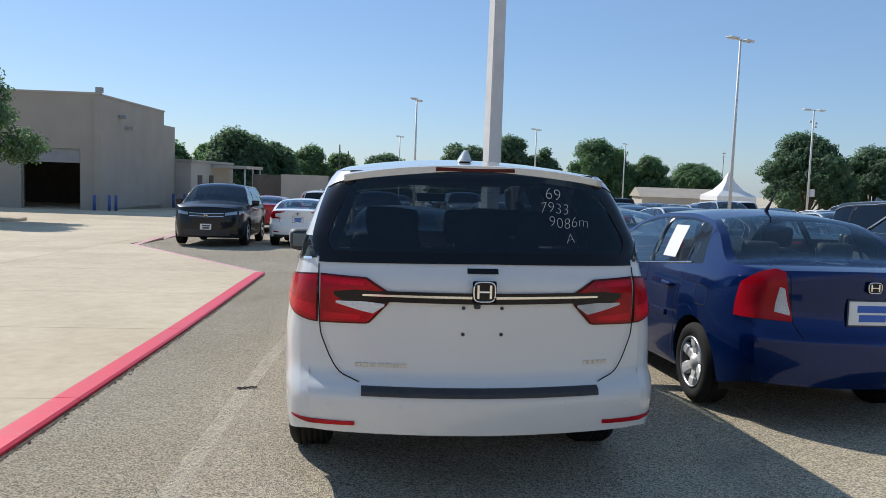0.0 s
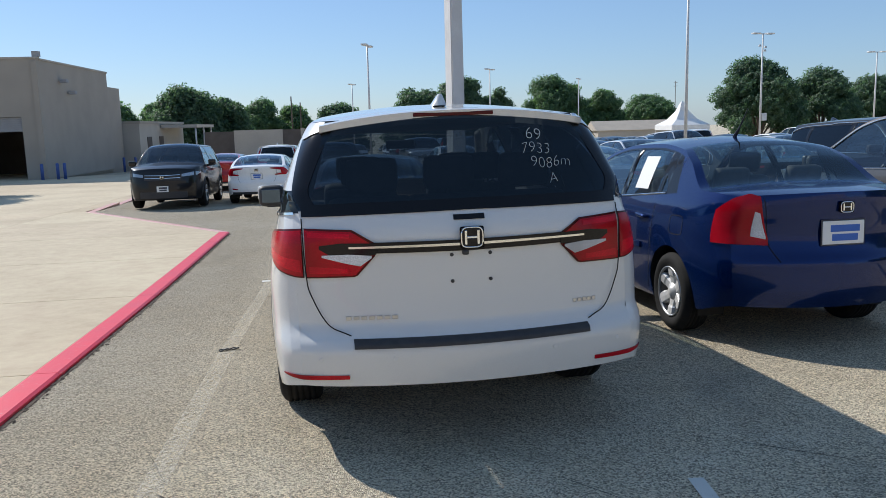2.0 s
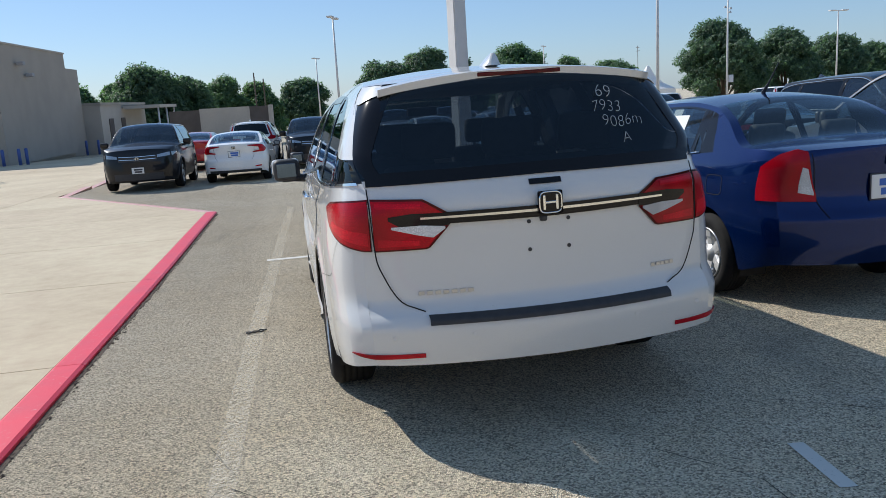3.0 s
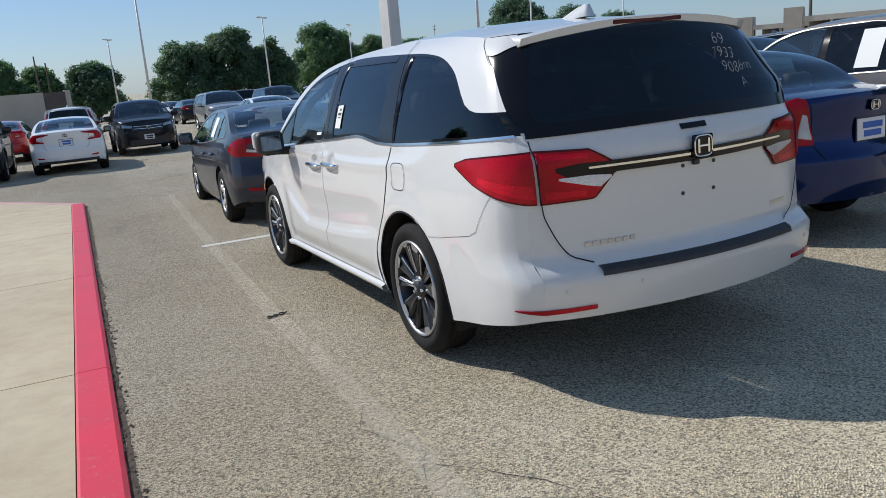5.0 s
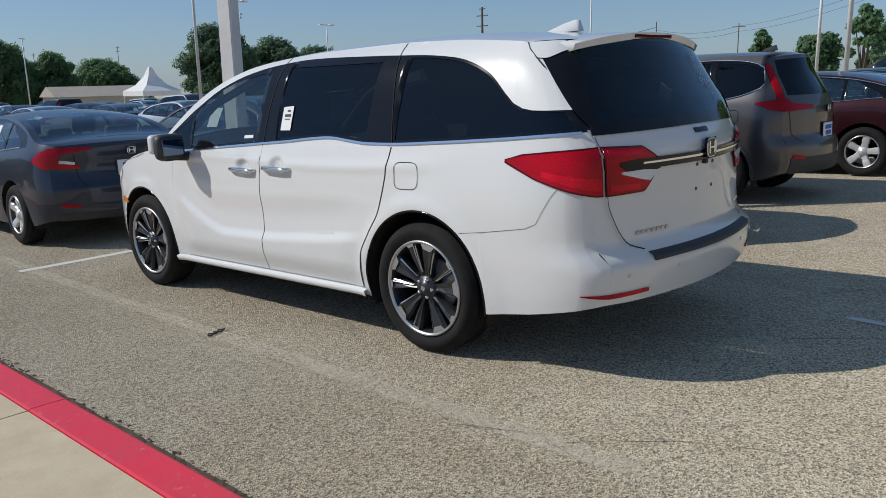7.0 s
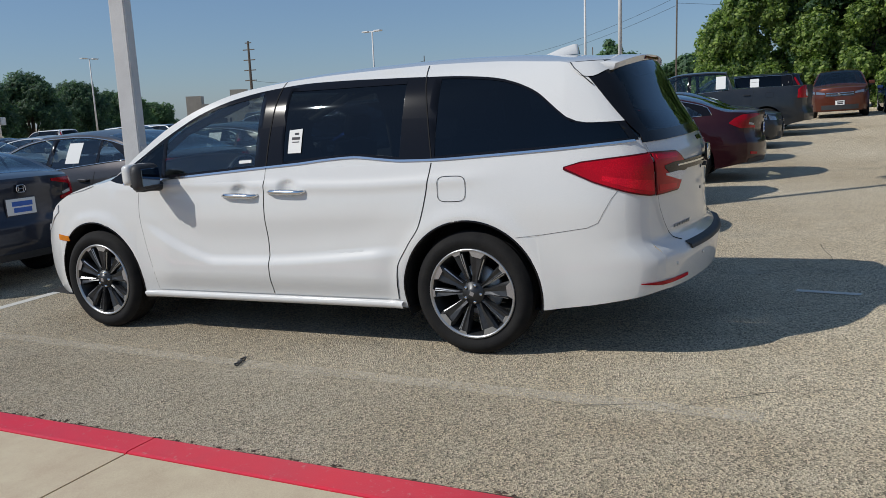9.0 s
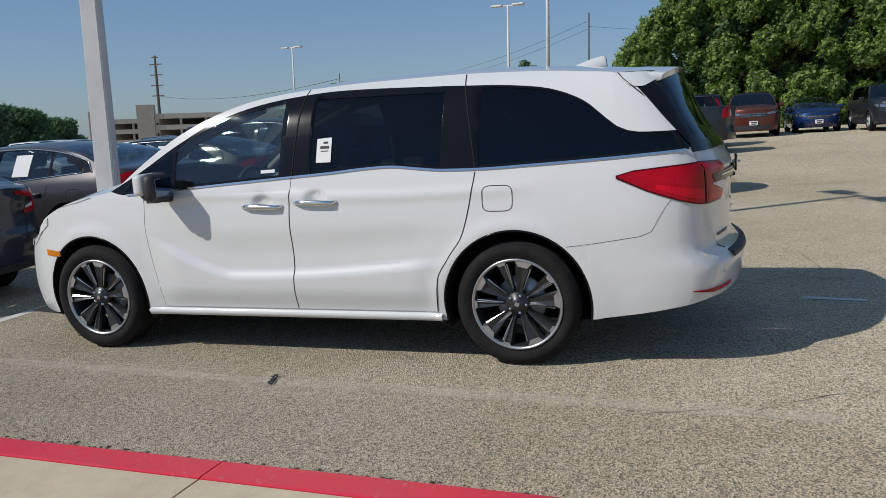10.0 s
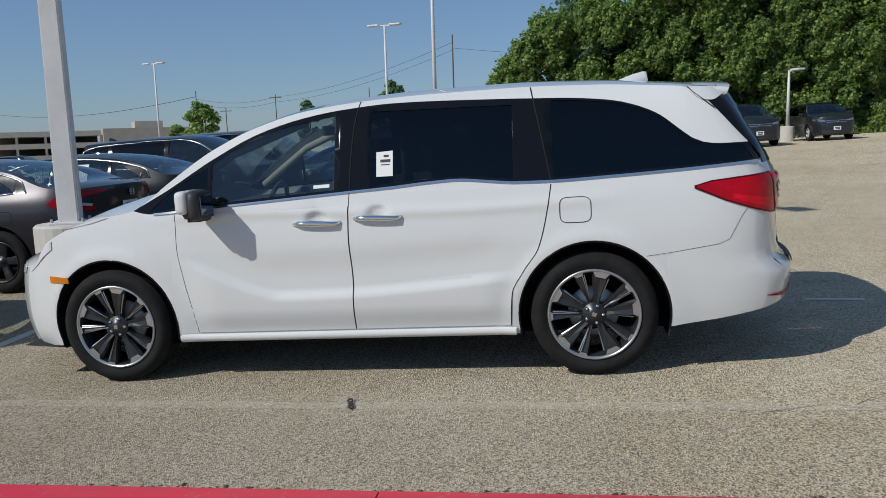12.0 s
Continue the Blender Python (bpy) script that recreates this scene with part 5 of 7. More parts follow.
VAN = dict(
    contour=[(0, 0), (0.2, 0.010), (0.4, 0.036), (0.6, 0.075), (0.7, 0.103), (0.8, 0.142), (0.87, 0.186), (0.92, 0.24), (0.955, 0.315), (0.978, 0.42), (0.992, 0.60), (1.0, 0.95)],
    upper=0.6, sedan=False, yr0=-1.17, yf0=3.97, wb=3.0, wheel=0.365, arch=0.43, wbase=2.80, wt=1.62, bt=-0.6, bbase=-0.9, seat_z=0.62,
    W=[(0.2, 0.915), (0.25, 0.930), (0.3, 0.943), (0.42, 0.960), (0.55, 0.966), (0.67, 0.969), (0.8, 0.970), (0.9, 0.962), (1.05, 0.938), (1.15, 0.912), (1.3, 0.866), (1.42, 0.822), (1.5, 0.788), (1.58, 0.745), (1.64, 0.695), (1.70, 0.62), (1.8, 0.55)],
    yr=[(0.2, -1.05), (0.30, -1.165), (0.38, -1.215), (0.45, -1.232), (0.56, -1.245), (0.595, -1.24), (0.62, -1.19), (0.645, -1.168), (0.8, -1.160), (0.95, -1.165), (1.08, -1.17), (1.16, -1.135), (1.25, -1.08), (1.35, -1.015), (1.55, -0.905), (1.64, -0.84), (1.72, -0.78)],
    yf=[(0.15, 3.86), (0.25, 3.94), (0.45, 3.97), (0.62, 3.96), (0.75, 3.93), (0.85, 3.87), (0.95, 3.75), (1.1, 3.5)],
    u=[(-0.94, 1.612), (-0.53, 1.638), (-0.05, 1.679), (0.45, 1.695), (0.97, 1.692), (1.36, 1.676), (1.71, 1.638), (1.99, 1.565), (2.28, 1.440), (2.57, 1.252), (2.72, 1.14), (2.80, 1.095), (3.0, 1.062), (3.2, 1.02), (3.4, 0.94), (3.6, 0.80), (3.7, 0.74)],
    belt=[(-1.0, 1.195), (-0.9, 1.19), (-0.12, 1.155), (0.22, 1.145), (0.42, 1.148), (0.55, 1.16), (0.76, 1.18), (0.95, 1.172), (1.13, 1.158), (1.42, 1.142), (2.41, 1.085), (2.68, 1.07), (2.8, 1.095), (3.0, 1.2), (3.8, 1.2)],
    bottom=[(-1.0, 0.388), (-0.9, 0.362), (-0.71, 0.322), (-0.44, 0.285), (0.43, 0.262), (2.57, 0.262), (3.43, 0.235), (3.7, 0.21)],
    crown=[(-0.95, 0.045), (-0.5, 0.05), (0.5, 0.055), (1.6, 0.055), (2.3, 0.09), (2.8, 0.11), (3.2, 0.09), (3.7, 0.05)],
    black=[(2.80, 1.095), (2.57, 1.212), (2.28, 1.382), (1.99, 1.520), (1.71, 1.597), (1.47, 1.632), (1.14, 1.652), (0.45, 1.63), (0.3, 1.622), (0.12, 1.612), (-0.14, 1.582), (-0.26, 1.55), (-0.39, 1.492), (-0.53, 1.385), (-0.66, 1.32), (-0.80, 1.302), (-0.95, 1.30)],
    windows=[
        dict(lower=[(2.31, 1.112), (2.68, 1.085)], upper=[(2.31, 1.335), (2.53, 1.215), (2.68, 1.092)], glass=M_TINT),
        dict(lower=[(1.50, 1.158), (2.28, 1.115)], upper=[(1.50, 1.595), (1.84, 1.545), (2.13, 1.44), (2.28, 1.355)], glass=M_LIGHTGLASS, label="lightly tinted front door window"),
        dict(lower=[(0.43, 1.168), (0.76, 1.198), (1.28, 1.172)], upper=[(0.43, 1.592), (1.28, 1.608)], glass=M_TINT, label="dark tinted sliding door window"),
        dict(lower=[(-0.97, 1.208), (0.20, 1.163)], upper=[(-0.97, 1.29), (-0.66, 1.308), (-0.53, 1.372), (-0.39, 1.478), (-0.26, 1.537), (-0.14, 1.568), (0.12, 1.598), (0.20, 1.602)], glass=M_TINT, label="dark tinted rear side window"),
    ],
    dark_glass=M_REARGLASS, back_glass=M_TINT, rear_glass=(1.20, 1.60), rear_full=True, hole=(1.05, 1.80, 0.90, 1.045), feature=van_feature)


def minivan(m):
    s, sh = VAN, Shape(VAN)
    van = thing("minivan", "pearl white minivan with dark tinted windows parked on asphalt", "minivan", m)
    shell(van, sh, M_WHITE, s)
    add_wheels(van, sh, "van", 0.264, 0.235, 1.70)
    interior(van, s, sh, [(1.75, (-0.55, 0.55)), (0.75, (-0.55, 0.55)), (-0.35, (-0.55, 0.0, 0.55))])
    for sgn in (-1, 1):
        part_bm("pillar_trim", tube_bm([(sgn * 0.82, 2.62, 1.12), (sgn * 0.74, 2.2, 1.40), (sgn * 0.64, 1.72, 1.58)], [0.03, 0.028, 0.03], 8), M_SEAT if sgn < 0 else M_BEIGE, van, "pillar trim inside the windscreen", True)
        part_bm("pillar_trim", tube_bm([(sgn * 0.84, 1.40, 1.0), (sgn * 0.66, 1.38, 1.50)], [0.05, 0.03], 8), M_BEIGE, van, "", True)
    part_bm("headliner", box_bm(1.2, 2.2, 0.02, 0, 0.55, 1.625, 0.008, 1), M_BEIGE, van, "beige headliner")
    part_bm("rear_view_mirror", box_bm(0.24, 0.03, 0.07, 0, 1.78, 1.52, 0.015, 2), M_SEAT, van)
    # doors, fuel flap and tailgate stand a little proud of dark gaps
    front_seam = [(0.315, 2.44), (0.42, 2.45), (0.64, 2.49), (0.89, 2.52), (1.06, 2.52)]
    b_seam = [(0.315, 1.42), (0.61, 1.412), (0.88, 1.42), (1.128, 1.41)]
    rear_seam = [(0.315, 0.48), (0.51, 0.462), (0.64, 0.39), (0.77, 0.30), (0.99, 0.24), (1.128, 0.215)]
    off = lambda seam_, d: [(z, y + d) for z, y in seam_]
    for name, a, b in (("front_door", off(b_seam, 0.004), off(front_seam, -0.004)), ("sliding_door", off(rear_seam, 0.004), off(b_seam, -0.004))):
        door_panel(sh, "door_gap", off(a, -0.0055), off(b, 0.0055), 0.0015, M_GAP, van, n=100, cols=70, thick=0.001)
        door_panel(sh, name, a, b, 0.004, M_WHITE, van, "white door panel", n=100, cols=70)
    # upper door seams in the black surround
    for pts in ([(1.13, 1.408), (1.30, 1.40), (1.5, 1.385), (1.675, 1.36)], [(1.14, 0.215), (1.4, 0.262), (1.62, 0.305), (1.69, 0.32)]):
        z = np.linspace(pts[0][0], pts[-1][0], 16)
        for sign in (-1, 1):
            ribbon("door_gap", sh.side(pchip(pts)(z), z, 0.003, sign), 0.007, M_GAP, van, (1, 0, 0))
    th = np.linspace(0, math.tau, 33)
    ring = lambda g: [(0.085 + (0.088 + g) * math.copysign(abs(math.cos(a)) ** 0.45, math.cos(a)), 0.978 + (0.072 + g) * math.copysign(abs(math.sin(a)) ** 0.45, math.sin(a))) for a in th]
    flap = np.array([sh.side(y, z, 0.003, -1) for y, z in ring(0)])
    ribbon("fuel_flap_gap", flap, 0.0035, M_GAP, van, (1, 0, 0))
    # chrome belt line
    for sign in (-1, 1):
        Y = np.linspace(-0.985, 2.66, 90)
        b = sh.belt(Y)
        vv, ff = slab(sh.side(np.repeat(Y, 2), (b[:, None] + np.array([-0.006, 0.006])).ravel(), 0.008, sign), sh.side(np.repeat(Y, 2), (b[:, None] + np.array([-0.006, 0.006])).ravel(), 0.0, sign), 90, 2, sign < 0)
        part("belt_trim", vv, ff, M_CHROME, van, "chrome belt trim")
        Y = np.linspace(0.45, 2.55, 50)
        zz = np.stack([np.full(50, 0.250), np.full(50, 0.262), np.full(50, 0.295), np.full(50, 0.305)], -1)
        oo = [sh.side(Y, zz[:, k], o, sign) for k, o in enumerate((0.0, 0.030, 0.034, 0.004))]
        part("side_skirt", np.stack(oo, 1).reshape(-1, 3), quads(50, 4, sign < 0), M_WHITE, van, "white side skirt")
        # arch lips
        for yc in (0.0, 3.0):
            A = np.linspace(-0.22, math.pi + 0.22, 40)
            P = [sh.side(yc + 0.43 * math.cos(a), max(0.27, 0.365 + 0.43 * math.sin(a)), -0.002, sign) for a in A]
            part_bm("arch_lip", tube_bm(P, [0.007] * 40, 6, False), M_TRIM, van, smooth=True)
        seam_pts = [sh.side(y, z, 0.002, sign) for y, z in ((-0.30, 0.70), (-0.45, 0.715), (-0.59, 0.735), (-0.70, 0.75), (-0.76, 0.775), (-0.79, 0.83), (-0.83, 0.90), (-0.86, 0.94))]
        ribbon("bumper_gap", seam_pts, 0.002, M_GAP, van, (1, 0, 0))
        seam_pts = [sh.side(y, z, 0.002, sign) for y, z in ((3.36, 0.985), (3.25, 1.005), (3.1, 1.03), (2.98, 1.06))]
        ribbon("bonnet_gap", seam_pts, 0.006, M_GAP, van, (0, 0, 1))
    # tail lamps: an outer lens on the body, an inner one on the tailgate with a black wedge and a clear lens
    corner_panel(sh, "tail_lamp", [(-0.04, 0.904), (0.0, 0.905), (0.11, 0.938), (0.27, 0.995), (0.42, 1.068)], [(-0.04, 1.119), (0.0, 1.118), (0.19, 1.106), (0.34, 1.094), (0.42, 1.076)], 0.012, M_RED, van, "red wrap-around tail lamp", 40, 7, inner=0.778)
    corner_panel(sh, "lamp_rim", [(-0.04, 0.896), (0.0, 0.897), (0.11, 0.930), (0.27, 0.987), (0.433, 1.062)], [(-0.04, 1.127), (0.0, 1.126), (0.19, 1.114), (0.34, 1.102), (0.433, 1.078)], 0.008, M_BRAKE, van, "dark edge of the lamp", 40, 3, inner=0.776)
    # brighter bands laid on the lenses as their painted glow
    corner_panel(sh, "lens_glow", [(-0.035, 0.922), (0.0, 0.925), (0.11, 0.958), (0.23, 1.0)], [(-0.035, 0.978), (0.0, 0.982), (0.11, 1.0), (0.23, 1.022)], 0.0138, M_LENS_GLOW, van, "brighter red band painted as glow in the lens", 24, 4, inner=0.784)
    end_panel(sh, "tail_lamp", [(0.455, 1.0), (0.54, 0.905), (0.765, 0.902)], [(0.455, 1.045), (0.55, 1.108), (0.765, 1.118)], 0.012, M_RED, van, "red tail lamp", 20, 7, mirror=True)
    end_panel(sh, "lamp_rim", [(0.445, 0.993), (0.535, 0.897), (0.766, 0.894)], [(0.445, 1.053), (0.545, 1.116), (0.766, 1.127)], 0.008, M_BRAKE, van, "dark edge of the lamp", 20, 3, mirror=True)
    end_panel(sh, "lens_glow", [(0.575, 0.915), (0.75, 0.915)], [(0.575, 0.938), (0.75, 0.950)], 0.0135, M_LENS_GLOW, van, "brighter red band painted as glow in the lens", 10, 4, mirror=True)
    end_panel(sh, "lens_glow", [(0.56, 1.078), (0.75, 1.085)], [(0.56, 1.100), (0.75, 1.110)], 0.0135, M_LENS_GLOW, van, "brighter red band painted as glow in the lens", 10, 4, mirror=True)
    end_panel(sh, "lamp_recess", [(0.44, 1.0), (0.56, 0.985), (0.66, 1.005), (0.70, 1.03)], [(0.44, 1.052), (0.60, 1.057), (0.70, 1.046)], 0.016, M_TRIM, van, "black recess in the lamp", 14, 3, mirror=True)
    end_panel(sh, "reversing_lamp", [(0.462, 0.985), (0.515, 0.948), (0.58, 0.962), (0.69, 0.992)], [(0.462, 0.995), (0.56, 1.004), (0.69, 1.002)], 0.018, M_CLEAR, van, "clear reversing lamp", 14, 4, mirror=True)
    end_panel(sh, "trim_bar", [(-0.50, 1.005), (0, 1.0), (0.50, 1.005)], [(-0.46, 1.055), (0, 1.052), (0.46, 1.055)], 0.014, M_TRIM, van, "gloss black bar between the lamps", 30, 4)
    end_panel(sh, "chrome_strip", [(-0.565, 1.030), (0, 1.026), (0.565, 1.030)], [(-0.565, 1.039), (0, 1.038), (0.565, 1.039)], 0.020, M_CHROME, van, "chrome strip", 30, 3)
    emblem(van, sh, 1.062, 0.112, 0.102, off=0.022)
    # tailgate
    xs = [(0.625, 0.575), (0.66, 0.66), (0.70, 0.695), (0.78, 0.735), (0.86, 0.762), (1.0, 0.771), (1.17, 0.775)]
    z = np.linspace(0.625, 1.17, 40)
    x = pchip(xs)(z)
    for sgn in (1, -1):
        ribbon("tailgate_gap", sh.back(sgn * x, z, 0.0145), 0.006, M_GAP, van, (0, 1, 0))
    X = np.linspace(-0.58, 0.58, 20)
    ribbon("tailgate_gap", sh.back(X, np.full(20, 0.624), 0.006), 0.006, M_GAP, van, (0, 1, 0))
    end_panel(sh, "glass_trim", [(-0.775, 1.178), (0, 1.186), (0.775, 1.178)], [(-0.775, 1.235), (0, 1.238), (0.775, 1.235)], 0.006, M_TRIM, van, "", 30, 3)
    end_panel(sh, "step_pad", [(-0.575, 0.572), (0.575, 0.572)], [(-0.565, 0.612), (0.565, 0.612)], 0.008, M_PLASTIC, van, "dark ribbed step pad on the bumper", 24, 4)
    corner_panel(sh, "reflector", [(-0.215, 0.426), (0.0, 0.419), (0.10, 0.436)], [(-0.215, 0.445), (0.0, 0.441), (0.10, 0.440)], 0.007, M_RED, van, "red bumper reflector", 20, 3)
    end_panel(sh, "release_pad", [(-0.075, 1.142), (0.072, 1.142)], [(-0.075, 1.166), (0.072, 1.166)], 0.006, M_TRIM, van, "", 6, 3)
    for xx in (-0.093, 0.089):
        for zz in (0.857, 0.982):
            p = sh.back(xx, zz, 0.002)
            part_bm("screw_hole", tube_bm([(p[0], p[1] - 0.002, p[2]), (p[0], p[1] + 0.004, p[2])], [0.009, 0.009], 10), M_PLASTIC, van)
    part_bm("camera_nub", box_bm(0.03, 0.03, 0.025, -0.03, float(sh.back(0, 0.992, 0.008)[1]), 0.992, 0.008, 2), M_PLASTIC, van)
    for xx in (-0.72, -0.38, 0.38, 0.72):
        p = sh.back(xx, 0.52, 0.002)
        part_bm("parking_sensor", tube_bm([(p[0], p[1] - 0.002, p[2]), (p[0], p[1] + 0.01, p[2])], [0.010, 0.010], 12), M_WHITE, van)
    for x0, w, n, zz in ((-0.60, 0.25, 7, 0.702), (0.50, 0.13, 5, 0.715)):
        for k in range(n):
            cx = x0 + (k + 0.5) * w / n
            p = sh.back(cx, zz, 0.004)
            part_bm("badge_bar", box_bm(w / n * 0.74, 0.003, 0.018, p[0], p[1], zz, 0.001, 1), M_BADGE, van)
    # spoiler with its high brake lamp
    bm = bmesh.new()
    rows = []
    for x_ in np.linspace(-0.665, 0.665, 23):
        a = abs(x_) / 0.665
        yb, z0 = -0.885 + 0.075 * a ** 2.4, 1.680 - 0.056 * a ** 2.2
        rows.append([bm.verts.new((x_, y_, z_)) for y_, z_ in ((-0.50, z0 + 0.001), (-0.70, z0 - 0.004), (yb + 0.02, z0 - 0.017), (yb, z0 - 0.022), (yb, z0 - 0.0225), (yb + 0.012, z0 - 0.064 + 0.012 * a), (yb + 0.0125, z0 - 0.0645 + 0.012 * a), (yb + 0.15, z0 - 0.078))])
    for r0, r1 in zip(rows, rows[1:]):
        for i in (0, 1, 2, 4, 6):
            bm.faces.new((r0[i], r1[i], r1[i + 1], r0[i + 1]))
    bm.faces.new(rows[0])
    bm.faces.new(rows[-1][::-1])
    bmesh.ops.recalc_face_normals(bm, faces=bm.faces[:])
    sp = part_bm("spoiler", bm, M_WHITE, van, "white roof spoiler", True)
    part_bm("brake_lamp", box_bm(0.40, 0.012, 0.020, -0.01, -0.876, 1.640, 0.005, 2), M_BRAKE, sp, "dark red high brake lamp")
    door_panel(sh, "corner_trim", [(1.2, -1.06), (1.63, -1.085)], [(1.2, -1.025), (1.3, -1.007), (1.5, -0.95), (1.63, -0.89)], 0.004, M_TRIM, van, "gloss black corner trim")
    side_panel(sh, "spoiler_wing", [(-1.05, 1.578), (-0.95, 1.545), (-0.88, 1.552), (-0.80, 1.600)], [(-1.05, 1.626), (-0.80, 1.628)], 0.012, M_WHITE, sp, "white side wing of the spoiler", 14, 5)
    for sign in (-1, 1):
        ribbon("spoiler_gap", [sh.side(y, z, 0.014, sign) for y, z in ((-0.78, 1.628), (-0.82, 1.595), (-0.885, 1.549), (-0.93, 1.50))], 0.006, M_GAP, van, (1, 0, 0))
    part_bm("shark_fin", fin_bm(0, -0.30, 1.706, 0.25, 0.064), M_WHITE, van, "white shark fin aerial", True)
    mirror(van, sh, 2.33, 1.075, M_WHITE, 0.92)
    smooth_side = Shape(dict(VAN, feature=van_creases))
    handle(van, smooth_side, 1.61, 0.968, M_CHROME, length=0.29)
    handle(van, smooth_side, 1.235, 0.985, M_CHROME, length=0.29)
    side_panel(sh, "marker_lamp", [(3.29, 0.655), (3.44, 0.66)], [(3.29, 0.692), (3.44, 0.702)], 0.006, M_AMBER, van, "amber side marker lamp", 6, 3)
    side_panel(sh, "headlamp", [(3.40, 0.875), (3.55, 0.785), (3.66, 0.725)], [(3.40, 0.925), (3.55, 0.832), (3.66, 0.757)], 0.006, M_CLEAR, van, "clear headlamp", 10, 4)
    end_panel(sh, "headlamp", [(0.45, 0.70), (0.78, 0.71)], [(0.45, 0.74), (0.78, 0.76)], 0.008, M_CLEAR, van, "clear headlamp", 10, 4, front=True, mirror=True)
    end_panel(sh, "grille", [(-0.5, 0.46), (0.5, 0.46)], [(-0.5, 0.72), (0.5, 0.72)], 0.004, M_PLASTIC, van, "black grille", 12, 5, front=True)
    # sheet in the sliding door window, with its print
    side_panel(sh, "window_sheet", [(1.14, 1.222), (1.24, 1.222)], [(1.14, 1.37), (1.24, 1.365)], 0.003, M_PAPER, van, "small white sheet taped to the window", 5, 4, both=False, thick=0.001)
    for zz, a, b, hh in ((1.335, 1.165, 1.195, 0.012), (1.305, 1.155, 1.215, 0.016), (1.288, 1.16, 1.21, 0.005)):
        side_panel(sh, "print_bar", [(a, zz), (b, zz)], [(a, zz + hh), (b, zz + hh)], 0.005, M_PRINT, van, "", 4, 2, both=False, thick=0.001)
    side_panel(sh, "inspection_sticker", [(1.53, 1.175), (1.63, 1.172)], [(1.53, 1.195), (1.63, 1.192)], 0.0, M_PAPER, van, "", 4, 2, both=False, thick=0.001)
    # figures written on the rear window
    for text, x_, z_, size in (("69", 0.335, 1.497, 0.085), ("7933", 0.305, 1.432, 0.076), ("9086m", 0.345, 1.362, 0.076), ("A", 0.425, 1.290, 0.072)):
        cu = bpy.data.curves.new("marker_writing", "FONT")
        cu.body, cu.size, cu.extrude, cu.offset, cu.shear, cu.space_character = text, size, 0.0005, -0.0022, 0.08, 1.02
        tmp = new("marker_writing", cu)
        me = bpy.data.meshes.new_from_object(tmp.evaluated_get(bpy.context.evaluated_depsgraph_get()))
        bpy.data.objects.remove(tmp)
        me.materials.append(M_CHALK)
        co = [(v.co.x + x_, v.co.y + z_) for v in me.vertices]
        for v, (a, b) in zip(me.vertices, co):
            v.co = Vector(sh.back(a, b + 0.006 * math.sin(a * 40), 0.006 + 0.022 * float(smooth01((b - 1.36) / 0.2))))
        ob = new("marker_writing", me)
        ob.parent = van
        tagged(ob, "white marker figures on the glass")
    return van


minivan(SLOPE @ pose(0, 0, 0, 0, -0.6, 0) @ Matrix.Translation((0, 0, 0.012)))


# ---- other vehicles ----
SMALL_SEDAN = generic("sedan", 4.28, 0.818, 1.47, 2.5, 0.94, 0.30, 0.95, 0.98, 1.075, 2.32, 1.42, 0.22, -0.36, quarter=0.54, back_q=0.86)
MID_SEDAN = generic("sedan", 4.63, 0.90, 1.416, 2.7, 1.02, 0.32, 0.92, 0.95, 1.06, 2.58, 1.55, 0.30, -0.60, quarter=0.42, back_q=0.86)
LONG_SEDAN = generic("sedan", 4.88, 0.93, 1.45, 2.83, 1.08, 0.335, 0.93, 0.96, 1.08, 2.66, 1.62, 0.30, -0.60, quarter=0.40, back_q=0.87)
COMPACT_SUV = generic("suv", 4.6, 0.925, 1.69, 2.66, 0.98, 0.35, 1.10, 1.10, 1.10, 2.52, 1.65, -0.35, -0.7)
PICKUP = generic("sedan", 5.85, 1.0, 1.93, 3.65, 1.18, 0.40, 1.28, 1.30, 1.36, 3.35, 2.45, 1.05, 0.85)
LARGE_SUV = generic("suv", 4.95, 0.99, 1.77, 2.82, 1.08, 0.37, 1.14, 1.16, 1.14, 2.62, 1.80, -0.45, -0.8)


# the compact suv has a rising window line that ends in a point before a painted rear pillar
_u = pchip(COMPACT_SUV["u"])
COMPACT_SUV["belt"] = [p for p in COMPACT_SUV["belt"] if p[0] > 0.35] + [(0.30, 1.118), (0.05, 1.13), (-0.25, 1.18), (-0.50, 1.275), (-0.68, 1.365), (-0.765, 1.375)]
_b = pchip(COMPACT_SUV["belt"])
COMPACT_SUV["qd"] = 0.13
_w0, _top = COMPACT_SUV["windows"][0], [(0.60, 0.075), (0.08, 0.075), (-0.2, 0.085), (-0.37, 0.115), (-0.47, 0.155), (-0.55, 0.20)]
COMPACT_SUV["windows"][1] = dict(lower=[(y, float(_b(y)) + 0.018) for y in (0.14, 0.4, 0.7, 1.0, COMPACT_SUV["yb"] - 0.05)], upper=[(y, float(_u(y)) - 0.075) for y in (0.14, 0.4, 0.7, 1.0, COMPACT_SUV["yb"] - 0.05)], glass=M_TINT)
COMPACT_SUV["windows"][2] = dict(lower=[(y, float(_b(y)) + 0.018) for y in (-0.55, -0.45, -0.25, 0.05)], upper=[(y, float(_u(y)) - d) for y, d in _top[1:]], glass=M_TINT)
COMPACT_SUV["black"] = [p for p in COMPACT_SUV["black"] if p[0] > 0.65] + [(y, float(_u(y)) - d + 0.03) for y, d in _top] + [(-0.61, float(_b(-0.61)) + 0.005)]
for _s in (COMPACT_SUV, LARGE_SUV, LONG_SEDAN):
    _s["chrome_top"] = True


def at(x, y, heading=0.0):
    return Matrix.Translation((x, y, gz(x, y))) @ SLOPE @ pose(0, 0, 0, 0, 0, heading)


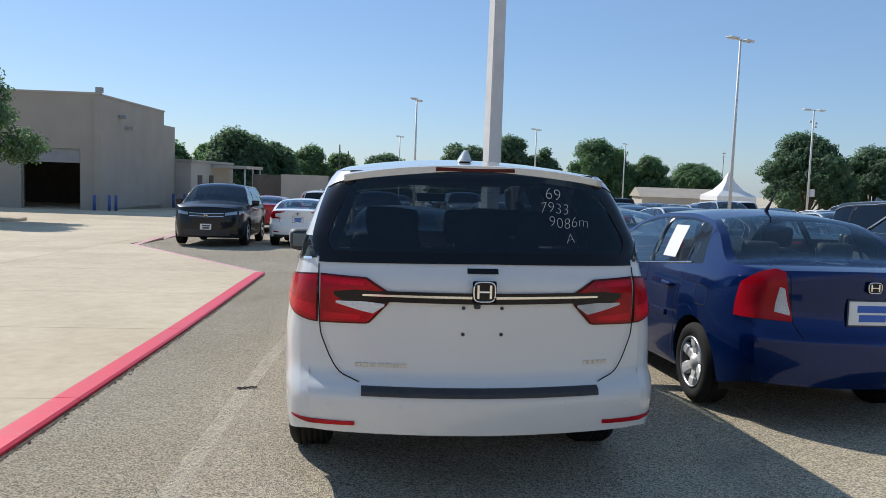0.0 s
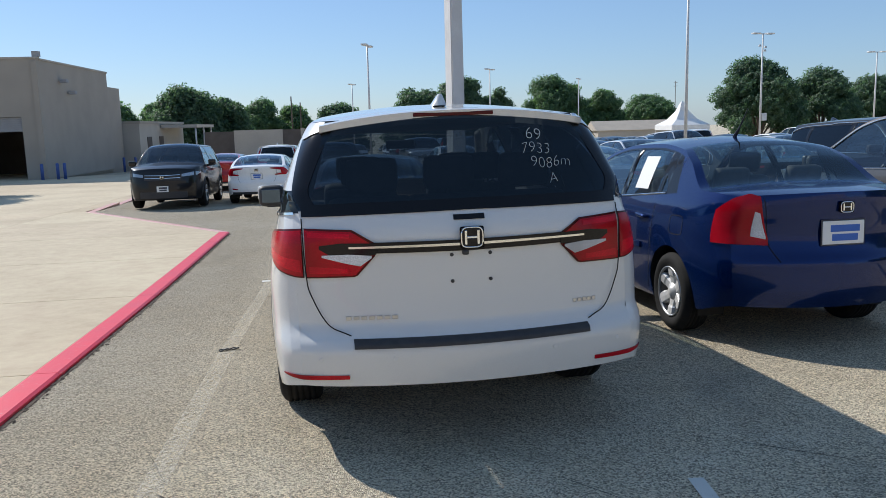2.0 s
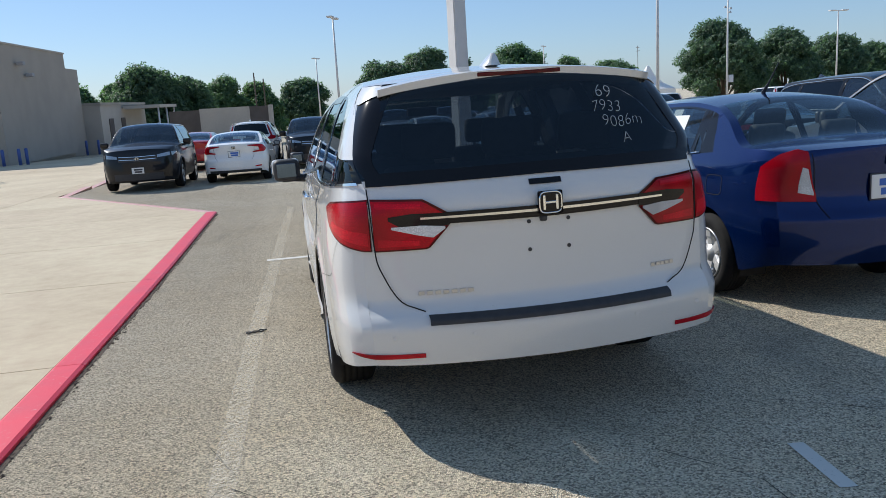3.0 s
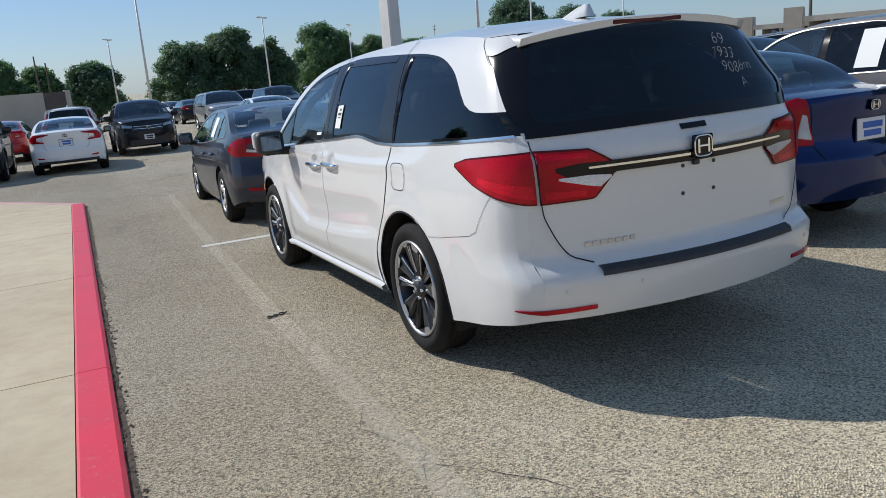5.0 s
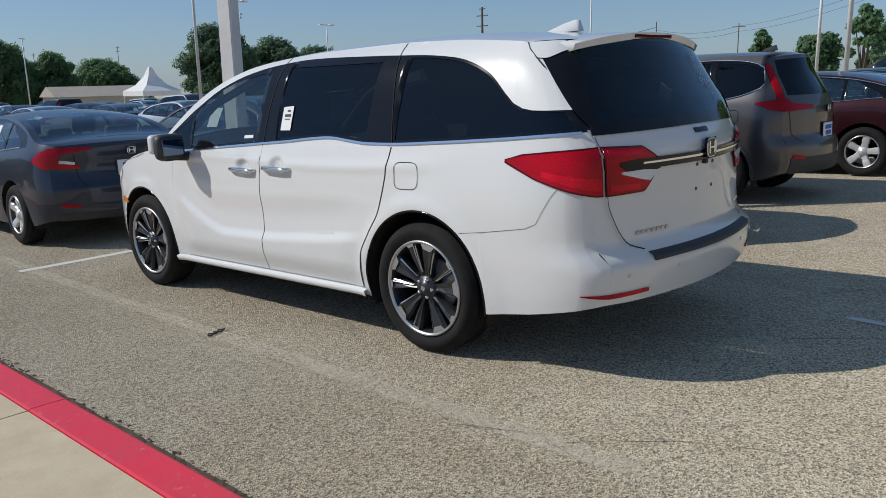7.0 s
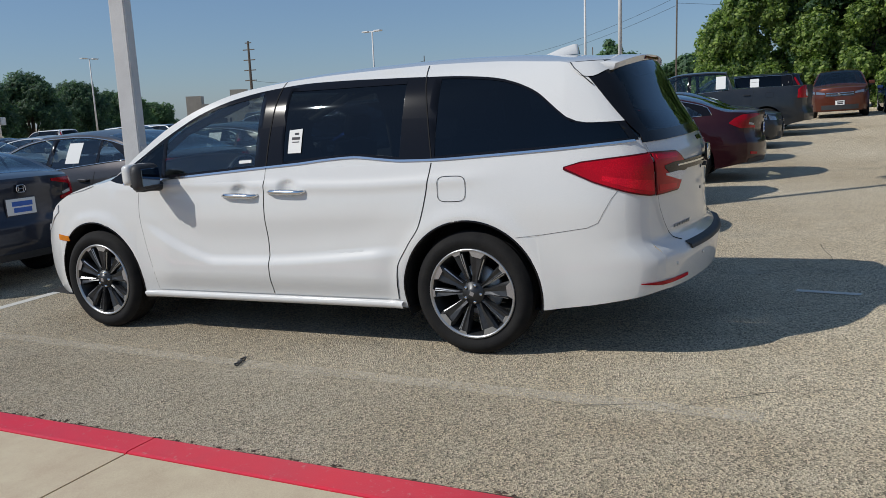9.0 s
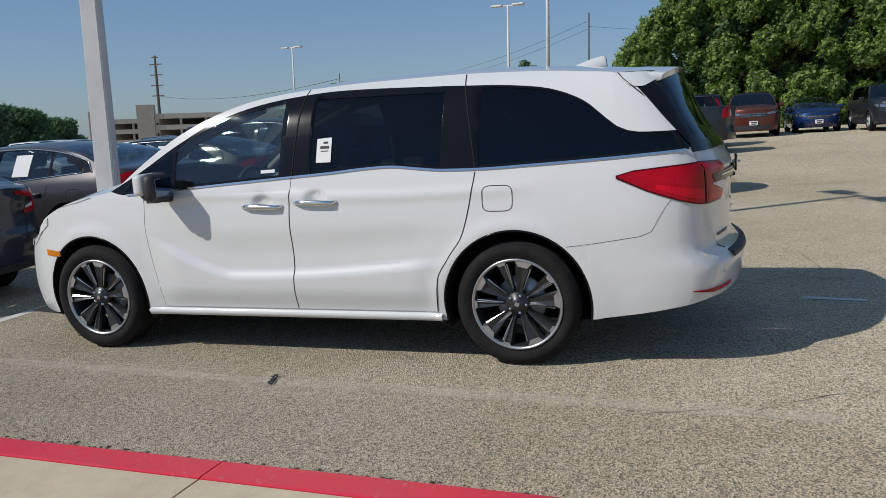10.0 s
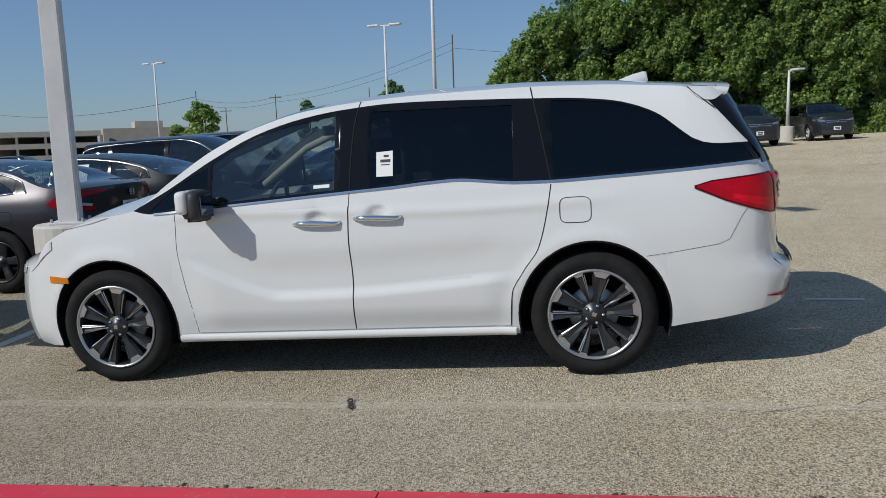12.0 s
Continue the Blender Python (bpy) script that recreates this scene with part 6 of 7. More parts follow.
P = {n: paint(n, c, f, 0.35, d, 0.6 if max(c) < 0.12 else 1.0) for n, c, f, d in (
    ("blue_paint", (0.0008, 0.0135, 0.085), 0.55, 0.0), ("grey_paint", (0.030, 0.036, 0.054), 0.6, 0.02), ("bronze_paint", (0.105, 0.097, 0.096), 0.7, 0.02), ("plum_paint", (0.050, 0.047, 0.050), 0.6, 0.02),
    ("black_paint", (0.005, 0.006, 0.009), 0.2, 0.015), ("white_paint", (0.78, 0.78, 0.77), 0.0, 0.05), ("silver_paint", (0.42, 0.43, 0.44), 0.7, 0.05), ("red_paint", (0.35, 0.012, 0.015), 0.2, 0.05),
    ("maroon_paint", (0.028, 0.005, 0.008), 0.4, 0.02), ("navy_paint", (0.008, 0.03, 0.12), 0.4, 0.02), ("steel_paint", (0.028, 0.032, 0.038), 0.5, 0.03), ("rust_paint", (0.10, 0.028, 0.016), 0.4, 0.03))}

P["blue_paint"].node_tree.nodes["Principled BSDF"].inputs["Roughness"].default_value = 0.2
blue_sedan, blue_shape = make_car("sedan", "dark blue sedan with silver wheels and a roof aerial", at(2.715, 0.874), SMALL_SEDAN, P["blue_paint"], "six", 0.19, "block")
side_panel(blue_shape, "door_moulding", [(0.50, 0.585), (2.02, 0.60)], [(0.50, 0.63), (2.02, 0.645)], 0.014, P["blue_paint"], blue_sedan, "", 20, 4, thick=0.012)
part_bm("aerial", tube_bm([(0, 0.50, 1.46), (0, 0.42, 1.54), (0, 0.30, 1.68)], [0.018, 0.007, 0.004], 6), M_PLASTIC, blue_sedan)
make_car("sedan", "dark grey sedan with red tail lamps", at(0.03, 6.07, -2), MID_SEDAN, P["grey_paint"], "five", 0.205, "sedan")
make_car("sedan", "purplish grey sedan with black wheels", at(2.95, 6.15, -1), LONG_SEDAN, P["plum_paint"], "black", 0.22, "sedan")
make_car("sedan", "black sedan with silver wheels", at(5.75, 6.3, 0), LONG_SEDAN, P["black_paint"], "five", 0.22, "sedan")
make_car("suv", "bronze grey compact car with tall red tail lamps", at(5.55, 0.80, 0), COMPACT_SUV, P["bronze_paint"], "black", 0.22, "suv", category="suv")
make_car("sedan", "dark maroon sedan with slim tail lamps", at(8.75, 0.1, 0), LONG_SEDAN, P["maroon_paint"], "five", 0.22, "sedan", sticker=False)
make_car("sedan", "black sedan between a maroon and a grey one", at(11.7, 0.6, 0), MID_SEDAN, P["black_paint"], "five", 0.205, "sedan", sticker=False)
make_car("sedan", "grey sedan parked nose out", at(15.3, 2.85, 180), LONG_SEDAN, P["steel_paint"], "five", 0.22, "sedan", sticker=False)
make_car("pickup_truck", "dark grey pickup truck with red tail lamps", at(19.6, -0.35, 0), PICKUP, P["steel_paint"], "five", 0.24, "block", category="pickup truck")
make_car("suv", "dark suv with a white sheet in its window", at(23.0, -0.4, 0), LARGE_SUV, P["black_paint"], "five", 0.23, "suv", category="suv")
make_car("suv", "black suv with chrome roof line", at(8.9, 8.6, 180), COMPACT_SUV, P["black_paint"], "five", 0.22, "suv", category="suv", sticker=False)
make_car("suv", "dark grey suv parked nose out", at(12.0, 8.8, 180), LARGE_SUV, P["steel_paint"], "five", 0.22, "suv", category="suv", sticker=False)
make_car("suv", "black suv facing the drive", at(-4.72, 21.0, 179), LARGE_SUV, P["black_paint"], "five", 0.23, "suv", category="suv", sticker=False, dealer=False)
make_car("sedan", "white sedan with red tail lamps", at(-2.35, 19.0, -3), MID_SEDAN, P["white_paint"], "five", 0.205, "sedan", sticker=False)
make_car("sedan", "red sedan behind the black suv", at(-4.3, 26.5, -3), MID_SEDAN, P["red_paint"], "five", 0.205, "sedan", sticker=False)
make_car("suv", "white suv in front of the white sedan", at(-2.1, 25.4, -3), COMPACT_SUV, P["white_paint"], "five", 0.22, "suv", category="suv", sticker=False)
make_car("suv", "silver suv parked nose out beside a black one", at(4.2, 34.0, 180), COMPACT_SUV, P["silver_paint"], "five", 0.22, "suv", category="suv", sticker=False)
make_car("suv", "black suv facing along the drive", at(0.0, 26.0, 180), COMPACT_SUV, P["black_paint"], "five", 0.22, "suv", category="suv", sticker=False)
make_car("suv", "rust red suv facing out below the trees", at(31.6, -2.3, 90), LARGE_SUV, P["rust_paint"], "five", 0.22, "suv", category="suv", sticker=False)
make_car("sedan", "blue sedan facing out below the trees", at(33.5, -4.7, 92), MID_SEDAN, P["navy_paint"], "five", 0.205, "sedan", sticker=False)
make_car("suv", "grey suv facing out below the trees", at(31.5, -7.1, 95), LARGE_SUV, P["steel_paint"], "five", 0.22, "suv", category="suv", sticker=False)
make_car("suv", "grey blue suv facing out beside a kerb", at(34.5, -11.2, 92), COMPACT_SUV, P["steel_paint"], "five", 0.22, "suv", category="suv", sticker=False)

# rows of stock further off
rng = random.Random(11)
stock = {}
kinds = [("sedan", MID_SEDAN, "white_paint"), ("suv", COMPACT_SUV, "silver_paint"), ("sedan", LONG_SEDAN, "grey_paint"), ("suv", LARGE_SUV, "white_paint"), ("sedan", MID_SEDAN, "black_paint"), ("suv", COMPACT_SUV, "steel_paint"), ("sedan", LONG_SEDAN, "silver_paint")]
for row, (y0, x0, x1, head) in enumerate(((21.6, 9.8, 43.0, 180), (25.0, 4.6, 46.0, 0), (36.0, 4.5, 42.0, 180), (44.5, 4.9, 42.0, 0), (57.0, 2.2, 30.0, 180))):
    x = x0
    while x < x1:
        k = rng.choice((0, 2, 4, 6) if row < 2 else (0, 1, 2, 3, 4, 5, 6))
        if row == 1 and x < 7:
            k = 0
        if row == 2 and x < 8:
            k = 5
        if rng.random() < 0.9 or x < 8:
            m = at(x, y0 + rng.uniform(-0.25, 0.25), head + rng.uniform(-1.5, 1.5))
            if k not in stock:
                nm, spec, col = kinds[k]
                stock[k] = make_car(nm, col.split("_")[0] + " " + nm + " in a row of parked stock", m, spec, P[col], "five", 0.21, nm, sticker=False, category="car" if nm == "sedan" else "suv", group="rows of parked stock", far=True)[0]
            else:
                copy_thing(stock[k], m)
        x += 2.75


# ---- trees ----
def leaf_mesh(name, centres, size, mat, rng, jitter=0.5):
    """Many small folded leaves or clumps at the centres, with their outward directions."""
    n = len(centres)
    c = np.array([p[0] for p in centres])
    out = np.array([p[1] for p in centres])
    r = np.random.default_rng(rng)
    nrm = out + np.array([-0.15, 0.1, 0.45]) + r.normal(0, jitter, (n, 3))
    nrm /= np.linalg.norm(nrm, axis=1, keepdims=True)
    t = np.cross(nrm, r.normal(0, 1, (n, 3)))
    t /= np.linalg.norm(t, axis=1, keepdims=True)
    b = np.cross(nrm, t)
    s = size * r.uniform(0.55, 1.35, (n, 1))
    w = s * r.uniform(0.5, 0.8, (n, 1))
    p0, p1, p2, p3 = c - t * s, c + b * w + nrm * s * 0.22, c + t * s, c - b * w + nrm * s * 0.22
    v = np.stack([p0, p1, p2, p3], 1).reshape(-1, 3)
    f = np.arange(4 * n).reshape(n, 4)
    me = bpy.data.meshes.new(name)
    me.from_pydata(v.tolist(), [], [(a, b_, d) for a, b_, c_, d in f.tolist()] + [(b_, c_, d) for a, b_, c_, d in f.tolist()])
    me.materials.append(mat)
    me.update()
    return me


def crown_points(lobes, density, seed, fill=0.16):
    r = np.random.default_rng(seed)
    out = []
    for (cx, cy, cz, rx, rz) in lobes:
        n = int(density * rx * (rx + rz))
        d = r.normal(0, 1, (n, 3))
        d /= np.linalg.norm(d, axis=1, keepdims=True)
        rad = (r.random((n, 1)) ** fill) * (0.75 + 0.3 * np.sin(d[:, 0:1] * 7 + seed) * np.sin(d[:, 1:2] * 6 + d[:, 2:3] * 5))
        p = np.array([cx, cy, cz]) + d * rad * np.array([rx, rx, rz])
        out += list(zip(p, d))
    return out


def tree(x, y, height, spread, seed, mat=M_LEAF_MID, size=0.22, density=240, trunk_share=0.14, label="broad dark green tree", lobes_n=14, group="trees round the car park"):
    r = random.Random(seed)
    root = thing("tree", label, "tree", Matrix.Translation((x, y, gz(x, y))), group)
    th = height * trunk_share
    tr = tube_bm([(0, 0, -0.1), (0.05, 0.02, th * 0.5), (0.1, 0, th), (0.15, 0.1, height * 0.55), (0.1, 0.0, height * 0.8)], [height * 0.032, height * 0.025, height * 0.022, height * 0.013, height * 0.004], 9)
    part_bm("trunk", tr, M_BARK, root, smooth=True)
    lobes = []
    for k in range(lobes_n):
        a, q = k * 2.4 + r.random(), (k + 0.5) / lobes_n
        rr = spread * math.sqrt(q) * r.uniform(0.55, 0.85)
        zz = th + (height - th) * (0.12 + 0.75 * (1 - q ** 1.5) * r.uniform(0.75, 1.0) + 0.05)
        lr = spread * r.uniform(0.28, 0.46) * (14 / lobes_n) ** 0.12
        lobes.append((rr * math.cos(a), rr * math.sin(a), min(zz, height - lr * 0.6), lr, lr * r.uniform(0.65, 0.9)))
        if k % 2 == 0:
            part_bm("limb", tube_bm([(0.08, 0, th * 0.9), (rr * math.cos(a) * 0.5, rr * math.sin(a) * 0.5, (th + lobes[-1][2]) / 2), lobes[-1][:3]], [height * 0.014, height * 0.009, height * 0.003], 6), M_BARK, root, smooth=True)
    ob = new("crown", leaf_mesh("crown", crown_points(lobes, density, seed), size, mat, seed))
    ob.parent = root
    return root


tree(-17.0, 29.0, 6.95, 3.4, 1, M_LEAF_DARK, 0.075, 800, 0.30, "dark green oak on an island of the drive")
for x, y, h, sp, sd, mt in ((-13.2, 78, 8.3, 4.4, 2, M_LEAF_DARK), (-16.5, 80, 6.8, 2.8, 3, M_LEAF_MID), (-9.5, 80, 7.0, 3.2, 4, M_LEAF_DARK), (-7.2, 96, 7.8, 4.0, 5, M_LEAF_MID), (-3.4, 98, 7.2, 3.6, 6, M_LEAF_MID), (2.6, 110, 8.0, 4.6, 7, M_LEAF_DARK),
                           (11.0, 86, 8.2, 4.4, 8, M_LEAF_DARK), (16.2, 87, 9.6, 4.4, 9, M_LEAF_DARK), (20.6, 88, 8.0, 3.6, 10, M_LEAF_DARK), (33.5, 106, 11.0, 5.8, 12, M_LEAF_MID), (40.8, 107, 9.0, 4.2, 13, M_LEAF_MID), (52.0, 116, 8.6, 6.0, 14, M_LEAF_MID),
                           (50.6, 82, 10.4, 5.6, 15, M_LEAF_DARK), (60.2, 84, 9.4, 4.8, 16, M_LEAF_DARK), (70.0, 88, 8.6, 5.4, 17, M_LEAF_DARK), (78.0, 92, 7.6, 5.0, 18, M_LEAF_DARK), (80.0, 90, 7.4, 5.0, 19, M_LEAF_MID), (88.0, 92, 6.0, 4.0, 20, M_LEAF_MID), (-24, 90, 7.5, 5.0, 22, M_LEAF_MID)):
    tree(x, y, h, sp, sd, mt, 0.13, 330, 0.05, lobes_n=40)
tree(70.0, 36.3, 6.7, 2.2, 31, M_LEAF_BRIGHT, 0.2, 110, 0.2, "thin young tree with bright leaves")
tree(73.0, 40.5, 4.4, 1.6, 32, M_LEAF_BRIGHT, 0.2, 160, 0.2, "small bright green tree")
for k, (x, y, h) in enumerate(((96, 20, 8.0), (100, 14, 7.2), (104, 8.5, 8.6), (92, 27, 6.6), (108, 2, 8.0))):
    tree(x, y, h, 3.4, 40 + k, M_LEAF_MID, 0.25, 180)
tree(80.0, 18.9, 8.4, 2.2, 33, M_LEAF_MID, 0.24, 170)
tree(80.0, 28.6, 6.6, 1.6, 34, M_LEAF_MID, 0.24, 170)

# the overgrown edge of the lot: trees hung with vines
wood = thing("wood_edge", "overgrown edge of a wood hung with bright vines", "wood", kind="stuff")
r = random.Random(7)
lobes = []
for k in range(430):
    y = r.uniform(-17, 4.6)
    top = 4.6 + 3.6 * smooth01((4.6 - y) / 4.0) + 2.2 * smooth01((-0.5 - y) / 8)
    z = r.uniform(0.25, 1.0) ** 0.8 * top if k % 3 else r.uniform(0.5, 3.0)
    rx = r.uniform(0.35, 0.95) * (1 + 0.3 * (z > 4))
    depth = r.uniform(0, 2.6) + 0.22 * (top - z) * r.random()
    lobes.append((39.0 + depth + (0 if z < 3.0 else 0.9), y, max(rx * 0.6, z - 0.4) - FALL * y, rx, rx * r.uniform(0.95, 1.5)))
ob = new("leaves", leaf_mesh("leaves", crown_points(lobes, 1050, 5, 0.55), 0.105, M_LEAF_BRIGHT, 5, 0.8))
ob.parent = wood
back = [(42.5 + r.uniform(0, 3), r.uniform(-30, 1.5), r.uniform(1.5, 9.5), r.uniform(1.6, 2.6), r.uniform(1.5, 2.2)) for _ in range(150)]
ob = new("dark_leaves", leaf_mesh("dark_leaves", crown_points(back, 260, 6, 0.3), 0.14, M_LEAF_MID, 6, 0.8))
ob.parent = wood
for k in range(14):
    y = -1 - k * 3.2
    part_bm("stem", tube_bm([(41.5, y, -0.1), (41.8, y + 0.3, 3), (42.0, y - 0.2, 8)], [0.2, 0.15, 0.06], 8), M_BARK, wood, smooth=True)


# ---- buildings ----
def wall_box(name, x0, x1, y0, y1, z0, z1, mat, parent, label="", bevel=0.0):
    return part_bm(name, box_bm(x1 - x0, y1 - y0, z1 - z0, (x0 + x1) / 2, (y0 + y1) / 2, (z0 + z1) / 2, bevel, 1), mat, parent, label)


GB = 0.52
hall = thing("service_building", "tan stucco service building with an open garage door", "building", Matrix.Translation((-15.5, 42.0, GB - FALL * 42.0)) @ pose(0, 0, 0, 0, 0, -4))
H_ = 6.5
wall_box("wall", -30.0, -4.35, 0.0, 0.35, -0.6, H_ + 0.05, M_STUCCO, hall)
wall_box("wall", -1.05, 0.0, 0.0, 0.35, -0.6, H_ + 0.05, M_STUCCO, hall)
wall_box("wall", -4.35, -1.05, 0.0, 0.35, 2.65 + 0.8, H_ + 0.05, M_STUCCO, hall)
wall_box("wall", -0.35, 0.0, 0.352, 11.5, -0.6, H_, M_STUCCO, hall)
wall_box("wall", -30.0, -0.352, 11.2, 11.5, -0.6, H_ - 0.05, M_STUCCO, hall)
wall_box("roof", -29.9, -0.36, 0.36, 11.19, H_ - 0.5, H_ - 0.4, M_ROOF, hall)
wall_box("coping", -30.05, 0.06, -0.06, 0.40, H_ + 0.052, H_ + 0.15, M_STUCCO2, hall)
wall_box("coping", -0.40, 0.06, 0.402, 11.56, H_ + 0.002, H_ + 0.10, M_STUCCO2, hall)
door = part_bm("roll_door", box_bm(3.3, 0.06, 0.8, -2.7, 0.2, 3.05, 0.01, 1), M_ROLL, hall, "half-raised grey roll door")
for k in range(7):
    part_bm("door_slat", box_bm(3.28, 0.02, 0.09, -2.7, 0.16, 2.72 + k * 0.112, 0.006, 1), M_ROLL, door)
# added back wall; its dark brown stands in for the shade inside the hall
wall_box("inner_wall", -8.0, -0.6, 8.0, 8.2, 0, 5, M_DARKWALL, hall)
wall_box("floor_slab", -30, 0, 0.36, 11.2, -0.6, 0.0, M_CONCRETE, hall)
wall_box("pilaster", -0.25, 0.05, -0.10, -0.002, -0.5, H_ - 0.1, M_STUCCO, hall)
wall_box("roof_vent", -0.2, 0.15, 0.05, 0.35, H_ + 0.152, H_ + 0.45, M_ROLL, hall)
for x, y in ((0.05, 3.0), (0.05, 4.2)):
    part_bm("flood_lamp", box_bm(0.4, 0.35, 0.2, x + 0.25, y, 5.5 - (y - 3) * 0.5, 0.03, 1), M_ROLL, hall)
wall_box("annex_wall", -8.0, -0.6, 11.6, 16.0, -0.6, 5.7, M_STUCCO, hall)
wall_box("annex_wall", -6.0, 0.6, 16.1, 30.0, -0.6, 3.1, M_STUCCO2, hall)
wall_box("annex_coping", -6.1, 0.7, 16.02, 30.1, 3.102, 3.3, M_STUCCO, hall)
for y in (18.0, 21.5):
    wall_box("doorway", 0.605, 0.66, y, y + 1.2, -0.3, 2.1, M_DARKWALL, hall)
# a flat canopy on posts beside the low annex
wall_box("canopy_roof", 0.72, 3.6, 22.0, 29.0, 2.75, 3.0, M_STUCCO2, hall, "pale flat canopy")
for y in (22.3, 25.5, 28.7):
    part_bm("canopy_post", tube_bm([(3.4, y, -0.6), (3.4, y, 2.75)], [0.07, 0.07], 8), M_POLE, hall, smooth=True)
for k, x in enumerate((-0.55, 0.28, 0.62)):
    b = thing("bollard", "blue painted steel bollard", "bollard", Matrix.Translation((-15.0 + x * 0.9, 41.2 + 0.2 * k, gz(-15, 41))), "bollards at the garage")
    part_bm("post", tube_bm([(0, 0, 0), (0, 0, 0.86), (0, 0, 0.9)], [0.085, 0.085, 0.05], 12), M_BOLLARD, b, smooth=True)
for x, y in ((-14.6, 56.0), (-13.9, 56.5)):
    b = thing("bollard", "blue painted steel bollard", "bollard", Matrix.Translation((x, y, gz(x, y))), "bollards at the garage")
    part_bm("post", tube_bm([(0, 0, 0), (0, 0, 1.0), (0, 0, 1.05)], [0.09, 0.09, 0.05], 12), M_BOLLARD, b, smooth=True)

yard = thing("bin_enclosure", "tan and brown walled bin enclosure", "enclosure", Matrix.Translation((0, 50, gz(-5, 50))))
wall_box("wall", -8.0, -6.1, 0, 0.25, -0.2, 2.55, M_DARKWALL, yard)
wall_box("wall", -6.1, -2.9, 0.01, 0.3, -0.2, 2.62, M_STUCCO2, yard)
wall_box("wall", -2.9, -1.7, 0.0, 0.25, -0.2, 2.6, M_DARKWALL, yard)
wall_box("wall", -1.7, -1.4, 0.02, 6.0, -0.2, 2.65, M_STUCCO2, yard)
wall_box("wall", -8.0, -7.7, 0.26, 6.0, -0.2, 2.55, M_DARKWALL, yard)

island = thing("island", "raised concrete island with a kerb", "pavement", Matrix.Translation((-17.0, 29.0, gz(-17, 29))), kind="structure")
part_bm("island_kerb", tube_bm([(0, 0, -0.05), (0, 0, 0.13), (0, 0, 0.15)], [2.6, 2.6, 2.54], 32), M_CONCRETE, island)

shed = thing("shed", "low tan shed with a shallow roof", "shed", Matrix.Translation((35.5, 84.0, gz(35, 84))) @ pose(0, 0, 0, 0, 0, -8))
wall_box("wall", -3.6, 6.0, 0, 6, -0.5, 2.5, M_STUCCO2, shed)
rv = [(-3.9, -0.3, 2.5), (-3.9, 6.3, 2.5), (-3.9, 3.0, 3.6), (6.2, -0.3, 2.5), (6.2, 6.3, 2.5), (6.2, 3.0, 3.6)]
part("roof", rv, [(0, 3, 5, 2), (1, 2, 5, 4), (0, 2, 1), (3, 4, 5), (0, 1, 4, 3)], M_ROOF, shed, smooth=False)
tent = thing("marquee", "white peaked canvas marquee tent", "tent", Matrix.Translation((38.7, 77.0, gz(38, 77))))
tv, tf = [], []
for k, (w, z) in enumerate(((2.15, 2.25), (2.15, 2.75), (1.2, 3.35), (0.55, 4.2), (0.18, 5.1), (0.02, 5.3))):
    tv += [(sx_ * w, sy_ * w, z) for sx_, sy_ in ((-1, -1), (1, -1), (1, 1), (-1, 1))]
    if k:
        tf += [(4 * k - 4 + i, 4 * k - 4 + (i + 1) % 4, 4 * k + (i + 1) % 4, 4 * k + i) for i in range(4)]
part("canopy", tv, tf, M_TENT, tent, smooth=False)
for sx_ in (-1, 1):
    for sy_ in (-1, 1):
        part_bm("tent_post", tube_bm([(sx_ * 2.08, sy_ * 2.08, 0), (sx_ * 2.08, sy_ * 2.08, 2.5)], [0.05, 0.05], 6), M_POLE, tent)


def parking_deck(x, y, w, d, levels, turn, label):
    g = thing("parking_garage", label, "building", pose(x, y, -FALL * y, 0, 0, turn))
    for k in range(levels):
        z = 1.6 + k * 3.0
        wall_box("deck", -w / 2, w / 2, -d / 2, d / 2, z + 1.0, z + 1.35, M_STUCCO2, g)
        wall_box("parapet", -w / 2, w / 2, -d / 2 - 0.3, -d / 2 - 0.01, z + 0.9, z + 2.2, M_STUCCO2, g)
        n = int(w / 6)
        for i in range(n + 1):
            wall_box("column", -w / 2 + i * w / n - 0.3, -w / 2 + i * w / n + 0.3, -d / 2 + 0.02, -d / 2 + 0.6, z - 2.0, z + 0.98, M_STUCCO2, g)
        # dark brown back wall stands in for the shade in the open bays
        wall_box("inner_wall", -w / 2, w / 2, d / 2 - 0.5, d / 2 - 0.2, z - 2.0, z + 0.98, M_DARKWALL, g)
    wall_box("stair_tower", -w / 2 - 4.5, -w / 2 - 0.1, -d / 2 - 0.6, -d / 2 + 6, 0, 1.6 + levels * 3.0 + 1.6, M_STUCCO, g)
    return g


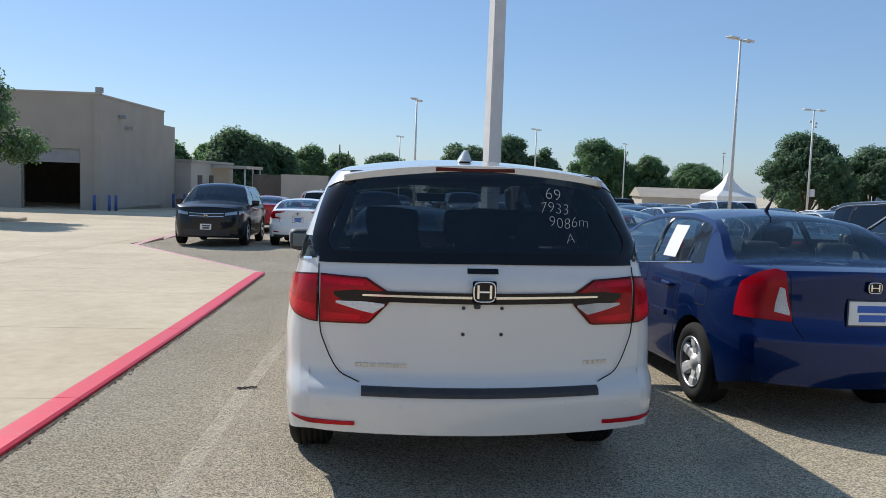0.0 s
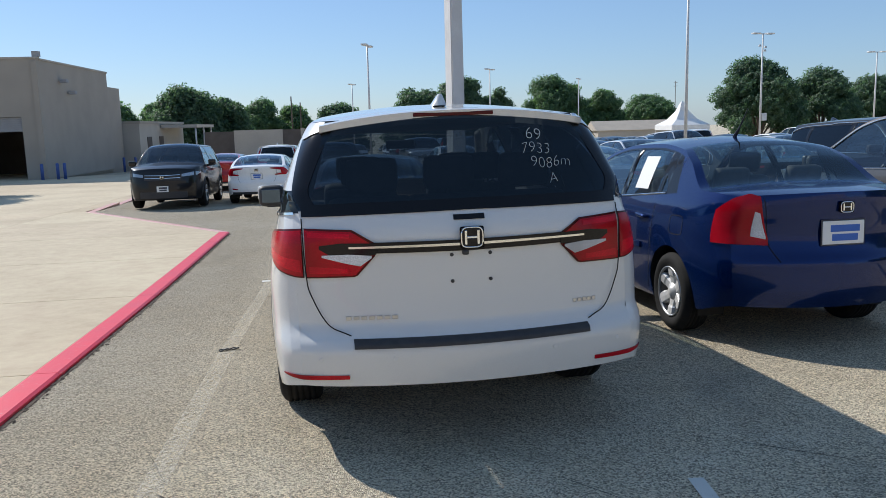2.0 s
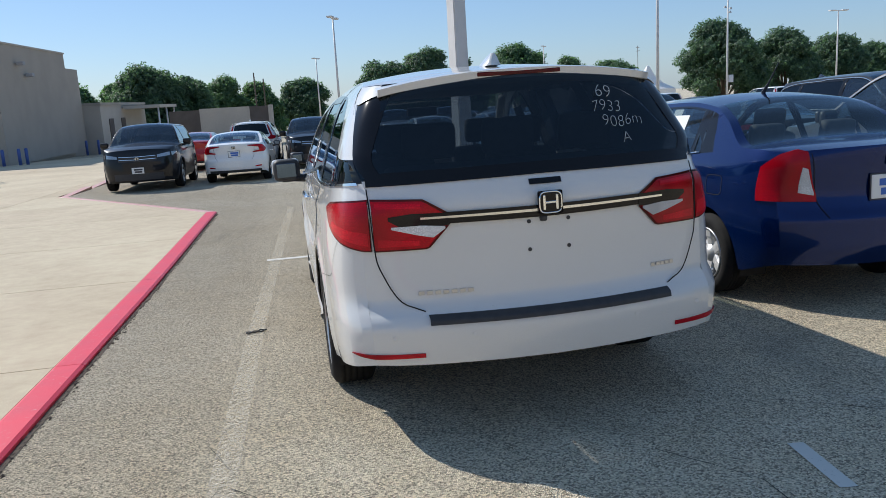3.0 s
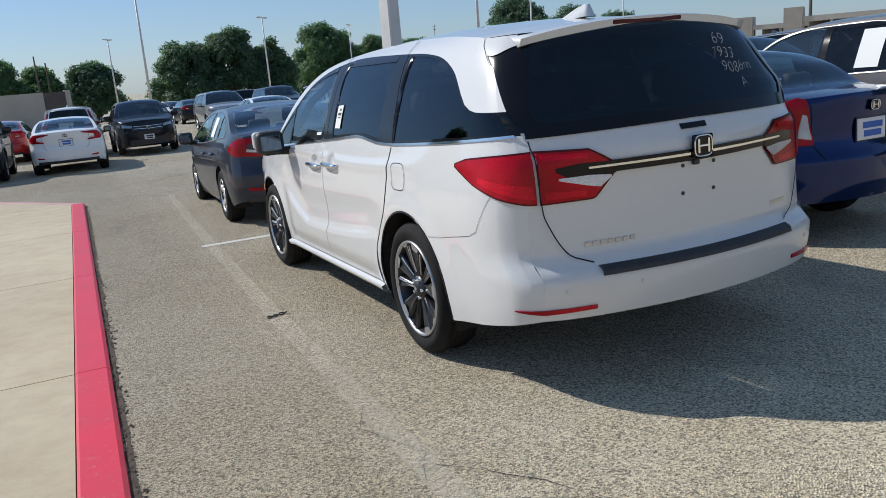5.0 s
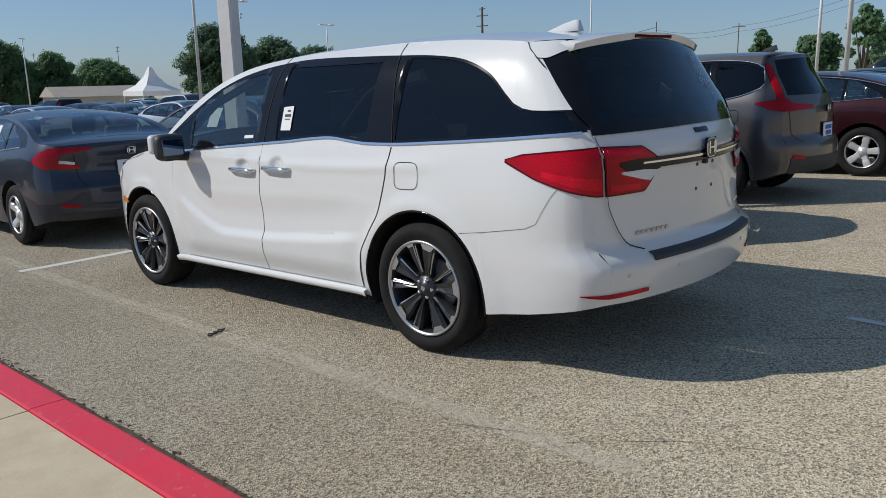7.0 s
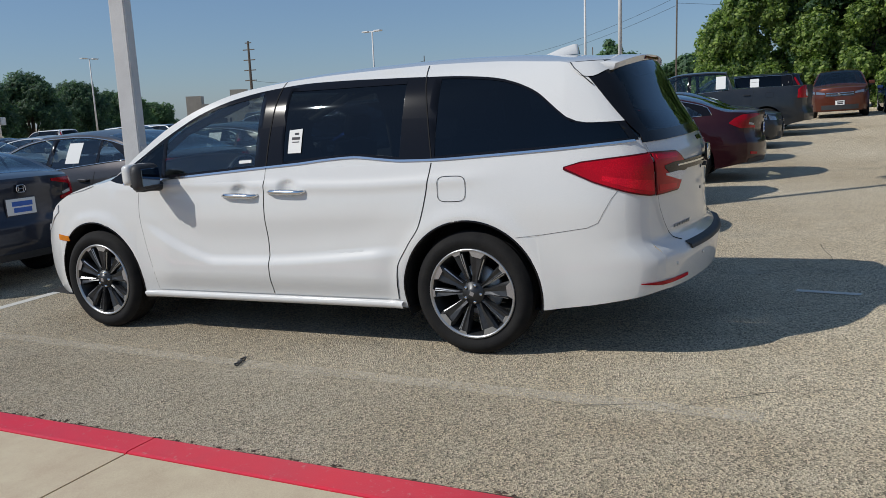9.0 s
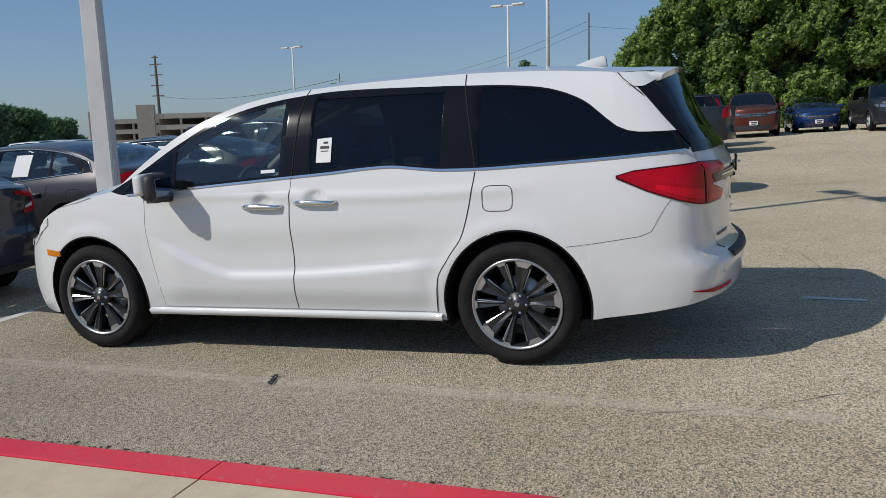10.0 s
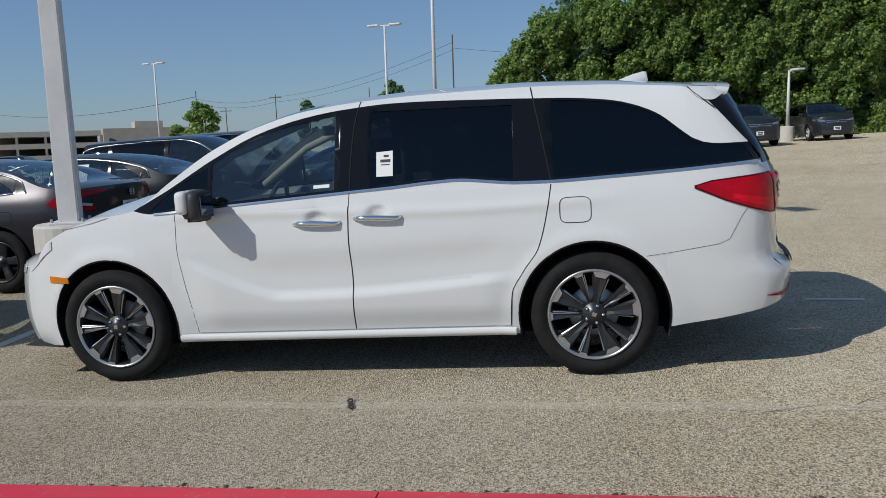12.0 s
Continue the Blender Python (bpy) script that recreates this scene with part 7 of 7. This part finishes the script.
parking_deck(186, 136, 26, 20, 3, -55, "pale multi-storey car park far off")
parking_deck(196, 164, 22, 20, 3, -55, "pale multi-storey car park with open bays")
# unseen sunlit wall behind the camera, added as fill light for the shaded sides
fill_wall = tagged(new("fill_wall", bpy.data.meshes.new("fill_wall")), "added pale wall behind the lot that bounces sunlight", "wall", kind="structure")
bmw = box_bm(70, 0.4, 7.0, -8, -34, gz(0, -34) + 3.4)
bmw.to_mesh(fill_wall.data)
bmw.free()
fill_wall.data.materials.append(M_STUCCO2)
far_block = thing("office_block", "low grey building far off", "building", pose(196, 112, -FALL * 112, 0, 0, -55))
wall_box("wall", -12, 12, -8, 8, 0, 9.4, M_STUCCO, far_block)
wall_box("plant_room", -4, 3, -5, 5, 9.4, 11.2, M_STUCCO2, far_block)


# ---- poles and wires ----
def utility_pole(x, y, h, arms=1, r=0.10):
    root = thing("utility_pole", "dark wooden utility pole", "utility pole", Matrix.Translation((x, y, -FALL * y)), "utility poles")
    part_bm("pole", tube_bm([(0, 0, 0), (0, 0, h)], [r, r * 0.7], 8), M_WOODPOLE, root)
    for k in range(arms):
        part_bm("crossarm", box_bm(0.12, 2.0, 0.12, 0, 0, h - 0.5 - k * 0.9), M_WOODPOLE, root)
    return root


for x, y, h, a in ((80, 12.1, 12.4, 0), (120, 61.0, 11.9, 0), (120, 47.2, 10.4, 1), (120, 55.9, 8.8, 1), (120, 31.4, 10.4, 0), (-3.4, 92, 8.3, 1), (-2.4, 94, 7.7, 1), (-10.6, 92, 8.3, 0), (75, 200, 16, 1), (96, 200, 18, 2)):
    utility_pole(x, y, h, a)
pylon = thing("transmission_pole", "tall steel transmission pole with many arms", "pylon", Matrix.Translation((190, 155, -FALL * 155)))
part_bm("pole", tube_bm([(0, 0, 0), (0, 0, 27.5)], [0.55, 0.3], 8), M_WOODPOLE, pylon)
for z in (16.0, 19.0, 22.0, 25.0, 27.0):
    part_bm("arm", box_bm(0.3, 4.2 if z < 26 else 2.2, 0.28, 0, 0, z), M_WOODPOLE, pylon)


def wire(a, b, sag, r=0.02):
    a, b = [Vector((p[0], p[1], p[2] - FALL * p[1])) for p in (a, b)]
    pts = [a.lerp(b, t) - Vector((0, 0, sag * 4 * t * (1 - t))) for t in np.linspace(0, 1, 14)]
    ob = part_bm("overhead_wire", tube_bm(pts, [r] * 14, 4, False), M_WIRE, None)
    return tagged(ob, "thin dark overhead power wire", "wire")


for z in (9.8, 10.6):
    wire((120, 61, z), (120, 47.2, z - 0.6), 0.8, 0.02)
    wire((120, 47.2, z - 0.6), (80, 12.1, z + 1.0), 1.0, 0.017)
wire((120, 61, 11), (190, 155, 16), 2.0, 0.04)
wire((80, 12.1, 11), (110, -40, 11), 1.5, 0.015)
